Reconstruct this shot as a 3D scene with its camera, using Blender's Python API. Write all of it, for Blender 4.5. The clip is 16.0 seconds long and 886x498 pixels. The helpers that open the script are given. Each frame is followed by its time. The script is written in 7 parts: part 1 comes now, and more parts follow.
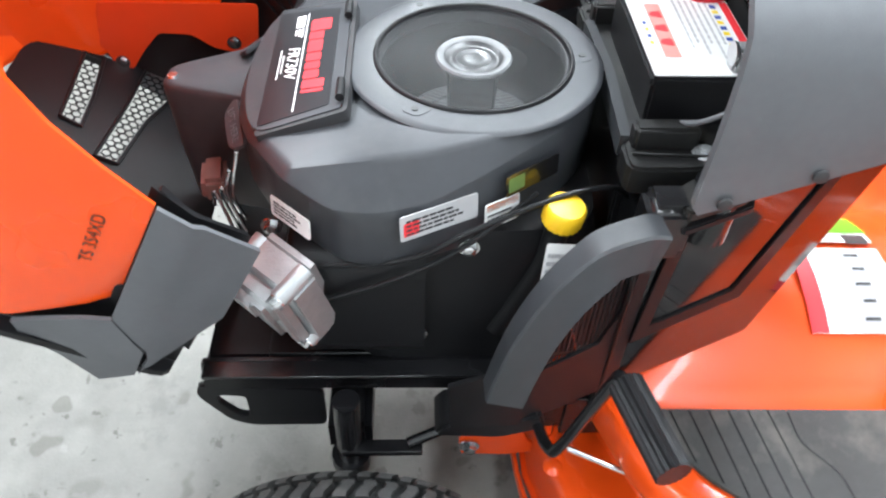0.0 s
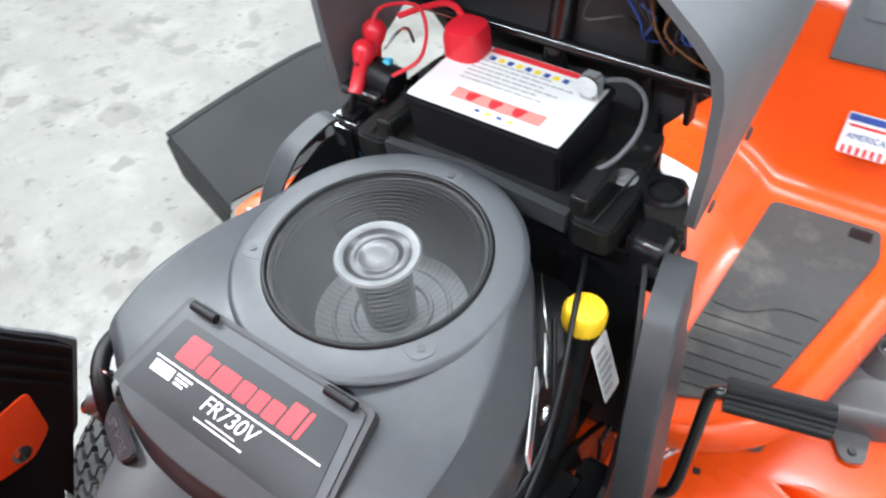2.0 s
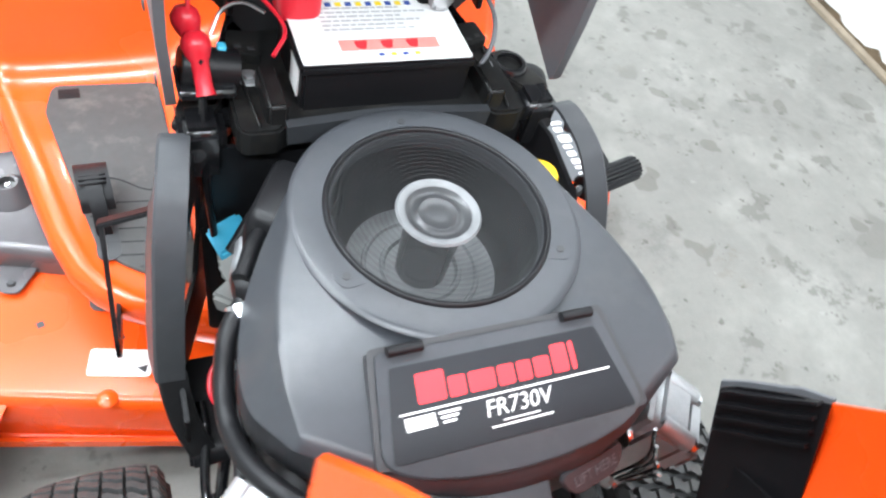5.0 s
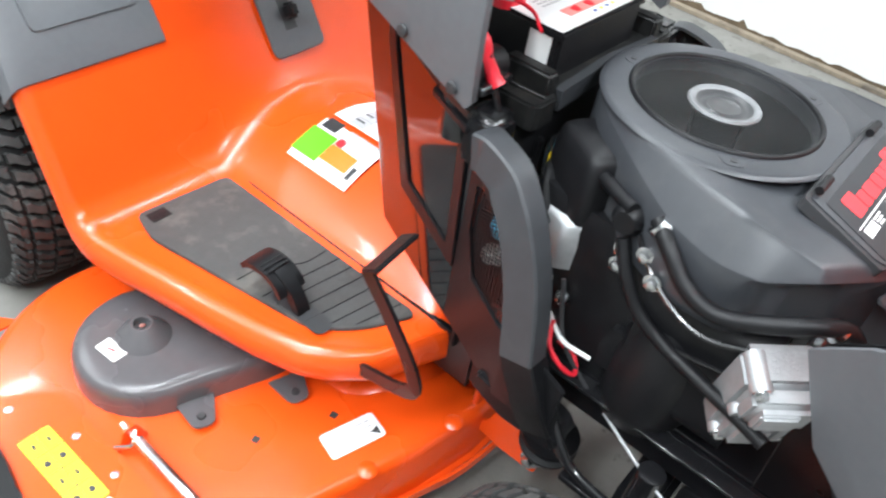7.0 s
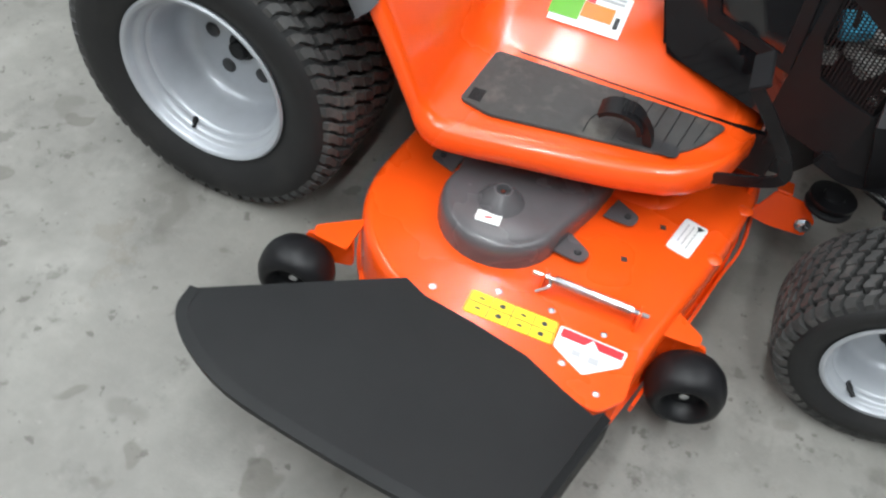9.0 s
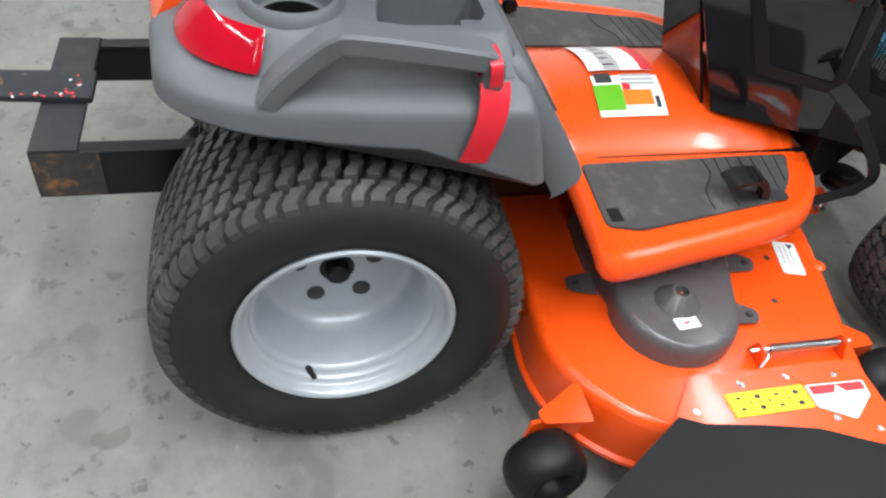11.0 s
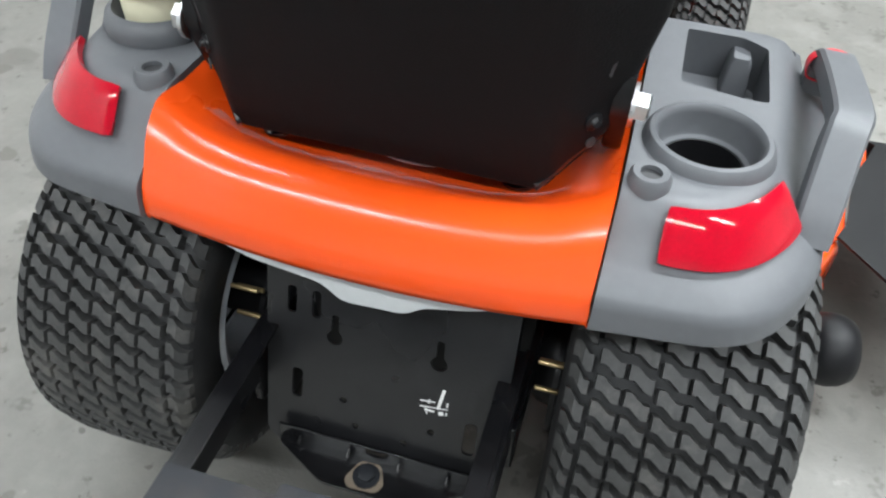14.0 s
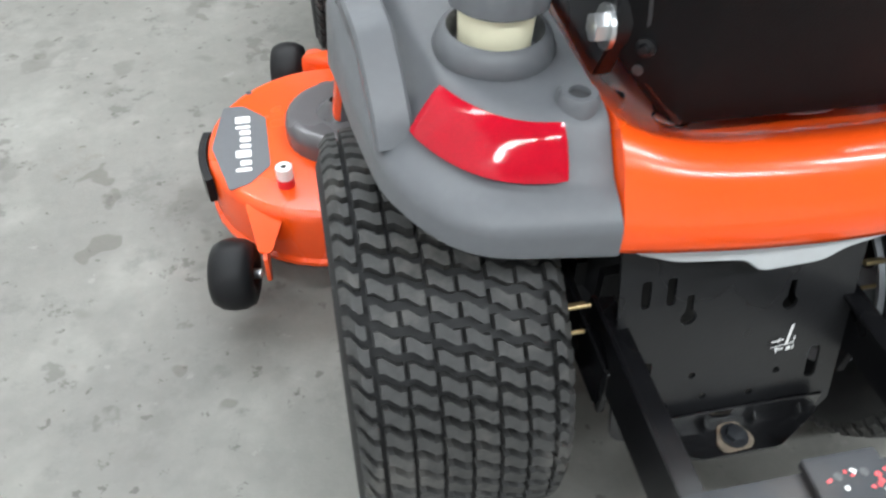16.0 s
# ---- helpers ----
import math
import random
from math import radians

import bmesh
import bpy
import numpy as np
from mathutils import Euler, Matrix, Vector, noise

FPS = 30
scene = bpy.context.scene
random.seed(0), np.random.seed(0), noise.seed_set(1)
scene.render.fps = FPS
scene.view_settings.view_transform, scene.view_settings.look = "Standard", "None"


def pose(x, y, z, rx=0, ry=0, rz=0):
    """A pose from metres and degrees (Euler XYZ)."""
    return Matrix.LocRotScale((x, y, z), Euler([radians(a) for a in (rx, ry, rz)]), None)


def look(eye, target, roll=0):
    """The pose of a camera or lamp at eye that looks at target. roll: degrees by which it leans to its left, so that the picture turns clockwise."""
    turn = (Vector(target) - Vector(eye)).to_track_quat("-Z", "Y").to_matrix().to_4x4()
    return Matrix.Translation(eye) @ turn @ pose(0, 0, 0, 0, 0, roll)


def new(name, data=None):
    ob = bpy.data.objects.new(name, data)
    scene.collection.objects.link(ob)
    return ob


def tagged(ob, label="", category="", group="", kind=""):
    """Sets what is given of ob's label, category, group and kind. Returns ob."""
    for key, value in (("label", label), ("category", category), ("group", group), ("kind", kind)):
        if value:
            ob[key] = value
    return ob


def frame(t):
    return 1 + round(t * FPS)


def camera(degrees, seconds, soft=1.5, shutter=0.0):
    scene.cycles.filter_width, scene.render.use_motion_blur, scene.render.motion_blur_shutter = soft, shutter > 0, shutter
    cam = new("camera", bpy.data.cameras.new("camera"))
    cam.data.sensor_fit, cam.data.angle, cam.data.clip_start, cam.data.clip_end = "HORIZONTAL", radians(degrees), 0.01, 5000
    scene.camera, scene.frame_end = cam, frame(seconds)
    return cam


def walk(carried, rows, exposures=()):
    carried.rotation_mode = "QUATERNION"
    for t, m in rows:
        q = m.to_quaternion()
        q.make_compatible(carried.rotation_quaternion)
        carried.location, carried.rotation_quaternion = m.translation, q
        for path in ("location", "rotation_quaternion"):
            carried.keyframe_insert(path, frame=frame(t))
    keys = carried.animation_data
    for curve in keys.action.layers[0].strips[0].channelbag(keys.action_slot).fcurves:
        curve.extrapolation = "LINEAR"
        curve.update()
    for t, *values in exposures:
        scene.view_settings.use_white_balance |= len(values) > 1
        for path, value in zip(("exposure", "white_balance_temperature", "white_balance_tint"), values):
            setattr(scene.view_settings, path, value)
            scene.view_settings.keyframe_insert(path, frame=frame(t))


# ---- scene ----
cam = camera(60.2, 16.0, soft=2.2, shutter=0.25)
PATH = [
    (0, (-0.769, 1.217, 1.275), (0.618, 1.131, -0.162), 2.5),
    (0.5, (-0.719, 1.294, 1.3), (0.582, 1.099, -0.207), -6.4),
    (1, (-0.638, 1.334, 1.332), (0.665, 0.943, -0.133), -8.9),
    (1.5, (-0.507, 1.375, 1.362), (0.736, 0.745, -0.073), -11.1),
    (2, (-0.388, 1.478, 1.35), (0.517, 0.483, -0.13), -8.6),
    (2.5, (-0.282, 1.543, 1.359), (0.264, 0.457, -0.229), -7.2),
    (3, (-0.161, 1.569, 1.363), (0.108, 0.454, -0.275), -1.5),
    (3.2, (-0.122, 1.579, 1.371), (0.046, 0.451, -0.272), 2.2),
    (5.3, (0.396, 1.571, 1.354), (-0.457, 0.59, -0.165), 16.6),
    (5.5, (0.473, 1.56, 1.342), (-0.442, 0.626, -0.172), 13.6),
    (6, (0.606, 1.513, 1.291), (-0.392, 0.674, -0.226), 10.4),
    (6.5, (0.709, 1.414, 1.254), (-0.435, 0.594, -0.168), 9.2),
    (7, (0.857, 1.359, 1.217), (-0.392, 0.522, -0.102), 10.6),
    (7.5, (1.148, 1.252, 1.235), (-0.192, 0.594, -0.096), 13.5),
    (8, (1.328, 1.169, 1.206), (0.124, 0.59, -0.282), 13.4),
    (8.5, (1.39, 0.964, 1.206), (0.2, 0.487, -0.329), 9.0),
    (9, (1.434, 0.755, 1.222), (0.17, 0.395, -0.286), 9.7),
    (9.2, (1.451, 0.648, 1.224), (0.151, 0.347, -0.265), 6.8),
    (11.3, (1.177, -0.257, 1.226), (-0.172, 0.292, -0.145), 7.5),
    (11.5, (1.094, -0.331, 1.233), (-0.211, 0.263, -0.162), 5.8),
    (12, (0.924, -0.475, 1.222), (-0.302, 0.261, -0.177), 7.5),
    (12.5, (0.769, -0.621, 1.229), (-0.281, 0.344, -0.174), 2.7),
    (13, (0.601, -0.715, 1.205), (-0.24, 0.429, -0.204), 3.2),
    (13.5, (0.411, -0.751, 1.212), (-0.224, 0.509, -0.206), 2.5),
    (14, (0.244, -0.801, 1.221), (-0.149, 0.597, -0.155), 1.7),
    (14.5, (0.061, -0.87, 1.222), (-0.076, 0.615, -0.111), 3.0),
    (15, (-0.139, -0.838, 1.209), (-0.103, 0.616, -0.164), 4.4),
    (15.5, (-0.318, -0.789, 1.211), (-0.183, 0.628, -0.194), 4.7),
    (16, (-0.525, -0.76, 1.205), (-0.232, 0.601, -0.231), 1.1),
]
EXPOSURES = [(0, 0.45, 6300, 10), (1.5, 0.42, 6300, 10), (2.5, 0.1, 6300, 10), (3, 0.05, 6300, 10), (5.5, 0.5, 6300, 10), (6, 0.3, 6300, 10), (7, 0.2, 6420, 10), (7.5, 0.05, 6550, 10), (8, -0.3, 6550, 10), (8.5, -0.5, 6550, 10), (9, -0.5, 6550, 10), (11.5, -0.34, 6550, 10), (12.5, -0.14, 6550, 10), (13.5, -0.14, 6550, 10), (14.5, 0.03, 6450, 10), (15, 0.03, 6450, 10), (16, 0.16, 6450, 10)]
walk(cam, [(t, look(eye, target, roll)) for t, eye, target, roll in PATH], EXPOSURES)

# ---- body ----

from mathutils.bvhtree import BVHTree

# ---------------------------------------------------------------- world and lights
world = bpy.data.worlds.new("world")
scene.world = world
world.use_nodes = True
bg = world.node_tree.nodes["Background"]
bg.inputs[0].default_value = (0.9, 0.95, 1.0, 1)
bg.inputs[1].default_value = 0.05


def strip_light(x, y, z, length, along_y, power):
    data = bpy.data.lights.new("tube_lamp", "AREA")
    data.shape, data.size, data.size_y = "RECTANGLE", (0.16 if along_y else length), (length if along_y else 0.16)
    data.energy, data.color = power, (0.9, 0.965, 1.0)
    ob = new("tube_lamp", data)
    ob.matrix_basis = pose(x, y, z)
    return ob


LIGHTS = [(-1.2, 0.2, 36), (-1.2, 2.6, 58), (1.1, -2.2, 74), (1.1, 0.2, 92), (1.1, 2.6, 94), (-1.2, -2.2, 78), (2.7, -1.0, 76), (2.7, 1.2, 112)]
for lx, ly, power in LIGHTS:
    strip_light(lx, ly, 3.13, 1.9, False, power)


# ---------------------------------------------------------------- materials
def material(name, color, rough=0.5, metal=0.0, var=0.15, scale=60.0, bump=0.0, bump_scale=300.0, coat=0.0, spots=None, spot_scale=8.0, spot_amount=0.5, spec=0.5, rough_var=0.1):
    """A surface with fine grain and broad unevenness in colour and gloss; spots: a second colour in patches."""
    m = bpy.data.materials.new(name)
    m.use_nodes = True
    nt = m.node_tree
    b = nt.nodes["Principled BSDF"]
    co = nt.nodes.new("ShaderNodeTexCoord")
    fine = nt.nodes.new("ShaderNodeTexNoise")
    fine.inputs["Scale"].default_value, fine.inputs["Detail"].default_value = scale, 5
    nt.links.new(co.outputs["Object"], fine.inputs["Vector"])
    broad = nt.nodes.new("ShaderNodeTexNoise")
    broad.inputs["Scale"].default_value, broad.inputs["Detail"].default_value = scale / 12, 4
    nt.links.new(co.outputs["Object"], broad.inputs["Vector"])
    add = nt.nodes.new("ShaderNodeMath")
    add.operation = "ADD"
    nt.links.new(fine.outputs[0], add.inputs[0])
    nt.links.new(broad.outputs[0], add.inputs[1])
    ramp = nt.nodes.new("ShaderNodeMapRange")
    ramp.inputs[1].default_value, ramp.inputs[2].default_value = 0.6, 1.4
    nt.links.new(add.outputs[0], ramp.inputs[0])
    mix = nt.nodes.new("ShaderNodeMix")
    mix.data_type = "RGBA"
    mix.inputs[6].default_value = (*[c * (1 - var) for c in color], 1)
    mix.inputs[7].default_value = (*[min(1, c * (1 + var)) for c in color], 1)
    nt.links.new(ramp.outputs[0], mix.inputs[0])
    out = mix.outputs[2]
    if spots:
        sp = nt.nodes.new("ShaderNodeTexNoise")
        sp.inputs["Scale"].default_value, sp.inputs["Detail"].default_value, sp.inputs["Roughness"].default_value = spot_scale, 6, 0.65
        nt.links.new(co.outputs["Object"], sp.inputs["Vector"])
        sr = nt.nodes.new("ShaderNodeMapRange")
        sr.inputs[1].default_value, sr.inputs[2].default_value, sr.inputs[4].default_value = 0.52, 0.7, spot_amount
        nt.links.new(sp.outputs[0], sr.inputs[0])
        m2 = nt.nodes.new("ShaderNodeMix")
        m2.data_type = "RGBA"
        nt.links.new(sr.outputs[0], m2.inputs[0])
        nt.links.new(out, m2.inputs[6])
        m2.inputs[7].default_value = (*spots, 1)
        out = m2.outputs[2]
    nt.links.new(out, b.inputs["Base Color"])
    rr = nt.nodes.new("ShaderNodeMapRange")
    rr.inputs[1].default_value, rr.inputs[2].default_value = 0.3, 0.7
    rr.inputs[3].default_value, rr.inputs[4].default_value = max(0.02, rough - rough_var), min(1, rough + rough_var)
    nt.links.new(broad.outputs[0], rr.inputs[0])
    nt.links.new(rr.outputs[0], b.inputs["Roughness"])
    b.inputs["Metallic"].default_value = metal
    b.inputs["Specular IOR Level"].default_value = spec
    b.inputs["Coat Weight"].default_value = coat
    b.inputs["Coat Roughness"].default_value = 0.06
    if bump:
        bn = nt.nodes.new("ShaderNodeTexNoise")
        bn.inputs["Scale"].default_value, bn.inputs["Detail"].default_value = bump_scale, 3
        nt.links.new(co.outputs["Object"], bn.inputs["Vector"])
        bb = nt.nodes.new("ShaderNodeBump")
        bb.inputs["Strength"].default_value, bb.inputs["Distance"].default_value = bump, 0.002
        nt.links.new(bn.outputs[0], bb.inputs["Height"])
        nt.links.new(bb.outputs[0], b.inputs["Normal"])
    return m


ORANGE = material("orange_paint", (0.85, 0.08, 0.006), 0.27, var=0.04, scale=25, coat=0.22, rough_var=0.06)
ORANGE_IN = material("orange_paint_inside", (0.7, 0.06, 0.009), 0.42, var=0.06, scale=25)
COVER = material("smooth_grey_plastic", (0.085, 0.08, 0.084), 0.3, var=0.1, scale=40, bump=0.08, bump_scale=300)
GREY = material("grey_plastic", (0.1, 0.104, 0.112), 0.45, var=0.08, scale=90, bump=0.12, bump_scale=900)
ENGINE = material("engine_plastic", (0.036, 0.0385, 0.044), 0.43, spec=0.55, var=0.12, scale=70, bump=0.08, bump_scale=900, spots=(0.07, 0.07, 0.07), spot_scale=14, spot_amount=0.35)
TRIM = material("dark_grey_trim_plastic", (0.034, 0.036, 0.04), 0.45, var=0.15, scale=50, bump=0.08, bump_scale=900, spots=(0.07, 0.07, 0.07), spot_scale=18, spot_amount=0.3)
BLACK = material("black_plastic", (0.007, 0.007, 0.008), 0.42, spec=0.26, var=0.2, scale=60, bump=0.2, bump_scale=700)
DUSTY = material("dusty_black_plastic", (0.009, 0.009, 0.009), 0.48, spec=0.4, var=0.25, scale=50, bump=0.2, bump_scale=600, spots=(0.04, 0.035, 0.028), spot_scale=22, spot_amount=0.45)
MIRROR_BLACK = material("polished_black_plastic", (0.006, 0.006, 0.007), 0.07, var=0.2, scale=40, coat=0.6, rough_var=0.02)
DECAL = material("black_decal_film", (0.012, 0.013, 0.016), 0.3, var=0.1, scale=40)
GLOSS = material("black_gloss_paint", (0.008, 0.008, 0.009), 0.2, var=0.2, scale=40, coat=0.3)
STEEL_BLACK = material("black_steel", (0.005, 0.005, 0.006), 0.3, spec=0.3, var=0.3, scale=40, spots=(0.022, 0.021, 0.02), spot_scale=16, spot_amount=0.3)
SEAT = material("black_seat_plastic", (0.0035, 0.0035, 0.004), 0.62, var=0.2, scale=60, bump=0.3, bump_scale=500, spec=0.15)
RUBBER = material("tyre_rubber", (0.007, 0.007, 0.0075), 0.66, var=0.2, scale=60, bump=0.3, bump_scale=400, spots=(0.028, 0.026, 0.024), spot_scale=10, spot_amount=0.45)
TREAD = material("dusty_tread_rubber", (0.038, 0.0377, 0.037), 0.6, var=0.3, scale=80, bump=0.35, bump_scale=500, spots=(0.13, 0.122, 0.112), spot_scale=12, spot_amount=0.6)
RIM = material("silver_rim_paint", (0.42, 0.44, 0.47), 0.38, metal=0.35, var=0.06, scale=40, rough_var=0.05)
CHROME = material("zinc_steel", (0.62, 0.63, 0.64), 0.25, metal=1.0, var=0.15, scale=80)
CAST = material("cast_aluminium", (0.42, 0.43, 0.44), 0.48, metal=0.7, var=0.15, scale=60, bump=0.3, bump_scale=350)
MAT_RUBBER = material("floor_mat_rubber", (0.048, 0.047, 0.046), 0.7, var=0.15, scale=70, bump=0.3, bump_scale=600, spots=(0.15, 0.138, 0.12), spot_scale=14, spot_amount=0.5)
CHUTE = material("black_rubber_flap", (0.0051, 0.0055, 0.0062), 0.6, spec=0.35, var=0.12, scale=50, bump=0.3, bump_scale=700)
RED = material("red_plastic", (0.62, 0.015, 0.03), 0.35, var=0.08)
LENS = material("red_lens", (0.4, 0.002, 0.014), 0.07, var=0.15, scale=300, bump=0.02, bump_scale=700, spec=0.35, rough_var=0.02)
YELLOW = material("yellow_plastic", (0.85, 0.52, 0.015), 0.42, var=0.06)
PLUG = material("white_plug_plastic", (0.3, 0.3, 0.285), 0.5, var=0.1)
WHITE = material("white_label", (0.78, 0.78, 0.77), 0.4, var=0.03)
LABEL_GREY = material("silver_label", (0.42, 0.42, 0.43), 0.4, var=0.05)
INK = material("dark_print", (0.03, 0.03, 0.032), 0.5, var=0.05)
INK_RED = material("red_print", (0.7, 0.03, 0.04), 0.45, var=0.05)
INK_YELLOW = material("yellow_label", (0.85, 0.62, 0.02), 0.42, var=0.04)
INK_GREEN = material("green_print", (0.12, 0.42, 0.015), 0.45, var=0.05)
INK_ORANGE = material("orange_print", (0.8, 0.2, 0.02), 0.45, var=0.05)
INK_BLUE = material("blue_print", (0.03, 0.07, 0.3), 0.45, var=0.05)
BLUE = material("blue_plastic", (0.06, 0.42, 0.62), 0.4, var=0.08)
BRASS = material("yellow_zinc_steel", (0.5, 0.38, 0.2), 0.35, metal=0.9, var=0.2, scale=80)
CREAM = material("cream_plastic", (0.72, 0.68, 0.5), 0.45, var=0.05)
FILM = material("clear_protective_film", (0.5, 0.5, 0.52), 0.12, var=0.1, bump=0.8, bump_scale=60)
FILM.node_tree.nodes["Principled BSDF"].inputs["Alpha"].default_value = 0.16
TANK = material("milky_tank_plastic", (0.55, 0.57, 0.58), 0.45, var=0.06)
RUSTY = material("rusty_black_steel", (0.016, 0.0175, 0.021), 0.55, spec=0.35, var=0.25, scale=40, spots=(0.07, 0.05, 0.035), spot_scale=9, spot_amount=0.25)
RUST_PATCH = material("rust_patches", (0.03, 0.026, 0.024), 0.65, var=0.4, scale=60, bump=0.4, bump_scale=300, spots=(0.26, 0.115, 0.035), spot_scale=26, spot_amount=1.0)
INK_OLIVE = material("olive_print", (0.1, 0.17, 0.05), 0.45, var=0.1)
RUST = material("rust", (0.2, 0.09, 0.035), 0.8, var=0.4, scale=120, bump=0.5, bump_scale=300)


def concrete():
    m = material("stained_concrete", (0.2, 0.193, 0.175), 0.55, var=0.1, scale=9, bump=0.25, bump_scale=160, rough_var=0.12)
    nt = m.node_tree
    b = nt.nodes["Principled BSDF"]
    src = b.inputs["Base Color"].links[0].from_socket
    co = nt.nodes.new("ShaderNodeTexCoord")

    def layer(src, scale, lo, hi, amount, color, detail=4, rough=0.6):
        n = nt.nodes.new("ShaderNodeTexNoise")
        n.inputs["Scale"].default_value, n.inputs["Detail"].default_value, n.inputs["Roughness"].default_value = scale, detail, rough
        nt.links.new(co.outputs["Object"], n.inputs["Vector"])
        r = nt.nodes.new("ShaderNodeMapRange")
        r.inputs[1].default_value, r.inputs[2].default_value, r.inputs[4].default_value = lo, hi, amount
        nt.links.new(n.outputs[0], r.inputs[0])
        x = nt.nodes.new("ShaderNodeMix")
        x.data_type = "RGBA"
        nt.links.new(r.outputs[0], x.inputs[0])
        nt.links.new(src, x.inputs[6])
        x.inputs[7].default_value = (*color, 1)
        return x.outputs[2]

    src = layer(src, 1.3, 0.42, 0.7, 0.6, (0.132, 0.128, 0.115))
    src = layer(src, 3.4, 0.5, 0.68, 0.5, (0.3, 0.292, 0.268))
    src = layer(src, 13.0, 0.4, 0.66, 0.4, (0.148, 0.144, 0.132), 6, 0.7)
    src = layer(src, 38.0, 0.45, 0.65, 0.16, (0.25, 0.243, 0.226), 4, 0.7)
    src = layer(src, 4.6, 0.57, 0.66, 0.5, (0.105, 0.101, 0.092), 6, 0.7)
    src = layer(src, 10.0, 0.62, 0.67, 0.65, (0.07, 0.063, 0.053), 6, 0.72)
    src = layer(src, 24.0, 0.645, 0.69, 0.6, (0.055, 0.048, 0.04), 3)
    src = layer(src, 17.0, 0.67, 0.71, 0.25, (0.34, 0.33, 0.31), 4)
    src = layer(src, 5.2, 0.635, 0.668, 0.42, (0.1, 0.093, 0.08), 2, 0.5)
    src = layer(src, 8.3, 0.66, 0.685, 0.5, (0.085, 0.076, 0.063), 2, 0.5)
    src = layer(src, 6.5, 0.62, 0.655, 0.55, (0.095, 0.088, 0.077), 4, 0.65)
    src = layer(src, 2.7, 0.58, 0.64, 0.35, (0.12, 0.114, 0.102), 6, 0.72)
    src = layer(src, 2.0, 0.62, 0.65, 0.3, (0.14, 0.118, 0.09), 8, 0.78)
    nt.links.new(src, b.inputs["Base Color"])
    return m


CONCRETE = concrete()
WALL = material("white_wall_paint", (0.72, 0.72, 0.71), 0.6, var=0.04, scale=6, bump=0.15, bump_scale=90)
CEILING = material("white_ceiling_paint", (0.5, 0.5, 0.5), 0.7, var=0.03, scale=6)
DIRT = material("dirty_broken_edge", (0.11, 0.08, 0.05), 0.9, var=0.5, scale=25, bump=0.4, bump_scale=80)
WOOD = material("dirty_wood_base", (0.25, 0.205, 0.15), 0.8, var=0.3, scale=20, bump=0.4, bump_scale=80, spots=(0.07, 0.06, 0.05), spot_scale=9, spot_amount=0.8)


# ---------------------------------------------------------------- mesh helpers
def part(name, bm, mat, parent=None, label="", smooth=40, m=None):
    """Links a bmesh as one mesh object under a thing or a part."""
    if m is not None:
        bm.transform(m)
    bmesh.ops.recalc_face_normals(bm, faces=bm.faces)
    if smooth:
        lim = radians(smooth)
        for f in bm.faces:
            f.smooth = True
        for e in bm.edges:
            e.smooth = len(e.link_faces) == 2 and e.calc_face_angle(0) < lim
    me = bpy.data.meshes.new(name)
    bm.to_mesh(me)
    bm.free()
    me.materials.append(mat)
    ob = new(name, me)
    if parent is not None:
        ob.parent = parent
    if label:
        ob["label"] = label
    return ob


def thing(name, label, category, at=(0, 0, 0), group="", kind=""):
    ob = new(name)
    ob.matrix_basis = pose(*at)
    return tagged(ob, label, category, group, kind)


def bevel(bm, width, segs=2, angle=30):
    if width:
        es = [e for e in bm.edges if len(e.link_faces) == 2 and e.calc_face_angle(0) > radians(angle)]
        bmesh.ops.bevel(bm, geom=es, offset=width, segments=segs, affect="EDGES", clamp_overlap=True)
    return bm


def box(c, s, bev=0.0, segs=2, rot=(0, 0, 0), taper=1.0, bm=None):
    """A box at c of size s, turned by rot, bevelled; taper narrows its top."""
    own = bmesh.new()
    r = bmesh.ops.create_cube(own, size=1.0)
    for v in r["verts"]:
        k = taper if v.co.z > 0 else 1.0
        v.co = Vector((v.co.x * s[0] * k, v.co.y * s[1] * k, v.co.z * s[2]))
    bevel(own, bev, segs)
    own.transform(pose(*c, *rot))
    return join(bm, own)


def join(bm, other):
    if bm is None:
        return other
    me = bpy.data.meshes.new("tmp")
    other.to_mesh(me)
    other.free()
    bm.from_mesh(me)
    bpy.data.meshes.remove(me)
    return bm


def round_poly(pts, r, n=4):
    """The corners of a flat outline rounded; r: one radius or one for each corner."""
    out, k = [], len(pts)
    for i, p in enumerate(pts):
        rr = r[i] if isinstance(r, (list, tuple)) else r
        p, a, b = Vector(p), Vector(pts[i - 1]), Vector(pts[(i + 1) % k])
        da, db = (a - p), (b - p)
        d = min(rr, da.length * 0.48, db.length * 0.48)
        if d < 1e-5:
            out.append(tuple(p))
            continue
        s, e = p + da.normalized() * d, p + db.normalized() * d
        for j in range(n + 1):
            t = j / n
            out.append(tuple(s * (1 - t) ** 2 + p * 2 * t * (1 - t) + e * t * t))
    return out


AX = {"z": lambda a, b, c: (a, b, c), "y": lambda a, b, c: (a, c, b), "x": lambda a, b, c: (c, a, b)}


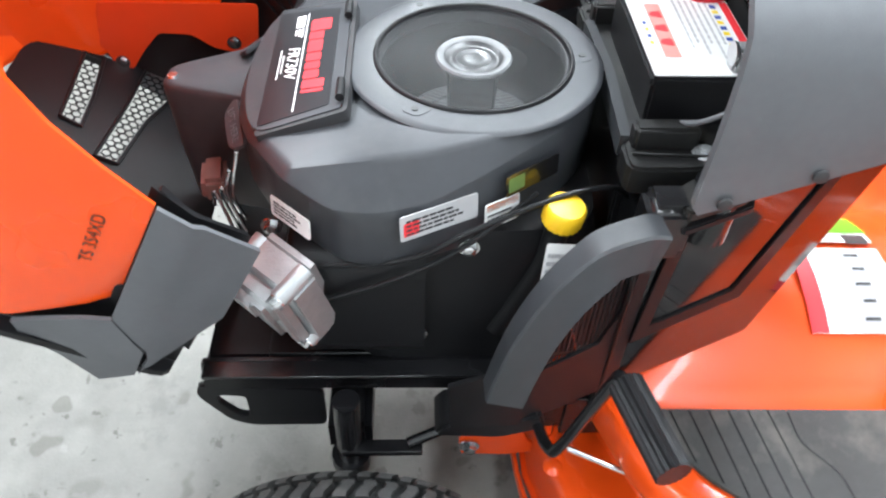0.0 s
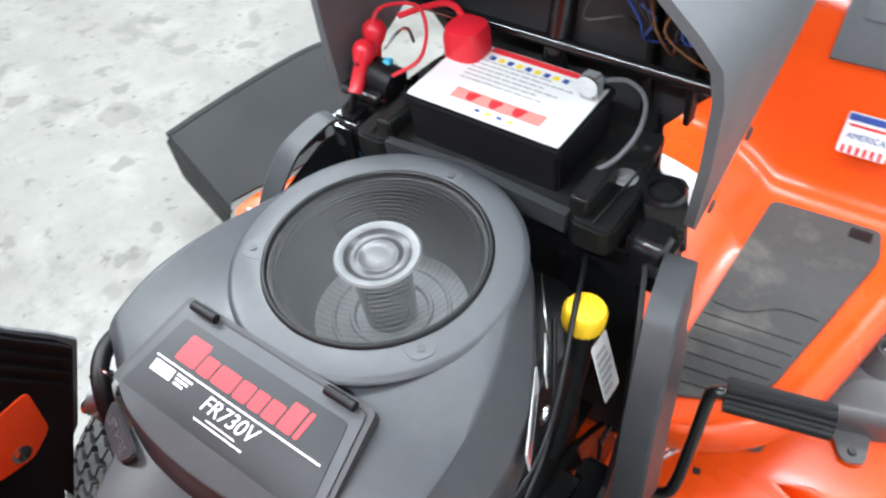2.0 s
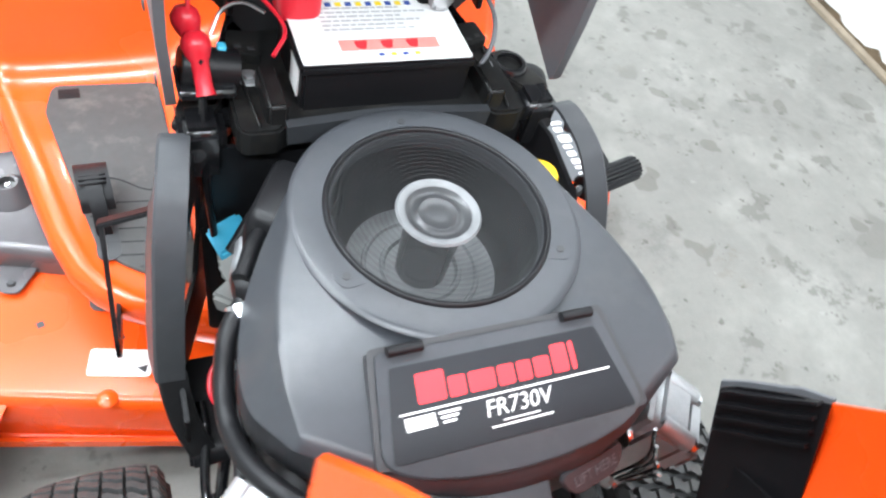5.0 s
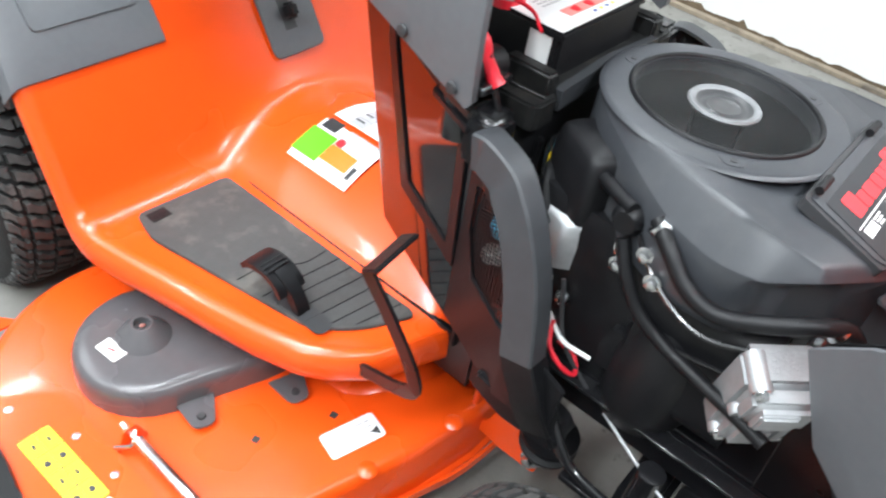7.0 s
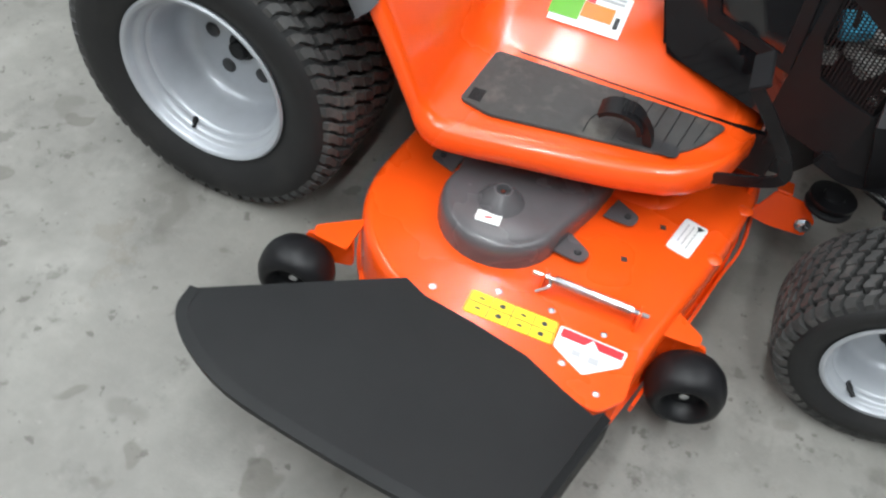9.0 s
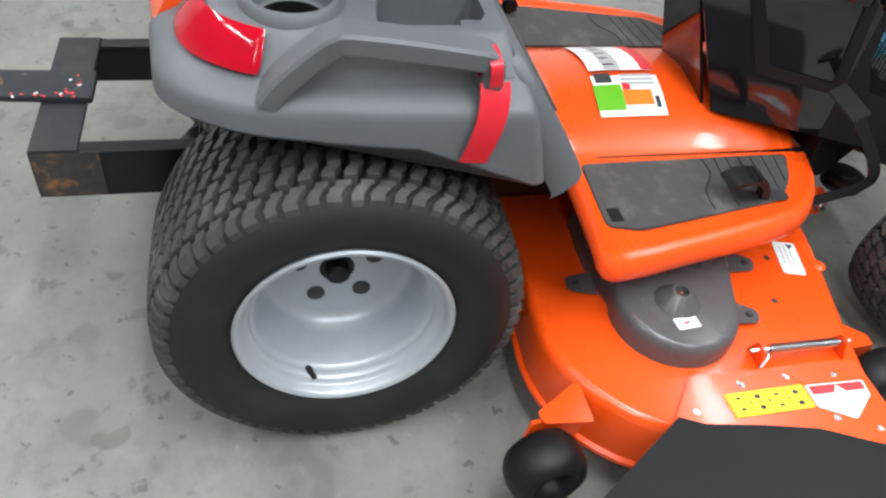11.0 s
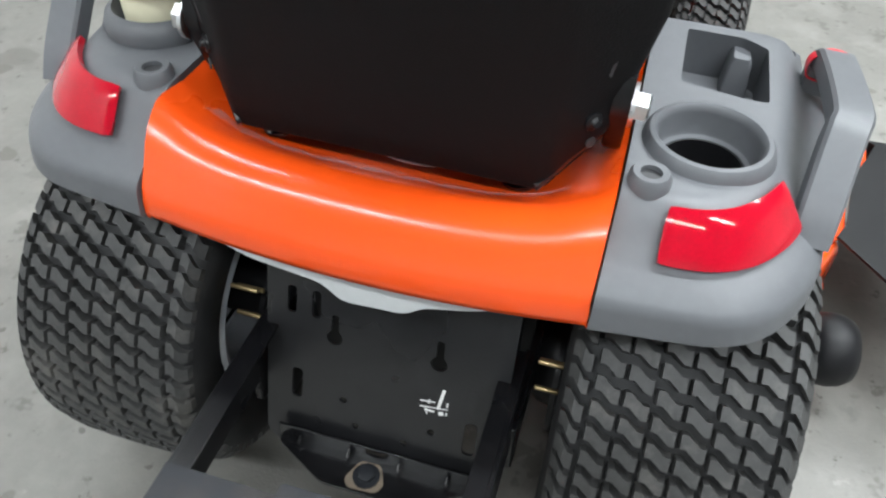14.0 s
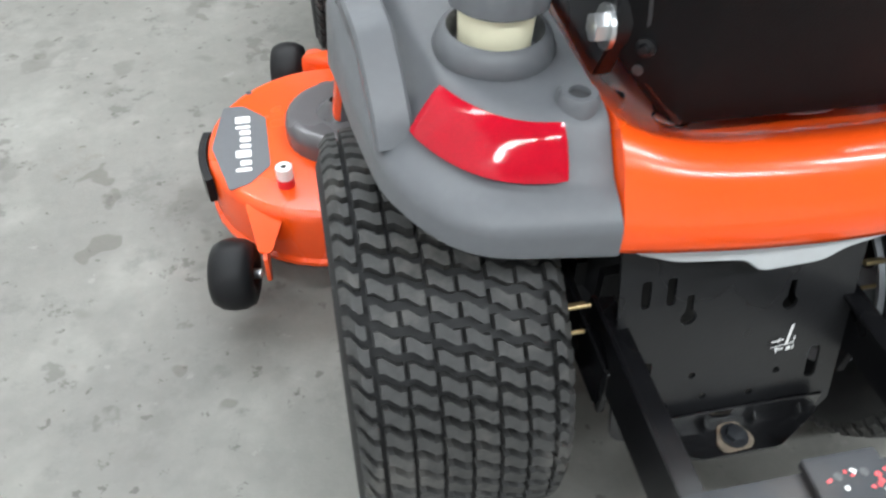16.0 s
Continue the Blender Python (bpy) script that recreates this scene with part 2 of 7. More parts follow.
def prism(pts, lo, hi, axis="z", bev=0.0, segs=2, bm=None, top=None):
    """A flat outline extruded along an axis from lo to hi; lo and hi may be functions of the outline's point; top: an outline for the far end."""
    own = bmesh.new()
    f = AX[axis]
    a = [own.verts.new(f(p[0], p[1], lo(*p) if callable(lo) else lo)) for p in pts]
    b = [own.verts.new(f(p[0], p[1], hi(*p) if callable(hi) else hi)) for p in (top or pts)]
    n = len(pts)
    own.faces.new(a[::-1])
    own.faces.new(b)
    for i in range(n):
        own.faces.new((a[i], a[(i + 1) % n], b[(i + 1) % n], b[i]))
    bmesh.ops.recalc_face_normals(own, faces=own.faces)
    bevel(own, bev, segs)
    return join(bm, own)


def ring_prism(outer, inner, lo, hi, axis="z", bev=0.0, bm=None):
    """A plate with one hole: two outlines with as many points as one another."""
    own = bmesh.new()
    f = AX[axis]
    rows = [[own.verts.new(f(p[0], p[1], h)) for p in pts] for pts, h in ((outer, lo), (outer, hi), (inner, hi), (inner, lo))]
    n = len(outer)
    for r in range(4):
        a, b = rows[r], rows[(r + 1) % 4]
        for i in range(n):
            own.faces.new((a[i], a[(i + 1) % n], b[(i + 1) % n], b[i]))
    bmesh.ops.recalc_face_normals(own, faces=own.faces)
    bevel(own, bev, 2, 50)
    return join(bm, own)


def holed_plate(outer, holes, lo, hi, axis="z", bm=None):
    """A plate with any number of holes."""
    own = bmesh.new()
    f = AX[axis]
    edges = []
    for pts in [outer] + holes:
        vs = [own.verts.new(f(p[0], p[1], lo)) for p in pts]
        edges += [own.edges.new((a, b)) for a, b in zip(vs, vs[1:] + vs[:1])]
    made = bmesh.ops.triangle_fill(own, edges=edges, use_beauty=True)
    faces = [g for g in made["geom"] if isinstance(g, bmesh.types.BMFace)]
    ext = bmesh.ops.extrude_face_region(own, geom=faces)
    d = Vector(f(0, 0, hi - lo))
    bmesh.ops.translate(own, verts=[g for g in ext["geom"] if isinstance(g, bmesh.types.BMVert)], vec=d)
    bmesh.ops.recalc_face_normals(own, faces=own.faces)
    return join(bm, own)


def loft(rows, closed=True, caps=True, bm=None):
    """Faces between rows of as many points."""
    own = bmesh.new()
    vs = [[own.verts.new(p) for p in row] for row in rows]
    n = len(rows[0])
    for a, b in zip(vs, vs[1:]):
        for i in range(n if closed else n - 1):
            j = (i + 1) % n
            own.faces.new((a[i], a[j], b[j], b[i]))
    if caps and closed:
        own.faces.new(vs[0][::-1])
        own.faces.new(vs[-1])
    bmesh.ops.recalc_face_normals(own, faces=own.faces)
    return join(bm, own)


def lathe(profile, at=(0, 0, 0), axis="z", segs=32, bm=None, close=False):
    """A profile of (radius, height) turned round an axis."""
    own = bmesh.new()
    f = AX[axis]
    rows = []
    for r, h in profile:
        if r < 1e-6:
            rows.append([own.verts.new(f(0, 0, h))] * segs)
        else:
            rows.append([own.verts.new(f(r * math.cos(2 * math.pi * k / segs), r * math.sin(2 * math.pi * k / segs), h)) for k in range(segs)])
    pairs = list(zip(rows, rows[1:])) + ([(rows[-1], rows[0])] if close else [])
    for a, b in pairs:
        for k in range(segs):
            j = (k + 1) % segs
            vs = [a[k], a[j], b[j], b[k]]
            vs = [v for i, v in enumerate(vs) if v not in vs[:i]]
            if len(vs) > 2:
                own.faces.new(vs)
    bmesh.ops.recalc_face_normals(own, faces=own.faces)
    bmesh.ops.translate(own, verts=own.verts, vec=at)
    return join(bm, own)


def spline(pts, n=8):
    """A smooth line through points."""
    pts = [Vector(p) for p in pts]
    ext = [pts[0] * 2 - pts[1]] + pts + [pts[-1] * 2 - pts[-2]]
    out = []
    for a, b, c, d in zip(ext, ext[1:], ext[2:], ext[3:]):
        for k in range(n):
            t = k / n
            out.append(0.5 * (2 * b + (c - a) * t + (2 * a - 5 * b + 4 * c - d) * t * t + (3 * b - a - 3 * c + d) * t ** 3))
    return out + [pts[-1]]


def tube(pts, r, segs=8, n=6, smooth_line=True, bm=None):
    """A round rod or hose along a line."""
    line = spline(pts, n) if smooth_line and len(pts) > 2 else [Vector(p) for p in pts]
    rows, up = [], None
    for i, p in enumerate(line):
        d = (line[min(i + 1, len(line) - 1)] - line[max(i - 1, 0)]).normalized()
        if up is None:
            up = d.orthogonal().normalized()
        up = (up - d * up.dot(d)).normalized()
        side = d.cross(up)
        rr = r(i / (len(line) - 1)) if callable(r) else r
        rows.append([p + rr * (math.cos(2 * math.pi * k / segs) * up + math.sin(2 * math.pi * k / segs) * side) for k in range(segs)])
    return loft(rows, bm=bm)


def sweep(profile, pts, right=(1, 0, 0), n=6, smooth_line=True, bm=None):
    """A flat profile (across, up) carried along a line, its across kept along right."""
    line = spline(pts, n) if smooth_line and len(pts) > 2 else [Vector(p) for p in pts]
    right = Vector(right)
    rows = []
    for i, p in enumerate(line):
        d = (line[min(i + 1, len(line) - 1)] - line[max(i - 1, 0)]).normalized()
        side = (right - d * right.dot(d)).normalized()
        up = side.cross(d)
        rows.append([p + side * a + up * b for a, b in profile])
    return loft(rows, bm=bm)


def sheet(grid, thick, bm=None):
    """A curved sheet from rows of points, given a thickness along its normals."""
    own = bmesh.new()
    vs = [[own.verts.new(p) for p in row] for row in grid]
    for a, b in zip(vs, vs[1:]):
        for i in range(len(a) - 1):
            own.faces.new((a[i], a[i + 1], b[i + 1], b[i]))
    bmesh.ops.recalc_face_normals(own, faces=own.faces)
    bmesh.ops.solidify(own, geom=own.faces, thickness=thick)
    return join(bm, own)


def bolt(at, axis="z", r=0.009, h=0.008, m=None):
    """A hex head with its washer."""
    bm = lathe([(0, 0), (r * 1.5, 0), (r * 1.5, h * 0.25), (0, h * 0.25)], segs=14)
    lathe([(r, h * 0.2), (r, h * 0.9), (r * 0.8, h), (0, h)], segs=6, bm=bm)
    turn = {"z": Matrix(), "y": pose(0, 0, 0, 90, 0, 0), "x": pose(0, 0, 0, 0, 90, 0), "-y": pose(0, 0, 0, 90, 0, 0), "-x": pose(0, 0, 0, 0, -90, 0)}[axis]
    bm.transform(Matrix.Translation(at) @ (m or Matrix()) @ turn)
    return bm


def mirror(bm):
    bm.transform(Matrix.Diagonal((-1, 1, 1, 1)))
    bmesh.ops.reverse_faces(bm, faces=bm.faces)
    return bm


def plaque(w, h, at, thick=0.0015, r=0.003):
    """A thin label lying at a pose: across w, along h."""
    bm = prism(round_poly([(-w / 2, -h / 2), (w / 2, -h / 2), (w / 2, h / 2), (-w / 2, h / 2)], r, 2), 0, thick)
    bm.transform(at if isinstance(at, Matrix) else pose(*at))
    return bm


def bars(w, h, rows, at, seed=1, fill=0.75, thick=0.0004, lift=0.0018, height=0.5, blocks=(5, 9)):
    """Rows of plain bars that stand for print too small to read."""
    rnd = random.Random(seed)
    bm = bmesh.new()
    for i in range(rows):
        y = h / 2 - (i + 0.5) * h / rows
        x, end = -w / 2, -w / 2 + w * rnd.uniform(fill, 1.0)
        step = w / rnd.randint(*blocks)
        while x < end - step * 0.3:
            l = min(step * rnd.uniform(0.5, 1.2), end - x)
            box((x + l / 2, y, lift), (l, h / rows * height, thick), bm=bm)
            x += l + step * 0.18
    bm.transform(at if isinstance(at, Matrix) else pose(*at))
    return bm


def lettering(name, text, size, mat, parent, at, shear=0.0, flat=0.0003):
    """Readable writing as a thin mesh, centred at a pose."""
    txt = bpy.data.curves.new("writing", "FONT")
    txt.body, txt.size, txt.extrude, txt.align_x, txt.shear = text, size, flat, "CENTER", shear
    tmp = new("writing", txt)
    me = bpy.data.meshes.new_from_object(tmp.evaluated_get(bpy.context.evaluated_depsgraph_get()))
    bpy.data.objects.remove(tmp)
    bpy.data.curves.remove(txt)
    me.materials.clear()
    me.materials.append(mat)
    ob = new(name, me)
    ob.parent = parent
    ob.matrix_basis = at
    return ob


# ---------------------------------------------------------------- the room
def slab(name, lo, hi, mat, label, category):
    bm = box([(a + b) / 2 for a, b in zip(lo, hi)], [b - a for a, b in zip(lo, hi)])
    return tagged(part(name, bm, mat, smooth=0), label, category, kind="structure")


slab("floor", (-2.32, -5.2, -0.1), (6.2, 6.2, 0), CONCRETE, "stained light grey concrete workshop floor", "floor")
slab("wall_west", (-2.42, -5.2, 0.0), (-2.22, 6.2, 3.2), WALL, "white painted workshop wall with a dirty base", "wall")
rnd = random.Random(31)
edge = []
yy = -1.5
while yy < 3.6:
    edge.append((yy, 0.02 + 0.018 * rnd.random() + (0.02 if rnd.random() > 0.85 else 0)))
    yy += rnd.uniform(0.015, 0.07)
bm = prism([(-1.5, 0.0)] + edge + [(3.6, 0.0)], -2.22, -2.2165, "x")
tagged(part("trim_dirty_base", bm, DIRT, smooth=0), "broken dirty brown edge along the foot of the wall", "baseboard", kind="structure")
bm = prism([(-1.5, 0.0), (3.6, 0.0), (3.6, 0.016), (-1.5, 0.016)], -2.2165, -2.182, "x", 0.002)
tagged(part("baseboard", bm, WOOD, smooth=0), "worn wooden strip along the foot of the wall", "baseboard", kind="structure")
slab("wall_east", (6.2, -5.2, -0.1), (6.4, 6.2, 3.2), WALL, "plain white painted workshop wall", "wall")
slab("wall_north", (-2.5, 6.2, -0.1), (6.4, 6.4, 3.2), WALL, "plain white painted workshop wall", "wall")
slab("wall_south", (-2.5, -5.4, -0.1), (6.4, -5.2, 3.2), WALL, "plain white painted workshop wall", "wall")
slab("ceiling", (-2.5, -5.4, 3.2), (6.4, 6.4, 3.3), CEILING, "plain white workshop ceiling", "ceiling")


# ---------------------------------------------------------------- tyres and wheels
def tyre_half(R, W, rim_r):
    """The tyre's section as (radius, across)."""
    h = W / 2
    return [(rim_r, -h * 0.78), (rim_r + 0.012, -h * 0.86), (rim_r + (R - rim_r) * 0.35, -h * 0.99), (rim_r + (R - rim_r) * 0.6, -h), (R - 0.034, -h * 0.95), (R - 0.02, -h * 0.86),
            (R - 0.019, -h * 0.6), (R - 0.0175, 0), (R - 0.019, h * 0.6), (R - 0.02, h * 0.86), (R - 0.034, h * 0.95), (rim_r + (R - rim_r) * 0.6, h),
            (rim_r + (R - rim_r) * 0.35, h * 0.99), (rim_r + 0.012, h * 0.86), (rim_r, h * 0.78)]


def tread(R, W, cols, count, lug=0.006, seed=3):
    """Wavy turf blocks in staggered columns round the tyre, with long shoulder blocks."""
    bm = bmesh.new()
    h = W / 2

    def place(u, ang, rise):
        a = abs(u)
        r = R - 0.005 - 0.002 * (a / 0.6) ** 2 if a < 0.6 else R - 0.007 - 0.006 * ((a - 0.6) / 0.26) if a < 0.86 else R - 0.013 - 0.017 * ((a - 0.86) / 0.1)
        return ((r + rise) * math.cos(ang), (r + rise) * math.sin(ang), u * h)

    def block(us, angs, lean, rise):
        # an S-shaped block: its long sides bend half way
        n = 4
        low, high = [], []
        for side in (0, 1):
            for k in range(n + 1):
                t = k / n if side == 0 else 1 - k / n
                u = us[0] + (us[1] - us[0]) * t
                s = lean * (0.5 if t > 0.62 else -0.5 if t < 0.38 else (t - 0.5) / 0.24 * 0.5)
                a = (angs[0] if side == 0 else angs[1]) + s
                low.append(place(u, a, -0.016))
                um = (us[0] + us[1]) / 2
                high.append(place(um + (u - um) * 0.93, a + (0.0025 if side == 0 else -0.0025), rise))
        lv, hv = [bm.verts.new(p) for p in low], [bm.verts.new(p) for p in high]
        m = len(lv)
        half = m // 2
        for k in range(half - 1):
            bm.faces.new((hv[k], hv[k + 1], hv[m - 2 - k], hv[m - 1 - k]))
        for k in range(m):
            bm.faces.new((lv[k], lv[(k + 1) % m], hv[(k + 1) % m], hv[k]))

    step = 2 * math.pi / count
    span = 1.48 / cols
    for c in range(cols):
        u0 = -0.74 + c * span
        for k in range(count):
            a = k * step
            block((u0 + 0.014, u0 + span - 0.014), (a + step * (0.12 + 0.35 * (c % 2)), a + step * (0.73 + 0.35 * (c % 2))), step * 0.36, lug)
    for s in (-1, 1):
        for k in range(count):
            a = (k + 0.1 * s) * step
            us = (0.765, 0.95) if s > 0 else (-0.95, -0.765)
            block(us, (a + step * 0.1, a + step * (0.82 if k % 2 else 0.7)), step * 0.5, lug * 0.8)
    return bm


def wheel(name, at, side, R, W, rim_r, cols, count, parent, label, holes=5, turn=0.0):
    """A tyre on a pressed steel rim; side: 1 where the outer face looks to +x."""
    hub = new(name)
    hub.parent = parent
    hub["label"] = label
    hub.matrix_basis = pose(*at, 0, 0, turn + (0 if side > 0 else 180))
    h = W / 2
    spin = pose(0, 0, 0, 90, 0, 90)          # the tyre's axis to +x
    ob = part("tyre", lathe(tyre_half(R, W, rim_r - 0.004), segs=96), RUBBER, hub, "black rubber turf tyre", smooth=60)
    ob.matrix_basis = spin
    ob = part("tread", tread(R, W, cols, count), TREAD, hub, "dusty turf tread blocks", smooth=0)
    ob["kind"] = "stuff"
    ob.matrix_basis = spin
    d = -h * 0.1
    prof = [(0.03, d), (rim_r * 0.62, d), (rim_r * 0.7, d + 0.003), (rim_r * 0.75, d + 0.014), (rim_r * 0.785, d + 0.034), (rim_r * 0.83, h * 0.56), (rim_r * 0.845, h * 0.6), (rim_r * 0.875, h * 0.625),
            (rim_r * 0.88, h * 0.7), (rim_r * 0.91, h * 0.745), (rim_r * 0.945, h * 0.76), (rim_r * 0.955, h * 0.79), (rim_r * 0.965, h * 0.86), (rim_r * 0.985, h * 0.905), (rim_r + 0.003, h * 0.915), (rim_r + 0.007, h * 0.89), (rim_r + 0.003, h * 0.83)]
    bm = lathe(prof, segs=72)
    lathe([(rim_r * 0.9, -h * 0.8), (rim_r + 0.006, -h * 0.86), (rim_r, -h * 0.9), (rim_r * 0.9, -h * 0.84), (rim_r * 0.8, d), (rim_r * 0.7, d - 0.004)], segs=72, bm=bm)
    ob = part("rim", bm, RIM, hub, "silver painted pressed steel rim", smooth=50)
    ob.matrix_basis = spin
    if holes:
        for k in range(holes):
            a = 2 * math.pi * (k + 0.3) / holes
            ob = part("hub_hole", lathe([(0, 0), (0.0135, 0), (0.0155, -0.0015), (0.0155, -0.004), (0, -0.004)], segs=20), INK, hub, "dark round hole in the rim disc")
            ob.matrix_basis = spin @ pose(rim_r * 0.40 * math.cos(a), rim_r * 0.40 * math.sin(a), d + 0.0045)
    bm = lathe([(0, 0.022), (0.016, 0.022), (0.02, 0.018), (0.021, 0.0), (0.03, 0.0), (0.03, -0.004), (0, -0.004)], segs=24)
    ob = part("hub_cap", bm, BLACK, hub, "black axle end")
    ob.matrix_basis = spin @ pose(0, 0, d)
    bm = lathe([(0.0065, -0.006), (0.006, 0.012), (0.0045, 0.014), (0.0045, 0.026), (0, 0.026)], segs=12)
    ob = part("valve", bm, BLACK, hub, "black rubber tyre valve")
    ob.matrix_basis = spin @ pose(rim_r * 0.88 * math.cos(4.3 if side > 0 else 5.1), rim_r * 0.88 * math.sin(4.3 if side > 0 else 5.1), h * 0.6, 0, 25, 0)
    return hub


tractor = thing("lawn_tractor", "orange and grey lawn tractor with its hood tilted open", "lawn tractor")
REAR_Y = -0.03
for s in (1, -1):
    wheel("rear_wheel", (0.375 if s > 0 else -0.386, REAR_Y, 0.292), s, 0.298, 0.285, 0.169, 6, 60, tractor, "large rear wheel with turf tyre and silver rim")
    wheel("front_wheel", (s * 0.385, 1.30, 0.2), s, 0.203, 0.19, 0.112, 5, 46, tractor, "small front wheel with turf tyre and silver rim", holes=0)


def cut(ob, cutter):
    """Takes the shape of a bmesh out of a mesh object."""
    bmesh.ops.recalc_face_normals(cutter, faces=cutter.faces)
    me = bpy.data.meshes.new("cutter")
    cutter.to_mesh(me)
    cutter.free()
    c = new("cutter", me)
    mod = ob.modifiers.new("cut", "BOOLEAN")
    mod.operation, mod.object, mod.solver, mod.use_self = "DIFFERENCE", c, "EXACT", True
    dg = bpy.context.evaluated_depsgraph_get()
    dg.update()
    done = bpy.data.meshes.new_from_object(ob.evaluated_get(dg))
    ob.modifiers.clear()
    old, name = ob.data, ob.data.name
    ob.data = done
    bpy.data.meshes.remove(old)
    done.name = name
    bpy.data.objects.remove(c)
    bpy.data.meshes.remove(me)
    return ob


def arc_points(cx, cy, r, a0, a1, n):
    return [(cx + r * math.cos(radians(a0 + (a1 - a0) * k / n)), cy + r * math.sin(radians(a0 + (a1 - a0) * k / n))) for k in range(n + 1)]


def lerp_rows(rows, v):
    """Values between rows whose first number is the key."""
    for a, b in zip(rows, rows[1:]):
        if v <= b[0] or b is rows[-1]:
            t = min(1, max(0, (v - a[0]) / (b[0] - a[0])))
            return [p + (q - p) * t for p, q in zip(a[1:], b[1:])]


# ---------------------------------------------------------------- orange body: footboards, tunnel, risers and seat deck
# y, height, outer edge, hump of the tunnel
BODY = [
    (0.962, 0.325, 0.17, 0.0), (0.964, 0.345, 0.175, 0.0), (0.958, 0.363, 0.185, 0.008), (0.944, 0.372, 0.235, 0.025), (0.925, 0.374, 0.29, 0.045), (0.905, 0.374, 0.325, 0.06),
    (0.87, 0.374, 0.363, 0.072), (0.83, 0.374, 0.389, 0.08), (0.76, 0.374, 0.412, 0.085), (0.68, 0.374, 0.43, 0.085), (0.58, 0.374, 0.45, 0.085), (0.5, 0.374, 0.467, 0.083), (0.45, 0.375, 0.476, 0.08),
    (0.425, 0.379, 0.479, 0.074), (0.405, 0.391, 0.479, 0.062), (0.392, 0.41, 0.479, 0.045), (0.38, 0.437, 0.478, 0.026), (0.35, 0.494, 0.475, 0.01), (0.31, 0.567, 0.47, 0.0), (0.27, 0.634, 0.464, 0.0),
    (0.245, 0.668, 0.459, 0.0), (0.225, 0.683, 0.452, 0.0), (0.2, 0.69, 0.44, 0.0), (0.16, 0.692, 0.43, 0.0)]


def body_row(y, z, xo, hump):
    half = []
    for f in (0.0, 0.07, 0.12, 0.155, 0.18, 0.2):
        k = 1 - f / 0.2
        half.append((min(f, xo - 0.07), y, z + hump * (k * k * (3 - 2 * k)) ** 0.45))
    inner = min(0.2, xo - 0.06)
    for t in (0.33, 0.66, 1.0):
        half.append((inner + (xo - 0.045 - inner) * t, y, z))
    rim = 0.006 if 0.4 < y < 0.95 else 0.003
    for dx, dz in ((-0.036, rim * 0.4), (-0.026, rim), (-0.014, rim * 0.5), (-0.005, -0.006), (0.0, -0.018), (0.001, -0.034), (-0.003, -0.046), (-0.012, -0.05)):
        half.append((xo + dx, y, z + dz))
    return [(-x, y, z) for x, y, z in half[:0:-1]] + half


footwell = part("footwell", sheet([body_row(*r) for r in BODY], 0.004), ORANGE, tractor, "glossy orange pressed footboards and fender risers", smooth=60)


def rear_row(y, z, lip, drop, bulge):
    row = []
    for k in range(-12, 13):
        x = 0.2445 * k / 12
        q = abs(k / 12)
        c = 1 - q * q
        row.append((x, y - bulge * c, z + lip * q ** 5 - drop * c))
    # the side edge turns down behind the fender covers
    for s in (-1, 1):
        x, yy, zz = row[0] if s < 0 else row[-1]
        skirt = (x + s * 0.0015, yy, zz - min(0.05, max(0.004, zz - 0.672)))
        row = [skirt] + row if s < 0 else row + [skirt]
    return row


REAR = [(-0.262, 0.647, 0, 0.006, 0.016), (-0.277, 0.65, 0, 0.006, 0.016), (-0.2805, 0.66, 0.001, 0.005, 0.0165), (-0.2795, 0.676, 0.003, 0.002, 0.017), (-0.2755, 0.688, 0.005, 0, 0.0175), (-0.2665, 0.7, 0.008, 0, 0.018), (-0.262, 0.707, 0.009, 0, 0.018), (-0.253, 0.721, 0.013, 0, 0.018), (-0.244, 0.7295, 0.017, 0, 0.017), (-0.232, 0.7345, 0.023, 0, 0.015),
        (-0.22, 0.735, 0.03, 0, 0.013), (-0.208, 0.73, 0.037, 0, 0.01), (-0.19, 0.714, 0.05, 0, 0.006), (-0.165, 0.7, 0.06, 0, 0), (-0.05, 0.692, 0.068, 0, 0), (0.08, 0.69, 0.066, 0, 0), (0.2, 0.688, 0.04, 0, 0)]
part("rear_panel", sheet([rear_row(*r) for r in REAR], 0.004), ORANGE, tractor, "glossy orange rear body panel under the seat", smooth=60)

# torn protective film left along the inner edge of the rear lip
film = [[(0.2 * k / 14, -0.199 - 0.009 * (1 - (k / 14) ** 2) + dy, 0.7285 + dz + 0.028 * abs(k / 14) ** 5 + 0.0012 * math.sin(k * 1.9 + j)) for j, (dy, dz) in enumerate(((0.0, 0.0), (0.006, -0.006), (0.014, -0.014), (0.026, -0.0205)))] for k in range(-14, 15)]
part("protective_film", sheet(film, 0.0004), FILM, tractor, "clear film left on the seat deck edge", smooth=60)

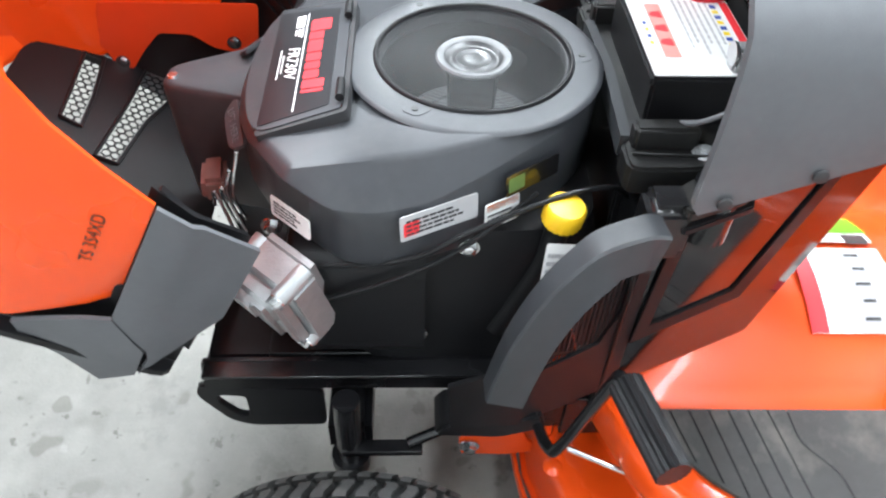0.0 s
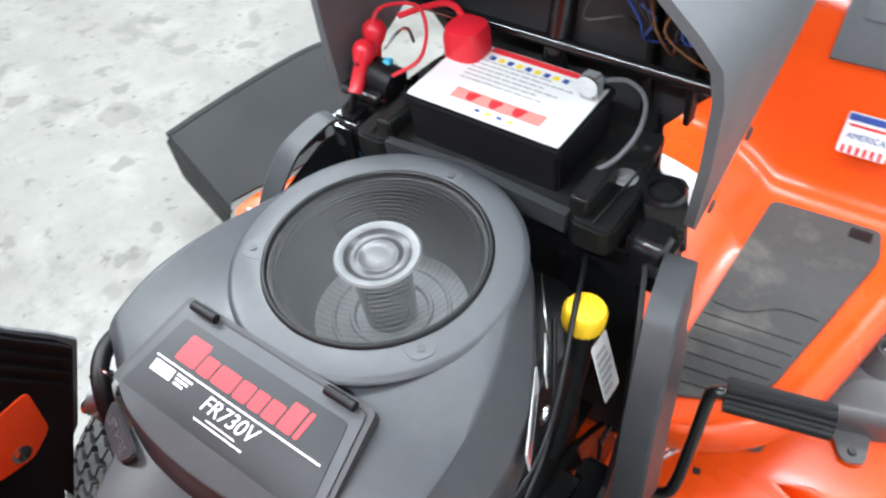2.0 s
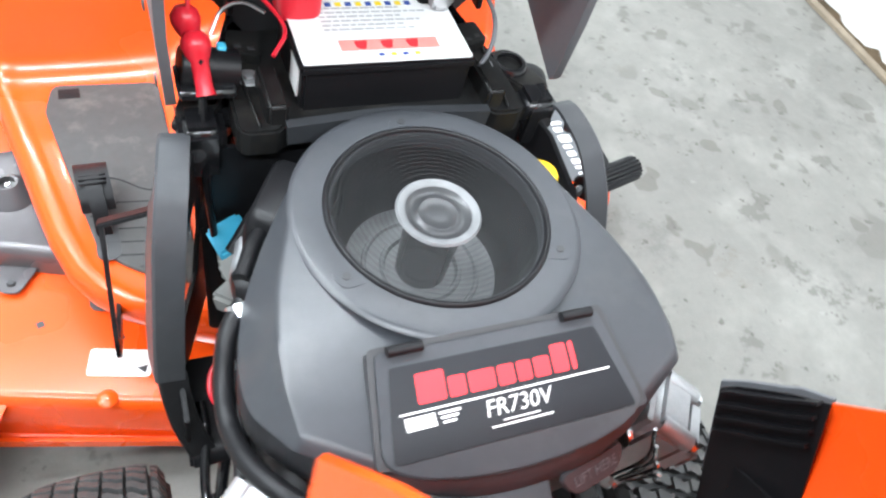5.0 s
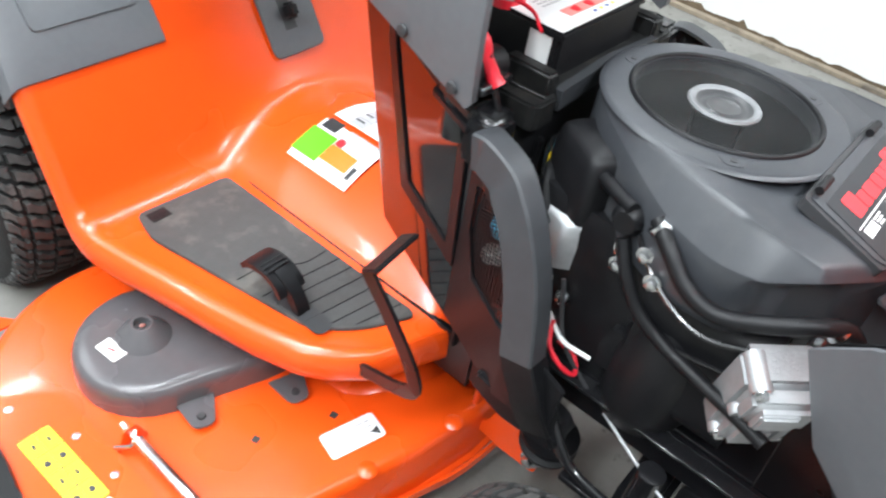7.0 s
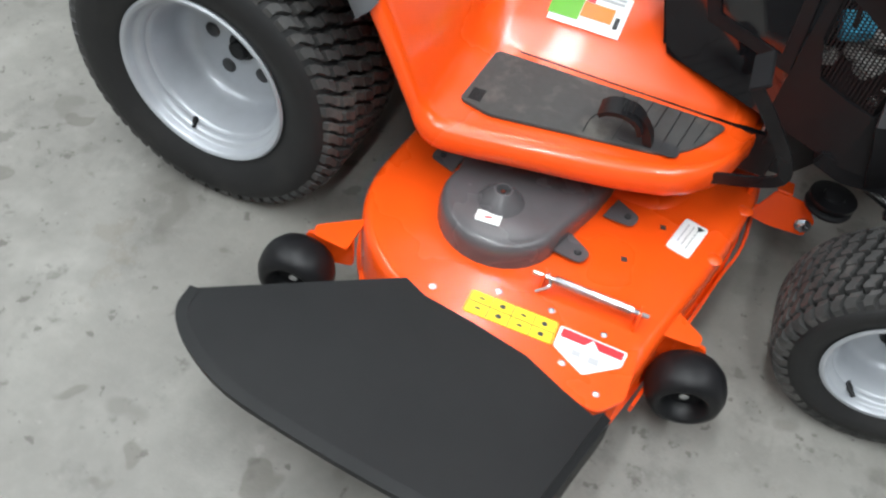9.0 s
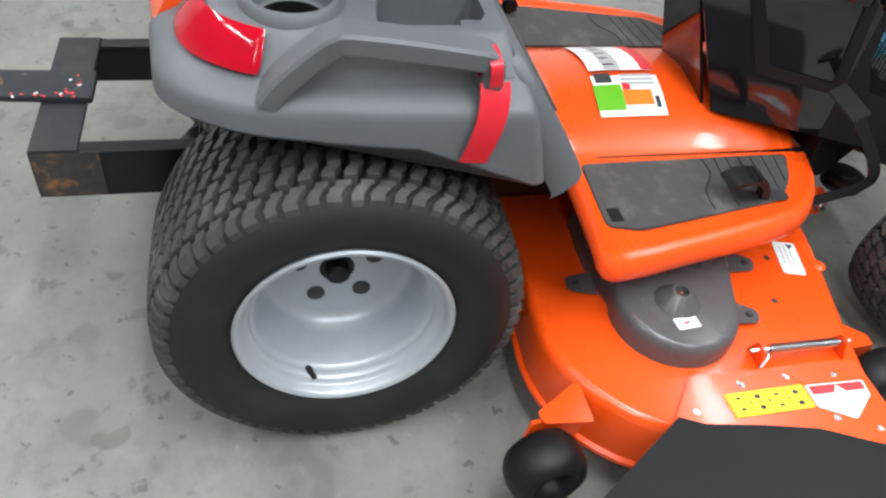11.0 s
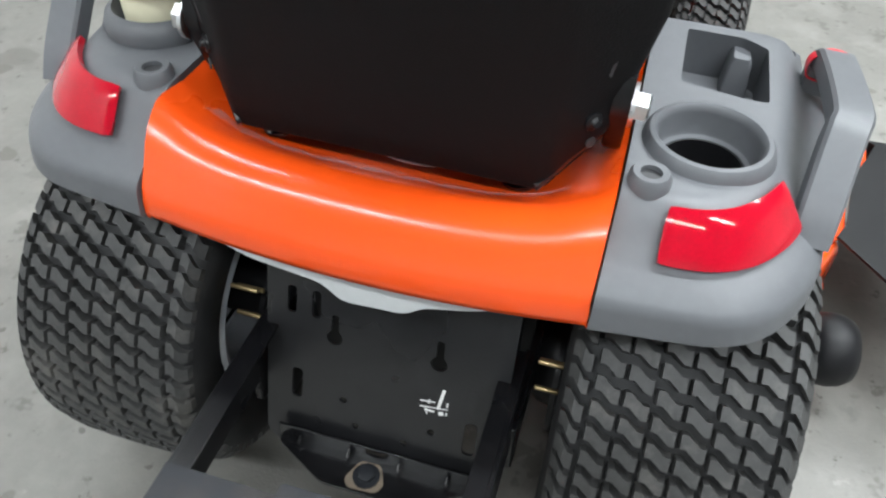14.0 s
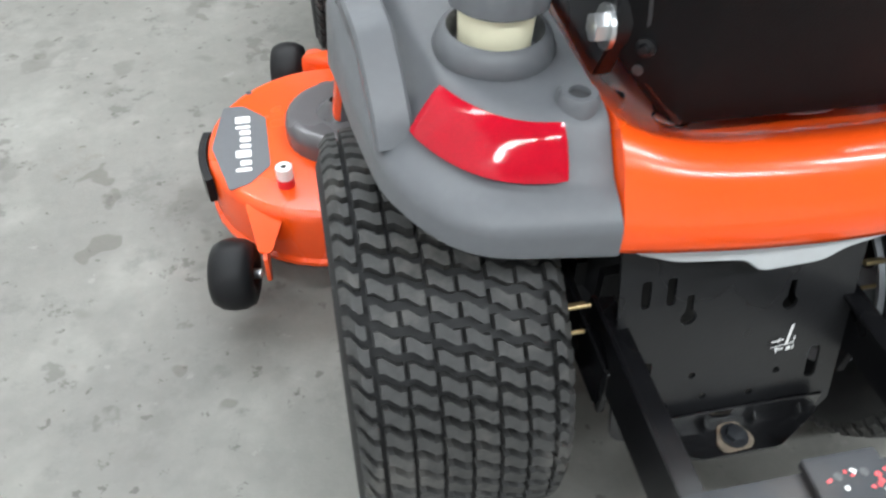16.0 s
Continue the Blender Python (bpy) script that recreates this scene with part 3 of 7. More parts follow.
# ribbed rubber floor mats with print and the pedal slot
for s in (1, -1):
    mat_pts = [(0.214, 0.447), (0.385, 0.437), (0.40, 0.50), (0.345, 0.80), (0.315, 0.838), (0.28, 0.865), (0.215, 0.895), (0.207, 0.885)]
    bm = prism(round_poly(mat_pts, 0.014, 3), 0.374, 0.3805, bev=0.0015)
    mat = part("floor_mat", bm if s > 0 else mirror(bm), MAT_RUBBER, tractor, "worn dark grey rubber floor mat with ribs")
    rib = bmesh.new()
    edge = [(0.437, 0.385), (0.5, 0.4), (0.8, 0.345), (0.838, 0.315), (0.865, 0.28), (0.9, 0.22)]
    for k in range(6):
        y = 0.865 - 0.027 * k
        x1 = lerp_rows(edge, y - 0.012)[0] - 0.006
        tube([(0.211, y, 0.3804), (x1, y - 0.016, 0.3804)], 0.0013, 5, 1, False, rib)
    tube(spline([(0.216, 0.703, 0.3804), (0.262, 0.7, 0.3804), (0.3, 0.672, 0.3804), (0.325, 0.664, 0.3804), (0.36, 0.662, 0.3804)], 4), 0.0013, 5, 1, False, rib)
    part("rib", rib if s > 0 else mirror(rib), BLACK, mat, "thin dark groove lines")
    mark = box((0.36, 0.462, 0.3808), (0.034, 0.024, 0.0006))
    box((0.36, 0.462, 0.3812), (0.026, 0.005, 0.0006), bm=mark)
    part("embossed_mark", mark if s > 0 else mirror(mark), BLACK, mat, "small embossed mark")

# drive pedal on the right mat
pedal = part("drive_pedal", sweep([(-0.011, -0.012), (0.011, -0.012), (0.011, 0.003), (-0.011, 0.003)], [(0.331, 0.772, 0.37), (0.332, 0.766, 0.395), (0.333, 0.752, 0.417), (0.335, 0.735, 0.43), (0.337, 0.715, 0.433)]), BLACK, tractor, "black curved foot pedal in a slot of the mat")
part("pedal_tread", sweep([(-0.024, -0.004), (0.024, -0.004), (0.024, 0.004), (0.021, 0.006), (-0.021, 0.006), (-0.024, 0.004)], [(0.333, 0.756, 0.41), (0.334, 0.748, 0.425), (0.335, 0.731, 0.436), (0.337, 0.707, 0.439), (0.338, 0.689, 0.434), (0.339, 0.678, 0.425)]), BLACK, pedal, "broad curved tread of the pedal")
bm = bmesh.new()
for k in range(5):
    box((0.336, 0.732 - 0.009 * k, 0.4445 - 0.0005 * k * k), (0.038, 0.0035, 0.004), 0.001, 1, bm=bm)
part("pedal_rib", bm, BLACK, pedal)
part("pedal_slot", prism(round_poly([(0.312, 0.715), (0.346, 0.715), (0.346, 0.83), (0.312, 0.83)], 0.016, 4), 0.3803, 0.3815), INK, tractor, "dark slot in the floor mat")
# reverse pedal: a bent flat bar with a small pad
lever = part("pedal_lever", sweep([(-0.003, -0.011), (0.003, -0.011), (0.003, 0.011), (-0.003, 0.011)], spline([(0.322, 0.86, 0.335), (0.322, 0.91, 0.352), (0.326, 0.975, 0.378), (0.328, 1.0, 0.402), (0.327, 0.985, 0.44), (0.325, 0.935, 0.5), (0.324, 0.894, 0.543)], 4), right=(1, 0, 0)), STEEL_BLACK, tractor, "black bent flat steel pedal lever")
part("pedal_pad", box((0.286, 0.897, 0.551), (0.086, 0.034, 0.007), 0.002, 2, rot=(38, 8, 4)), BLACK, lever, "small black rubber pad")
# brake pedal: a bent rod with a ribbed rubber sleeve
brake = part("brake_pedal", tube([(-0.15, 1.06, 0.4), (-0.25, 1.052, 0.408), (-0.292, 1.044, 0.422), (-0.304, 1.036, 0.448), (-0.306, 1.014, 0.53), (-0.306, 0.998, 0.585), (-0.31, 0.994, 0.604), (-0.335, 0.987, 0.606)], 0.0075, 10, 4), GLOSS, tractor, "black bent rod brake pedal")
bm = bmesh.new()
pts = [(0.017 + (0.0025 if k % 2 else 0)) for k in range(36)]
loft([[(x, r * math.cos(2 * math.pi * k / 36), r * math.sin(2 * math.pi * k / 36)) for k, r in enumerate(pts)] for x in (-0.054, 0.054)], bm=bm)
bm.transform(pose(-0.372, 0.978, 0.606, 0, 0, 14))
part("pedal_sleeve", bm, BLACK, brake, "ribbed black rubber pedal sleeve", smooth=20)
part("brake_rod", tube([(-0.24, 1.0, 0.33), (-0.36, 0.72, 0.3), (-0.42, 0.6, 0.28)], 0.004, 8, 1, False), CHROME, tractor, "thin grey linkage rod")

# ---------------------------------------------------------------- grey fenders over the rear tyres
def fender(s):
    def ring(inset, z, rearz):
        front = 0.25 if rearz else 0.25 - (z - 0.62) * 0.5
        o = round_poly([(0.2475, -0.287 + inset * 1.15), (0.4 - inset * 0.8, -0.272 + inset), (0.464 - inset * 0.95, -0.18 + inset * 0.6), (0.486 - inset, 0.0), (0.49 - inset, front), (0.21 if rearz else 0.2475, front), (0.2475, 0.19)], [0, 0.06, 0.07, 0.06, 0.02, 0, 0], 7)
        out = []
        for x, y in o:
            zz = z
            if rearz is not None:
                zz = rearz + 0.006 * max(0, min(1, (x - 0.25) / 0.2)) - 0.026 * max(0, min(1, (y + 0.2) / 0.34)) - 0.062 * max(0, min(1, (y - 0.16) / 0.07))
            out.append((x, y, zz))
        return out
    rows = [ring(0.004, 0, 0.645), ring(0, 0, 0.651), ring(0.002, 0.676, None), ring(0.004, 0.684, None), ring(0.009, 0.691, None), ring(0.02, 0.7, None), ring(0.032, 0.7065, None), ring(0.041, 0.712, None), ring(0.052, 0.726, None), ring(0.062, 0.74, None), ring(0.07, 0.75, None), ring(0.078, 0.757, None), ring(0.09, 0.76, None)]
    bm = loft(rows)
    ob = part("fender_cover", bm if s > 0 else mirror(bm), GREY, tractor, "grey moulded plastic fender cover with cup holder" if s > 0 else "grey moulded plastic fender cover with fuel filler", smooth=45)
    c = bmesh.new()
    if s > 0:
        lathe([(0, 0.68), (0.054, 0.68), (0.054, 0.8), (0, 0.8)], (0.325, -0.093, 0), segs=40, bm=c)
        prism(round_poly([(0.288, 0.025), (0.36, 0.012), (0.388, 0.012), (0.388, 0.14), (0.36, 0.16), (0.288, 0.16)], 0.006, 2), 0.695, 0.8, bm=c)
    prism(round_poly([(s * 0.445, 0.0), (s * 0.52, 0.0), (s * 0.52, 0.19), (s * 0.445, 0.19)], 0.006, 2), 0.715, 0.79, bm=c)
    cut(ob, c)
    for f in ob.data.polygons:
        f.use_smooth = True
    ob.data.set_sharp_from_angle(angle=radians(28))
    if s > 0:
        prof = [(0.042, 0.69), (0.0435, 0.732), (0.045, 0.736), (0.0505, 0.737), (0.0525, 0.74), (0.0535, 0.763), (0.055, 0.77), (0.058, 0.773), (0.063, 0.772), (0.067, 0.767), (0.069, 0.76), (0.072, 0.752), (0.055, 0.7), (0.042, 0.69)]
        part("cup_holder", lathe(prof, (0.325, -0.093, 0), segs=48), GREY, ob, "round grey cup holder rim")
        # black on well and floor paints in the shade deep inside the cup
        part("cup_well", lathe([(0.0432, 0.7366), (0.0418, 0.736), (0.0405, 0.7), (0.0425, 0.7)], (0.325, -0.093, 0), segs=48), BLACK, ob, "lower wall of the cup holder with its shade painted black")
        part("cup_floor", lathe([(0, 0.702), (0.036, 0.702), (0.04, 0.706), (0.047, 0.706), (0.047, 0.698), (0, 0.698)], (0.325, -0.093, 0), segs=32), BLACK, ob, "cup holder bottom with its shade painted black")
        part("tray_floor", prism(round_poly([(0.285, 0.01), (0.392, 0.01), (0.392, 0.188), (0.285, 0.188)], 0.01, 2), 0.694, 0.699), GREY, ob, "grey tray bottom")
        part("tray_post", loft([[(0.36 + a * w, 0.14 + b * 0.022 + sh, z) for a, b in round_poly([(-1, -1), (1, -1), (1, 1), (-1, 1)], 0.3, 3)] for z, w, sh in ((0.698, 0.017, 0.0), (0.74, 0.014, 0.008), (0.747, 0.01, 0.01))]), GREY, ob, "short grey rib in the tray", smooth=50)
    # boss with a hole
    part("screw_boss", lathe([(0.011, 0.765), (0.011, 0.772), (0.018, 0.7725), (0.021, 0.768), (0.023, 0.752), (0.008, 0.752)], (s * 0.272, -0.178, 0), segs=24), GREY, ob, "round screw boss")
    part("boss_hole", lathe([(0, 0.767), (0.011, 0.767), (0.011, 0.762), (0, 0.762)], (s * 0.272, -0.178, 0), segs=20), INK, ob, "dark screw hole")
    # grab handle
    prof = [(-0.02, -0.014), (0.017, -0.015), (0.02, -0.012), (0.0205, 0.009), (0.017, 0.0135), (-0.018, 0.0145), (-0.022, 0.011), (-0.0225, -0.011)]
    bm = sweep(prof, [(0.446, -0.134, 0.69), (0.449, -0.112, 0.722), (0.455, -0.066, 0.768), (0.459, -0.047, 0.7815), (0.462, -0.03, 0.7845), (0.464, 0.04, 0.777), (0.465, 0.118, 0.765), (0.464, 0.136, 0.76), (0.462, 0.145, 0.75), (0.459, 0.147, 0.715)])
    part("grab_handle", bm if s > 0 else mirror(bm), GREY, ob, "grey arched grab handle", smooth=35)
    # tail light: a curved lens lying in the slope
    levels = [(0.042, 0.7125), (0.0455, 0.717), (0.051, 0.7245), (0.0565, 0.7325), (0.062, 0.74), (0.0675, 0.747), (0.0725, 0.7525)]
    rings = [ring(a, z, None)[0:] for a, z in levels]
    grid = []
    for k in range(41):
        row = []
        for r, pts in enumerate(rings):
            line = [Vector(p) for p in pts[:pts.index(max(pts, key=lambda q: q[1]))]]
            cum = [0.0]
            for a, b in zip(line, line[1:]):
                cum.append(cum[-1] + (b - a).length)
            stop = -0.141 + 0.002 * r
            d0, d1 = 0.05, cum[-1]
            for j in range(len(line) - 1):
                if line[j].y < stop <= line[j + 1].y:
                    d1 = cum[j] + (cum[j + 1] - cum[j]) * (stop - line[j].y) / (line[j + 1].y - line[j].y)
            d = d0 + (d1 - d0) * k / 40
            i = max(i for i in range(len(cum) - 1) if cum[i] <= d)
            p = line[i] + (line[i + 1] - line[i]) * ((d - cum[i]) / (cum[i + 1] - cum[i]))
            t = (line[i + 1] - line[i]).normalized()
            n = (Vector((t.y, -t.x, 0)) + Vector((0, 0, 0.6))).normalized()
            row.append(p + n * (0.003 if r in (0, 6) or k in (0, 40) else 0.005))
        grid.append(row)
    bm = sheet(grid, -0.008)
    part("tail_light", bm if s > 0 else mirror(bm), LENS, ob, "glossy red tail light lens", smooth=50)
    return ob


for s in (1, -1):
    fender(s).location.z = 0.006

COVER_FRONT = [(0.186, 0.752, 0.43), (0.2, 0.742, 0.44), (0.222, 0.714, 0.452), (0.25, 0.673, 0.461), (0.282, 0.628, 0.468), (0.306, 0.589, 0.473), (0.31, 0.581, 0.474), (0.306, 0.576, 0.473)]
for s in (1, -1):
    grid = []
    for y, z, xo in COVER_FRONT:
        pts = [(0.215 + (xo - 0.03 - 0.215) * k / 5, z) for k in range(6)] + [(xo - 0.012, z - 0.001), (xo - 0.002, z - 0.006), (xo + 0.004, z - 0.018), (xo + 0.004, z - 0.036), (xo - 0.002, z - 0.046)]
        back = [0] * 8 + [0.008, 0.028, 0.038]
        grid.append([(s * x, y - d, q) for (x, q), d in zip(pts, back)])
    front = part("cover_front", sheet(grid, 0.005), GREY, tractor, "grey front of the fender cover over the riser", smooth=45)
    outer = round_poly([(-0.085, -0.03), (0.085, -0.03), (0.085, 0.035), (-0.085, 0.035)], 0.012, 3)
    inner = round_poly([(-0.08, -0.025), (0.08, -0.025), (0.08, 0.03), (-0.08, 0.03)], 0.009, 3)
    part("pressed_frame", ring_prism(outer, inner, -0.001, 0.0035, bev=0.001), GREY, front, "raised rectangle on the cover front", m=pose(s * 0.325, 0.2565, 0.666, -56, 0, 0))

# red tag tied to the right grab handle
tag = thing("warning_tag", "red plastic tag tied to the grey grab handle", "tag")
part("tag_strip", sweep([(-0.021, -0.0006), (0.021, -0.0006), (0.021, 0.0006), (-0.021, 0.0006)], [(0.474, 0.15, 0.735), (0.486, 0.15, 0.715), (0.494, 0.147, 0.688), (0.496, 0.14, 0.655), (0.493, 0.132, 0.622)], right=(-0.15, 1, 0)), RED, tag, "hanging red strip")
part("tag_loop", sweep([(-0.008, -0.0006), (0.008, -0.0006), (0.008, 0.0006), (-0.008, 0.0006)], [(0.468, 0.136, 0.74), (0.439, 0.136, 0.746), (0.438, 0.138, 0.768), (0.46, 0.14, 0.7775), (0.488, 0.143, 0.768), (0.488, 0.147, 0.737)], right=(0, 1, 0)), RED, tag, "red strap round the handle")


# printed labels on the tunnel and the riser
def body_height(x, y):
    rows = sorted(BODY)
    z, xo, hump = lerp_rows(rows, y)
    k = max(0, 1 - abs(x) / 0.2)
    return z + hump * (k * k * (3 - 2 * k)) ** 0.45


def tunnel_patch(name, x0, x1, y0, y1, up, mat, parent, label=""):
    grid = [[(x0 + (x1 - x0) * i / 5, y0 + (y1 - y0) * j / 6, body_height(x0 + (x1 - x0) * i / 5, y0 + (y1 - y0) * j / 6) + up) for j in range(7)] for i in range(6)]
    return part(name, sheet(grid, 0.0006), mat, parent, label)


lab = tunnel_patch("tunnel_label", 0.036, 0.13, 0.508, 0.652, 0.0045, WHITE, footwell, "white label with green and orange pictures")
tunnel_patch("label_print", 0.062, 0.118, 0.505, 0.565, 0.0058, INK_GREEN, lab)
tunnel_patch("label_print", 0.075, 0.108, 0.566, 0.628, 0.0058, INK_ORANGE, lab)
tunnel_patch("label_print", 0.03, 0.056, 0.515, 0.55, 0.0058, INK, lab)
tunnel_patch("label_print", 0.058, 0.074, 0.568, 0.585, 0.0058, INK_RED, lab)
for k in range(3):
    tunnel_patch("label_print", 0.034 + 0.011 * k, 0.04 + 0.011 * k, 0.57, 0.64, 0.0058, LABEL_GREY, lab)
tunnel_patch("label_print", 0.09, 0.114, 0.633, 0.642, 0.0058, INK, lab)
lab = tunnel_patch("tunnel_label", -0.12, 0.02, 0.51, 0.65, 0.0045, WHITE, footwell, "grey and white label with a red edge")
tunnel_patch("label_print", -0.118, 0.018, 0.545, 0.58, 0.0058, LABEL_GREY, lab)
tunnel_patch("label_print", -0.12, 0.02, 0.626, 0.651, 0.0058, INK_RED, lab)
for k in range(5):
    tunnel_patch("label_print", -0.104 + 0.026 * k, -0.1 + 0.026 * k, 0.548, 0.57 - 0.004 * (k % 2), 0.0066, INK, lab)
for k in range(4):
    tunnel_patch("label_print", -0.092 + 0.028 * k, -0.0912 + 0.028 * k, 0.51, 0.625, 0.006, LABEL_GREY, lab)
SM = pose(-0.311, 0.3585, 0.489, -61, 0, 0) @ pose(0, 0, 0.0048, 0, 0, 180)
flag = part("flag_sticker", plaque(0.074, 0.066, SM, 0.0008), WHITE, footwell, "small sticker in flag colours with writing")
bm = box((0, 0.0255, 0.0012), (0.07, 0.011, 0.0005))
part("sticker_band", bm, INK_BLUE, flag, "blue band", m=SM)
bm = bmesh.new()
for k in range(6):
    box((-0.028 + 0.0112 * k, -0.0255, 0.0012), (0.0058, 0.013, 0.0005), bm=bm)
box((0, 0.013, 0.0012), (0.062, 0.004, 0.0005), bm=bm)
part("sticker_stripe", bm, INK_RED, flag, "red stripes", m=SM)
lettering("sticker_writing", "AMERICA", 0.0145, INK_BLUE, flag, SM @ pose(0, -0.0085, 0.0013))

# fuel filler on the left fender
neck = part("fuel_filler", lathe([(0.05, 0.755), (0.062, 0.76), (0.066, 0.772), (0.06, 0.788), (0.052, 0.793), (0.048, 0.785), (0.046, 0.76)], (-0.33, -0.07, 0), segs=40), GREY, tractor, "raised grey collar of the fuel filler")
part("filler_neck", lathe([(0.038, 0.75), (0.04, 0.80), (0.041, 0.82), (0.04, 0.835), (0, 0.835)], (-0.33, -0.07, 0), segs=36), CREAM, neck, "cream plastic filler neck")
cap = bmesh.new()
rows = []
for z, r in ((0.822, 0.049), (0.826, 0.053), (0.856, 0.053), (0.862, 0.049), (0.864, 0.03)):
    rows.append([(-0.33 + (r + (0.002 if (k // 2) % 2 and r > 0.05 else 0)) * math.cos(2 * math.pi * k / 48), -0.07 + (r + (0.002 if (k // 2) % 2 and r > 0.05 else 0)) * math.sin(2 * math.pi * k / 48), z) for k in range(48)])
part("fuel_cap", loft(rows, bm=cap), GREY, neck, "ribbed dark grey fuel cap")

# latch plate on the riser
latch = part("latch_plate", prism(round_poly([(-0.05, -0.07), (0.04, -0.07), (0.055, -0.05), (0.055, 0.08), (-0.065, 0.08), (-0.065, -0.05)], 0.014, 3), 0, 0.006, bev=0.002), GREY, tractor, "grey latch plate with a slot", m=pose(-0.03, 0.315, 0.567, -58, 0, 0))
part("latch_slot", box((-0.03, 0.318, 0.57), (0.028, 0.075, 0.004), 0.001, 1, (-58, 0, 0)), INK, latch, "dark slot")
part("latch_knob", box((-0.03, 0.335, 0.575), (0.02, 0.03, 0.03), 0.006, 3, (-58, 0, 0)), BLACK, latch, "black latch knob")

# ---------------------------------------------------------------- seat on its springs
seat = part("seat_shell", loft([
    [(x, y, z) for x, y in round_poly([(-f, r), (f, r), (w, r + c), (w * 1.01, r + c + 0.1), (0.25, 0.3), (-0.25, 0.3), (-w * 1.01, r + c + 0.1), (-w, r + c)], [0.014, 0.014, 0.01, 0.02, 0.03, 0.03, 0.02, 0.01], 4)]
    for z, f, w, r, c in ((0.731, 0.154, 0.158, -0.178, 0.008), (0.7335, 0.166, 0.171, -0.187, 0.01), (0.74, 0.171, 0.178, -0.192, 0.014), (0.765, 0.174, 0.202, -0.194, 0.035), (0.79, 0.175, 0.222, -0.196, 0.05), (0.83, 0.17, 0.232, -0.198, 0.056), (0.87, 0.171, 0.241, -0.201, 0.058), (0.92, 0.172, 0.252, -0.206, 0.06), (1.0, 0.173, 0.257, -0.216, 0.06), (1.12, 0.172, 0.259, -0.238, 0.06), (1.2, 0.165, 0.25, -0.246, 0.06), (1.22, 0.15, 0.22, -0.23, 0.06))]), SEAT, tractor, "black plastic seat shell", smooth=35)
cut(seat, box((0, 0.16, 1.15), (0.44, 0.36, 0.5), 0.03, 3))
part("seat_cushion", box((0, 0.17, 0.93), (0.42, 0.34, 0.1), 0.035, 4), BLACK, seat, "black padded seat cushion")
for s in (1, -1):
    part("shell_seam", sweep([(-0.0018, -0.001), (0.0018, -0.001), (0.0018, 0.001), (-0.0018, 0.001)], [(s * 0.207, -0.1625, 0.828), (s * 0.214, -0.1645, 0.87), (s * 0.221, -0.1665, 0.92), (s * 0.223, -0.175, 1.0), (s * 0.224, -0.196, 1.12)], right=(1, s * 0.75, 0)), INK, seat, "narrow dark seam")
    part("pan_flange", prism(round_poly([(0.0, 0.0), (0.075, 0.058), (0.075, 0.066), (0.0, 0.008)], 0.002, 1), -0.004, 0.003, "y", 0.0008), GLOSS, seat, "turned glossy lower edge of the seat pan", m=pose(s * 0.164, -0.194, 0.736) @ pose(0, 0, 0, 0, 0, 43 if s > 0 else 137))
    bm = prism(round_poly([(-0.125, 0.755), (0.13, 0.765), (0.19, 0.8), (0.19, 0.86), (-0.15, 0.86), (-0.155, 0.82)], 0.01, 2), s * 0.218, s * 0.238, "x", 0.002)
    br = part("seat_bracket", bm, STEEL_BLACK, seat, "black steel seat bracket")
    part("bracket_bolt", bolt((s * 0.238, -0.138, 0.822), "x" if s > 0 else "-x", 0.015, 0.018), CHROME, br, "large zinc bolt with washer")
    part("corner_bolt", lathe([(0, 0.008), (0.004, 0.008), (0.006, 0.004), (0.01, 0.003), (0.0105, 0), (0, 0)], segs=12), STEEL_BLACK, seat, "dark corner bolt", m=pose(s * 0.206, -0.164, 0.812, 90, 0, s * 45))
    part("corner_hole", lathe([(0, 0.0015), (0.006, 0.0015), (0.006, 0), (0, 0)], segs=14), INK, seat, "dark hole", m=pose(s * 0.208, -0.162, 0.786, 90, 0, s * 45))
    coil = [(s * 0.143 + 0.019 * math.cos(a * math.pi / 5), -0.14 + 0.019 * math.sin(a * math.pi / 5), 0.695 + 0.0016 * a) for a in range(36)]
    part("seat_spring", tube(coil, 0.0038, 6, 2), GLOSS, tractor, "black coil spring under the seat")
    part("spring_cup", lathe([(0, 0.714), (0.007, 0.714), (0.009, 0.706), (0.013, 0.69), (0, 0.69)], (s * 0.19, -0.1, 0), segs=24), BLACK, tractor, "black rubber seat stop")
part("pan_hole", lathe([(0, 0.7), (0.03, 0.7), (0.03, 0.6985), (0, 0.6985)], (0.0, 0.0, 0), segs=28, bm=None), TANK, tractor, "light opening in the seat deck", m=Matrix.Translation((0.02, -0.145, 0.006)) @ Matrix.Diagonal((1.2, 0.35, 1, 1)))

# the body sits slightly rolled on its mounts, the left side up
ROLL = pose(0, 0, 0.6) @ pose(0, 0, 0, 0, 1.3, 0) @ pose(0, 0, -0.6)
BODY_PARTS = {"footwell", "rear_panel", "floor_mat", "drive_pedal", "pedal_slot", "fender_cover", "cover_front", "fuel_filler", "latch_plate", "seat_shell", "seat_spring", "spring_cup", "pan_hole", "protective_film"}
for ob in [tag] + [c for c in bpy.data.objects if c.parent is tractor and c.name.split(".")[0] in BODY_PARTS]:
    ob.matrix_basis = ROLL @ ob.matrix_basis

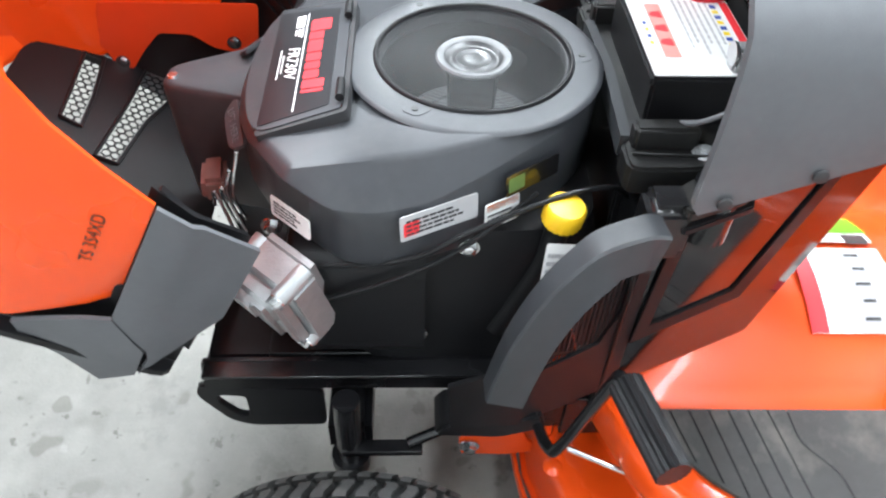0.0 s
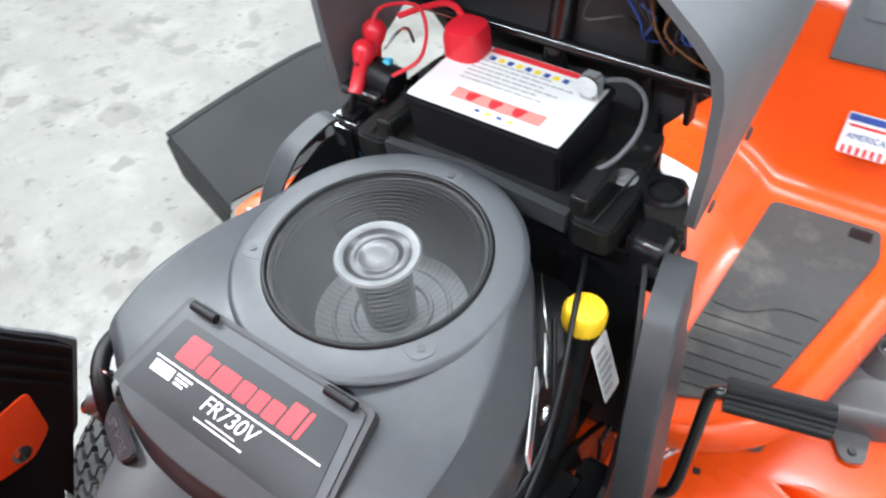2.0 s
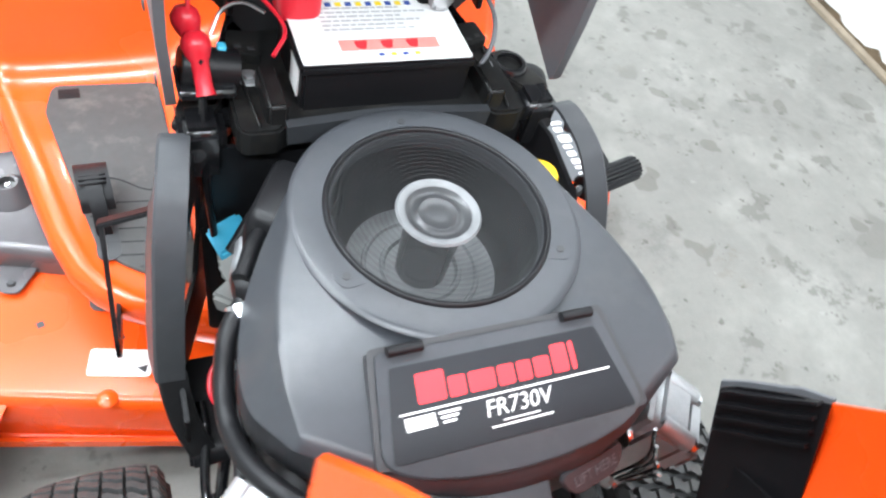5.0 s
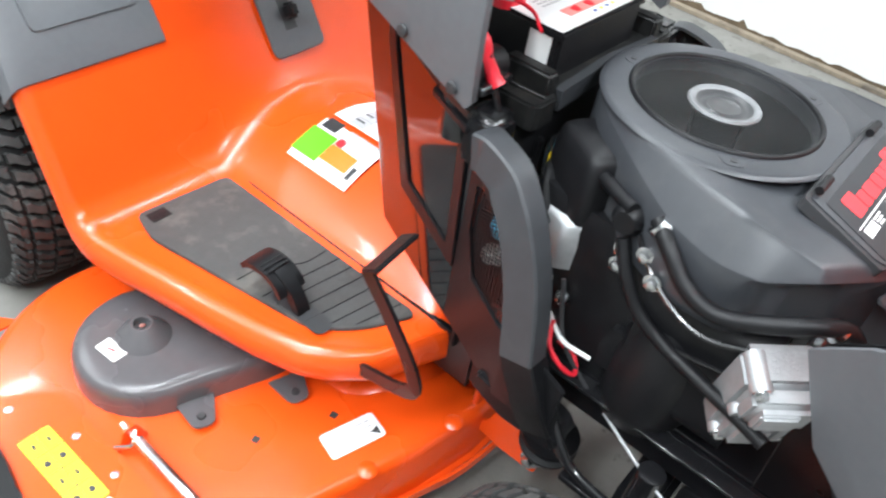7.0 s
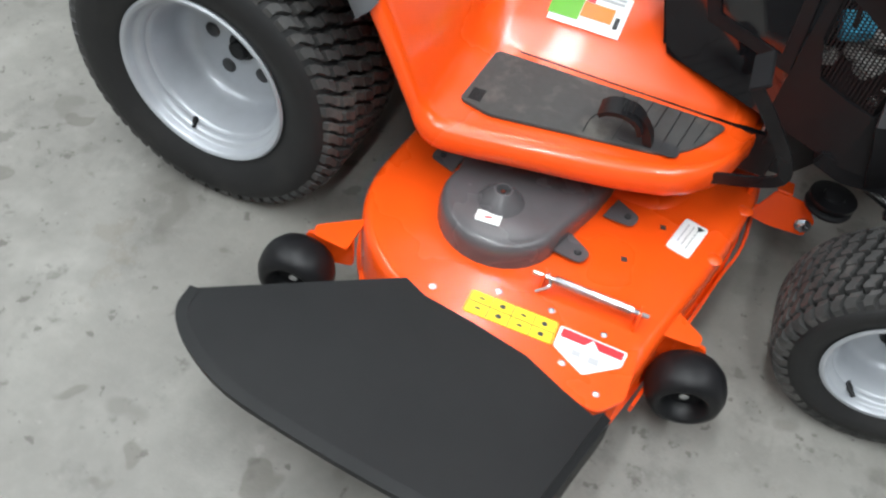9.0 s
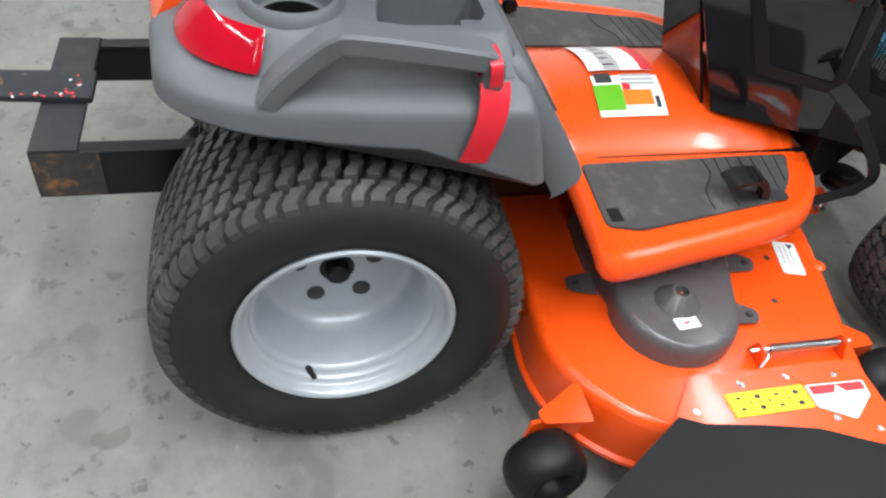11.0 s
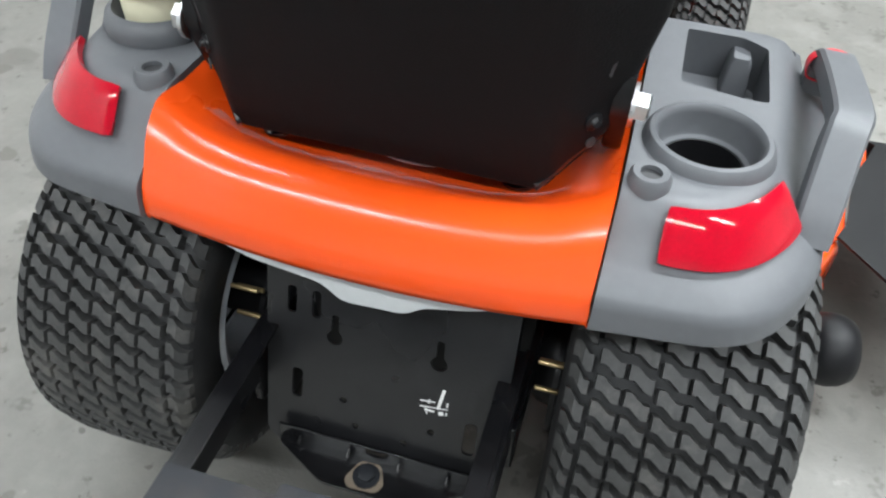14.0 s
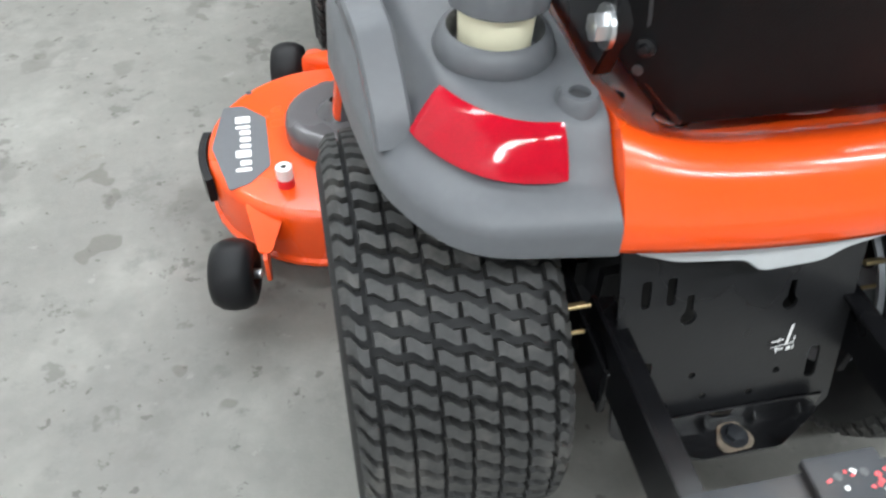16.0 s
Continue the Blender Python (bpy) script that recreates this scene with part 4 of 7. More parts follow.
# ---------------------------------------------------------------- tank, rear plate and draw plate
bm = prism(round_poly([(-0.205, 0.655), (0.2, 0.655), (0.19, 0.592), (0.124, 0.566), (0.066, 0.552), (0.045, 0.534), (-0.035, 0.53), (-0.06, 0.554), (-0.15, 0.568), (-0.205, 0.592)], 0.012, 3), -0.25, -0.06, "y", 0.006)
part("fuel_tank", bm, TANK, tractor, "milky white plastic fuel tank under the rear panel", m=Matrix.Translation((0, 0.004, 0.021)))
PLATE = material("satin_black_paint", (0.014, 0.0142, 0.0155), 0.34, var=0.2, scale=30, bump=0.15, bump_scale=200)
plate_m = pose(0, -0.218, 0.37, -17, 0, 0)
holes = []
for x0, z0, w, h in ((-0.125, -0.035, 0.016, 0.05), (0.13, -0.055, 0.018, 0.055), (-0.135, 0.1, 0.013, 0.042), (-0.1, 0.1, 0.013, 0.042)):
    holes.append(round_poly([(x0 - w / 2, z0 - h / 2), (x0 + w / 2, z0 - h / 2), (x0 + w / 2, z0 + h / 2), (x0 - w / 2, z0 + h / 2)], w * 0.45, 3))
for sx in (-0.072, 0.075):
    holes.append(arc_points(sx, 0.055, 0.0115, 62, -242, 12) + [(sx - 0.0048, 0.09), (sx + 0.0048, 0.09)])
for x0, z0 in ((-0.035, -0.085), (0.038, -0.092), (-0.055, -0.045), (0.075, -0.06)):
    holes.append(arc_points(x0, z0, 0.0055, 0, 330, 11))
plate = part("rear_plate", holed_plate(round_poly([(-0.17, -0.13), (-0.155, -0.145), (0.155, -0.145), (0.17, -0.13), (0.172, 0.17), (-0.172, 0.17)], 0.006, 2), holes, 0, 0.005, "y"), PLATE, tractor, "black steel rear plate with slots and holes", m=plate_m, smooth=30)
mark_m = plate_m @ pose(0.082, -0.0008, -0.012, 90, 0, 6)
for mx, my, w, h, a in ((0.002, 0.012, 0.0045, 0.034, -10), (-0.016, 0.006, 0.02, 0.002, 2), (-0.014, 0.006, 0.002, 0.008, -6), (0.018, 0.005, 0.016, 0.0075, 4), (0.0, -0.003, 0.052, 0.0016, 2), (-0.012, -0.009, 0.014, 0.003, -5), (-0.016, -0.01, 0.002, 0.01, 8), (0.004, -0.011, 0.007, 0.006, 12), (0.019, -0.011, 0.018, 0.0055, -4)):
    part("paint_mark", box((mx, my, 0.0003), (w, h, 0.0004), 0, 1, (0, 0, a)), WHITE, plate, "white paint stroke", m=mark_m)
bm = prism(round_poly([(-0.145, -0.262), (0.145, -0.262), (0.142, -0.275), (0.06, -0.318), (-0.06, -0.318), (-0.142, -0.275)], 0.01, 3), 0.243, 0.25, bev=0.001)
box((0, -0.262, 0.262), (0.29, 0.005, 0.03), 0.001, 1, bm=bm)
draw = part("draw_plate", bm, GLOSS, tractor, "glossy black draw plate")
part("draw_washer", prism(round_poly([(-0.03, -0.012), (-0.016, 0.02), (0.014, 0.021), (0.028, -0.008), (0.02, -0.022), (-0.022, -0.024)], 0.006, 2), 0, 0.004, bev=0.001), material("rusty_washer", (0.2, 0.16, 0.12), 0.6, var=0.35, scale=60, spots=(0.2, 0.09, 0.03), spot_scale=30, spot_amount=0.5), draw, "wide rusty washer", m=pose(0, -0.292, 0.25))
part("draw_bolt", bolt((0, -0.294, 0.254), "z", 0.013, 0.012), RUSTY, draw, "rusty bolt")
for x0 in (-0.11, -0.035, 0.04, 0.11):
    part("fold_notch", box((x0, -0.268, 0.256), (0.006, 0.016, 0.02), 0.002, 1, (35, 0, 0)), GLOSS, draw, "small pressed gusset")
for s in (1, -1):
    part("frame_rail", box((s * 0.185, 0.38, 0.33), (0.012, 1.24, 0.09), 0.002, 1), STEEL_BLACK, tractor, "long black steel frame rail")
    part("rear_axle_housing", lathe([(0.0, -0.16), (0.05, -0.16), (0.055, -0.14), (0.055, -0.02), (0.075, 0.0), (0.08, 0.03), (0.07, 0.06), (0.0, 0.06)], (s * 0.2, REAR_Y, 0.292), "x", 28), BLACK, tractor, "black axle housing")
    part("brake_disc", lathe([(0, -0.004), (0.095, -0.004), (0.095, 0.004), (0, 0.004)], (s * 0.225, REAR_Y - 0.03, 0.3), "x", 36), STEEL_BLACK, tractor, "dark steel disc beside the axle")
    for k, (zz, yy) in enumerate(((0.44, -0.17), (0.425, -0.155), (0.385, -0.17))):
        part("stud", lathe([(0, 0.0), (0.0036, 0.0), (0.0036, 0.04), (0.003, 0.041), (0, 0.041)], segs=12), BRASS, tractor, "thin brass coloured stud", m=pose(s * 0.2, yy, zz, 0, s * 90, 0))
part("transaxle", box((0, 0.0, 0.34), (0.36, 0.2, 0.2), 0.03, 3), BLACK, tractor, "black transaxle case")
part("belly_pan", box((0, 0.35, 0.33), (0.36, 0.7, 0.06), 0.02, 2), STEEL_BLACK, tractor, "dark chassis frame between the rails")

# ---------------------------------------------------------------- welded tow frame
hitch = thing("tow_frame", "home welded black steel tow frame with rust and red paint", "tow hitch")
bm = prism([(-0.185, -0.51), (0.185, -0.51), (0.185, -0.435), (-0.185, -0.435)], 0.418, 0.425, bev=0.0012)
part("cross_plate", bm, RUSTY, hitch, "flat black steel cross plate")
part("cross_flange", prism([(-0.185, 0.335), (0.185, 0.335), (0.185, 0.418), (-0.185, 0.418)], -0.5105, -0.504, "y", 0.001), RUSTY, hitch, "upright edge of the cross angle")
for s in (1, -1):
    part("side_bar", box((s * 0.182, -0.325, 0.376), (0.007, 0.37, 0.092), 0.001, 1), STEEL_BLACK, hitch, "long flat side bar")
    part("bar_top", box((s * 0.17, -0.325, 0.4185), (0.03, 0.36, 0.006), 0.001, 1), STEEL_BLACK, hitch, "narrow top edge of the side bar")
part("corner_rust", box((0.1862, -0.455, 0.378), (0.0012, 0.105, 0.086), 0.0, 1), RUST_PATCH, hitch, "rusty corner patch")
tongue = part("tongue", prism(round_poly([(-0.05, -0.642), (0.036, -0.642), (0.05, -0.425), (-0.042, -0.425)], 0.004, 2), 0.4255, 0.437, bev=0.0015), RUSTY, hitch, "flat steel drawbar tongue")
cut(tongue, lathe([(0, 0.4), (0.011, 0.4), (0.011, 0.46), (0, 0.46)], (-0.004, -0.605, 0), segs=24))
part("rust_ring", lathe([(0.0125, 0.4374), (0.03, 0.4376), (0.031, 0.437), (0.0125, 0.437)], (-0.004, -0.605, 0), segs=28), RUST_PATCH, tongue, "rusty ring round the pin hole")
rnd = random.Random(5)
for k in range(22):
    p = (rnd.uniform(0.03, 0.046), rnd.uniform(-0.56, -0.43), 0.4374) if k % 3 else (rnd.uniform(-0.035, 0.035), rnd.uniform(-0.49, -0.435), 0.4374)
    part("paint_fleck", prism([(rnd.uniform(0.5, 1) * rnd.uniform(0.003, 0.006) * math.cos(a), rnd.uniform(0.4, 1) * 0.003 * math.sin(a)) for a in (0, 1, 2.1, 3, 4, 5.2)], 0, 0.0006), INK_RED if k % 4 else WHITE, tongue, "small red paint fleck" if k % 4 else "small white paint fleck", m=pose(*p, 0, 0, rnd.uniform(0, 180)))
for x0, y0 in ((-0.012, -0.452), (-0.03, -0.545), (0.02, -0.452)):
    part("bolt_hole", lathe([(0, 0.4378), (0.005, 0.4378), (0.005, 0.437), (0, 0.437)], (x0, y0, 0), segs=14), INK, tongue, "small dark hole")

# ---------------------------------------------------------------- mower deck
deck = thing("mower_deck", "orange stamped steel mower deck hanging under the tractor", "mower deck")


def arc(cx, cy, r, a0, a1, n):
    return [(cx + r * math.cos(radians(a0 + (a1 - a0) * k / n)), cy + r * math.sin(radians(a0 + (a1 - a0) * k / n))) for k in range(n + 1)]


DECK = arc(0.45, 0.58, 0.262, 265, 325, 8) + [(0.70, 0.49), (0.70, 0.885), (0.62, 0.905), (0.52, 0.93), (0.4, 0.965), (0.27, 1.0), (0.15, 1.02), (-0.15, 1.02), (-0.3, 0.975)] + [(-0.43, 0.925), (-0.53, 0.887)] + arc(-0.487, 0.572, 0.262, 72, 275, 22) + [(-0.3, 0.33), (0.3, 0.33)]
TOPZ = 0.204


def deck_ring(inset, z):
    c = Vector((0, 0.66))
    pts = []
    n = len(DECK)
    for i, p in enumerate(DECK):
        a, b = Vector(DECK[i - 1]), Vector(DECK[(i + 1) % n])
        t = (b - a).normalized()
        nrm = Vector((t.y, -t.x))
        q = Vector(p) - nrm * inset
        pts.append((q.x, q.y, z))
    return pts


shell = part("deck_shell", loft([deck_ring(0.004, 0.075), deck_ring(-0.008, 0.075), deck_ring(-0.008, 0.083), deck_ring(0.0, 0.088), deck_ring(0.0, 0.183), deck_ring(0.004, 0.196), deck_ring(0.012, 0.203), deck_ring(0.02, TOPZ)]), ORANGE, deck, "glossy orange stamped deck shell", smooth=50)
part("front_lip", sweep([(-0.01, 0), (0.01, 0), (0.01, 0.006), (-0.01, 0.006)], [(-0.55, 0.9, 0.09), (-0.43, 0.94, 0.09), (-0.3, 0.99, 0.09), (-0.15, 1.035, 0.09), (0.15, 1.035, 0.09), (0.3, 1.0, 0.09), (0.52, 0.945, 0.09), (0.66, 0.91, 0.09)], right=(0, 0, 1)), ORANGE, deck, "rolled front lip of the deck")
for x0, y0 in ((0.2, 1.0), (0.36, 0.965), (-0.2, 0.998), (-0.36, 0.94)):
    part("pressed_bump", lathe([(0, 0.006), (0.01, 0.005), (0.016, 0.0), (0, 0)], segs=16), ORANGE, deck, "small pressed bump", m=pose(x0, y0, TOPZ - 0.001))
part("centre_rise", loft([[(x * k, 0.68 + (y - 0.68) * k, z) for x, y in round_poly([(-0.3, 0.45), (0.3, 0.45), (0.3, 0.86), (0.12, 0.94), (-0.12, 0.94), (-0.3, 0.86)], 0.06, 5)] for z, k in ((TOPZ - 0.004, 1.0), (TOPZ + 0.006, 0.96), (TOPZ + 0.01, 0.9))]), ORANGE, deck, "raised middle of the deck", smooth=60)


def spindle_cover(s):
    out = arc(0.463, 0.578, 0.118, -112, 82, 16) + [(0.36, 0.735), (0.24, 0.76), (0.18, 0.73), (0.2, 0.46), (0.33, 0.455)]
    def row(k, z):
        return [(0.44 + (x - 0.44) * k, 0.585 + (y - 0.585) * k, z) for x, y in out]
    bm = loft([row(1.0, TOPZ), row(1.0, 0.232), row(0.985, 0.244), row(0.95, 0.253), row(0.9, 0.257), row(0.8, 0.258)])
    ob = part("spindle_cover", bm if s > 0 else mirror(bm), COVER, deck, "grey plastic belt and spindle cover", smooth=55)
    cx, cy = s * 0.47, 0.572
    part("cap_cone", lathe([(0.044, 0.256), (0.04, 0.262), (0.026, 0.276), (0.019, 0.284), (0.0165, 0.2865), (0.013, 0.2865), (0.0125, 0.27)], (cx, cy, 0), segs=32), COVER, ob, "raised cone of the cover")
    part("cap_hole", lathe([(0, 0.276), (0.013, 0.276), (0.013, 0.27), (0, 0.27)], (cx, cy, 0), segs=20), INK, ob, "dark hole in the cone")
    part("spindle_nut", lathe([(0, 0.281), (0.005, 0.281), (0.0055, 0.274), (0, 0.274)], (cx, cy, 0), segs=6), CHROME, ob, "zinc nut inside the hole")
    for x0, y0, a in ((0.345, 0.775, 75), (0.476, 0.715, 70), (0.37, 0.437, -95)):
        bm = prism(round_poly([(-0.02, -0.03), (0.036, -0.016), (0.036, 0.016), (-0.02, 0.03)], [0, 0.012, 0.012, 0], 4), 0, 0.004, bev=0.001)
        bm.transform(pose(x0, y0, TOPZ + 0.008, 0, 0, a))
        tab = part("cover_tab", bm if s > 0 else mirror(bm), COVER, ob, "small screw tab of the cover")
        part("tab_screw", lathe([(0, 0.0045), (0.0055, 0.0045), (0.007, 0.002), (0.007, 0), (0, 0)], segs=12), INK, tab, m=pose(s * (x0 + 0.017 * math.cos(radians(a))), y0 + 0.017 * math.sin(radians(a)), TOPZ + 0.0115))
    return ob


for s in (1, -1):
    cover = spindle_cover(s)
    if s > 0:
        lab = part("warning_label", plaque(0.045, 0.026, pose(0.522, 0.567, 0.2585, 0, 0, 95)), WHITE, cover, "small white warning label")
        part("label_print", box((0.522, 0.567, 0.2604), (0.004, 0.014, 0.0004), rot=(0, 0, 20)), INK_RED, lab)


def gauge_wheel(x, y, s, along):
    """An anti-scalp roller with its orange bracket."""
    ob = part("gauge_wheel", lathe([(0.0, -0.03), (0.02, -0.03), (0.026, -0.038), (0.042, -0.042), (0.058, -0.037), (0.067, -0.02), (0.0695, 0.0), (0.067, 0.02), (0.058, 0.037), (0.046, 0.042), (0.04, 0.04), (0.03, 0.012), (0.012, 0.01), (0, 0.01)], segs=40), BLACK, deck, "black plastic gauge wheel", smooth=60)
    ob.matrix_basis = pose(x, y, 0.124, 0, 90 * s, 8 * s)
    pin = part("wheel_pin", lathe([(0, 0.02), (0.008, 0.02), (0.01, 0.016), (0.01, -0.05), (0, -0.05)], segs=14), CHROME, ob, "zinc axle pin")
    return ob


for x, y, s, tip in ((0.6, 0.985, 1, 1), (0.688, 0.278, 1, -1), (-0.562, 0.957, -1, 1), (-0.705, 0.272, -1, -1)):
    gauge_wheel(x, y, s, tip)
    xi = x - s * 0.062
    base = 0.9 if tip > 0 else 0.36
    if s < 0:
        base = 0.885 if tip > 0 else 0.39
    bm = prism(round_poly([(base, 0.19), (base - 0.0, 0.12), (y - tip * 0.005, 0.095), (y + tip * 0.02, 0.112), (y + tip * 0.012, 0.165)], 0.006, 2), xi - 0.004, xi + 0.004, "x", 0.001)
    br = part("wheel_bracket", bm, ORANGE, deck, "orange folded wheel bracket")
    part("bracket_top", prism(round_poly([(xi - s * 0.055, base), (xi + s * 0.03, base), (xi + s * 0.012, y - tip * 0.005), (xi - s * 0.012, y)], 0.006, 2), lambda a, b: 0.19 - abs(b - base) * 0.22, lambda a, b: 0.194 - abs(b - base) * 0.22), ORANGE, br, "sloping top of the bracket")

# square holes, label and wash port
for x0, y0 in ((0.445, 0.812), (-0.655, 0.75), (0.33, 0.86), (-0.3, 0.88)):
    part("square_hole", box((x0, y0, TOPZ + 0.0006), (0.011, 0.011, 0.0008), rot=(0, 0, 15)), INK, deck, "small square hole")
lab = part("instruction_label", plaque(0.095, 0.048, pose(0.335, 0.908, TOPZ + 0.0005, 0, 0, -14), r=0.006), WHITE, deck, "white instruction label")
part("label_print", bars(0.07, 0.03, 3, pose(0.335, 0.906, TOPZ, 0, 0, -14), 6, 0.5, 0.0004, 0.0022, 0.25), LABEL_GREY, lab)
part("label_mark", prism([(-0.008, -0.006), (0.008, -0.006), (0, 0.008)], 0, 0.0006), INK, lab, m=pose(0.302, 0.928, TOPZ + 0.0022, 0, 0, 10))
port = part("wash_port", lathe([(0.017, 0.2), (0.017, 0.222), (0.013, 0.224), (0.013, 0.2)], (-0.59, 0.42, 0), segs=24), RED, deck, "red and white plastic wash port")
part("port_top", lathe([(0.006, 0.25), (0.012, 0.252), (0.0165, 0.249), (0.0165, 0.224), (0.006, 0.222)], (-0.59, 0.42, 0), segs=24), WHITE, port, "white plastic hose fitting")
part("port_hole", lathe([(0, 0.247), (0.0065, 0.247), (0.0065, 0.24), (0, 0.24)], (-0.59, 0.42, 0), segs=16), INK, port)
# deck badge: grey panel with a plain white wordmark shape
badge = part("deck_badge", prism(round_poly([(-0.618, 0.485), (-0.66, 0.435), (-0.70, 0.42), (-0.735, 0.56), (-0.712, 0.70), (-0.67, 0.70), (-0.622, 0.65)], 0.008, 3), TOPZ + 0.0002, TOPZ + 0.0018), GREY, deck, "dark grey badge with a white wordmark")
for k, l in enumerate((0.03, 0.012, 0.02, 0.02, 0.016, 0.03, 0.02, 0.014)):
    y0 = 0.66 - sum((0.03, 0.012, 0.02, 0.02, 0.016, 0.03, 0.02, 0.014)[:k]) - 0.004 * k
    tall = 0.032 if k in (0, 1, 5, 7) else 0.023
    part("wordmark_block", prism(round_poly([(-0.655 - tall, y0), (-0.655 - tall, y0 - l * 0.8), (-0.655, y0 - l * 0.8), (-0.655, y0)], 0.004, 2), TOPZ + 0.0018, TOPZ + 0.0024), WHITE, badge, "plain white block of the wordmark")
part("side_bumper", sweep([(-0.03, 0), (0.03, 0), (0.028, 0.016), (-0.028, 0.016)], [(p[0] - 0.002, p[1], 0.16) for p in arc(-0.487, 0.572, 0.262, 200, 165, 6)], right=(0, 0, 1)), BLACK, deck, "black plastic bumper on the deck side")

# discharge side: hinged orange plate, spring, labels and the black flap
plate2 = part("chute_plate", prism(round_poly([(0.6, 0.55), (0.685, 0.485), (0.705, 0.52), (0.715, 0.62), (0.735, 0.72), (0.77, 0.79), (0.775, 0.85), (0.735, 0.885), (0.6, 0.885)], 0.012, 3), 0.2055, 0.2115, bev=0.0015), ORANGE, deck, "orange hinged chute plate")
for x0, y0 in ((0.672, 0.531), (0.628, 0.636), (0.624, 0.728), (0.63, 0.822), (0.715, 0.775), (0.745, 0.84)):
    part("plate_bolt", bolt((x0, y0, 0.2115), "z", 0.0042, 0.004), CHROME, plate2, "small zinc bolt")
yel = part("yellow_label", plaque(0.155, 0.047, pose(0.668, 0.671, 0.2118, 0, 0, 91), r=0.003), INK_YELLOW, plate2, "yellow safety label with black pictures")
bm = bmesh.new()
for k in range(8):
    i, j = k % 4, k // 4
    c = pose(0.668 + (j - 0.5) * -0.022, 0.671 + (i - 1.5) * 0.037, 0.2136)
    prism([(c.translation.x + 0.005 * math.cos(a) * (1 if k % 2 else 0.5), c.translation.y + 0.006 * math.sin(a)) for a in (0.3, 1.2, 2.4, 3.3, 4.4, 5.4)], 0.2134, 0.2138, bm=bm)
for k in range(5):
    box((0.668, 0.671 + (k - 2) * 0.0375, 0.2136), (0.046, 0.0012, 0.0004), bm=bm)
box((0.668, 0.671, 0.2136), (0.0012, 0.15, 0.0004), bm=bm)
part("label_print", bm, INK, yel)
tri = part("warning_label", prism(round_poly([(0.646, 0.752), (0.648, 0.868), (0.68, 0.864), (0.722, 0.81), (0.69, 0.752)], 0.004, 2), 0.2116, 0.213), WHITE, plate2, "white and red warning label")
part("label_print", prism([(0.649, 0.757), (0.651, 0.863), (0.667, 0.862), (0.667, 0.757)], 0.213, 0.2134), INK_RED, tri)
bm = box((0.688, 0.79, 0.2133), (0.012, 0.016, 0.0004))
box((0.69, 0.82, 0.2133), (0.014, 0.018, 0.0004), bm=bm)
part("label_print", bm, LABEL_GREY, tri)
part("label_print", prism([(0.652, 0.81), (0.668, 0.798), (0.668, 0.824)], 0.2134, 0.2138), WHITE, tri)
coil = [(0.576 + 0.0075 * math.cos(a * math.pi / 4), 0.715 + 0.00056 * a, 0.232 + 0.0075 * math.sin(a * math.pi / 4)) for a in range(246)]
sp = part("chute_spring", tube(coil, 0.0018, 6, 1, False), CHROME, deck, "zinc coil spring of the chute hinge")
part("hinge_rod", tube([(0.576, 0.675, 0.232), (0.576, 0.88, 0.232)], 0.0045, 8, 1, False), CHROME, sp, "hinge rod through the spring")
for y0 in (0.695, 0.865):
    part("hinge_ear", prism(round_poly([(0.55, 0.204), (0.6, 0.204), (0.586, 0.243), (0.566, 0.243)], 0.006, 3), y0 - 0.002, y0 + 0.002, "y", 0.0005), ORANGE, deck, "orange hinge ear")
part("hinge_arm", tube([(0.6, 0.69, 0.212), (0.585, 0.71, 0.224), (0.57, 0.70, 0.236)], 0.0035, 6), CHROME, sp)
flap_a = [Vector(p) for p in ((0.685, 0.488, 0.219), (0.705, 0.53, 0.219), (0.718, 0.62, 0.219), (0.738, 0.72, 0.219), (0.77, 0.79, 0.219), (0.79, 0.845, 0.216), (0.775, 0.862, 0.216))]
flap_b = [Vector(p) for p in ((0.872, 0.212, 0.236), (0.92, 0.222, 0.24), (0.962, 0.272, 0.244), (1.0, 0.36, 0.248), (1.022, 0.5, 0.253), (1.036, 0.65, 0.258), (1.042, 0.79, 0.262))]
grid = [[a + (b - a) * t for t in (0, 0.25, 0.5, 0.75, 0.96, 1.0)] for a, b in zip(flap_a, flap_b)]
flap = part("discharge_flap", sheet(grid, -0.006), CHUTE, deck, "stiff black rubber discharge flap", smooth=50)
edge = flap_b
part("flap_edge", sweep([(-0.007, -0.012), (0.007, -0.012), (0.007, 0.006), (-0.007, 0.006)], edge, right=(0, 0, 1), n=4), CHUTE, flap, "turned down outer edge of the flap")
g = [[flap_b[-1] + Vector((0, 0, 0.002)), flap_a[-1]], [flap_b[-1] + Vector((0.002, 0.012, -0.008)), flap_a[-1] + Vector((0, 0.012, -0.008))], [flap_b[-1] + Vector((-0.01, 0.018, -0.11)), flap_a[-1] + Vector((0, 0.016, -0.07))]]
part("flap_side", sheet(g, 0.005), CHUTE, flap, "turned down front side of the flap")
part("deck_baffle", prism([(0.5, 0.08), (0.87, 0.08), (0.87, 0.2), (0.5, 0.2)], 0.62, 0.626, "x", 0.001), STEEL_BLACK, deck, "dark opening side of the discharge")
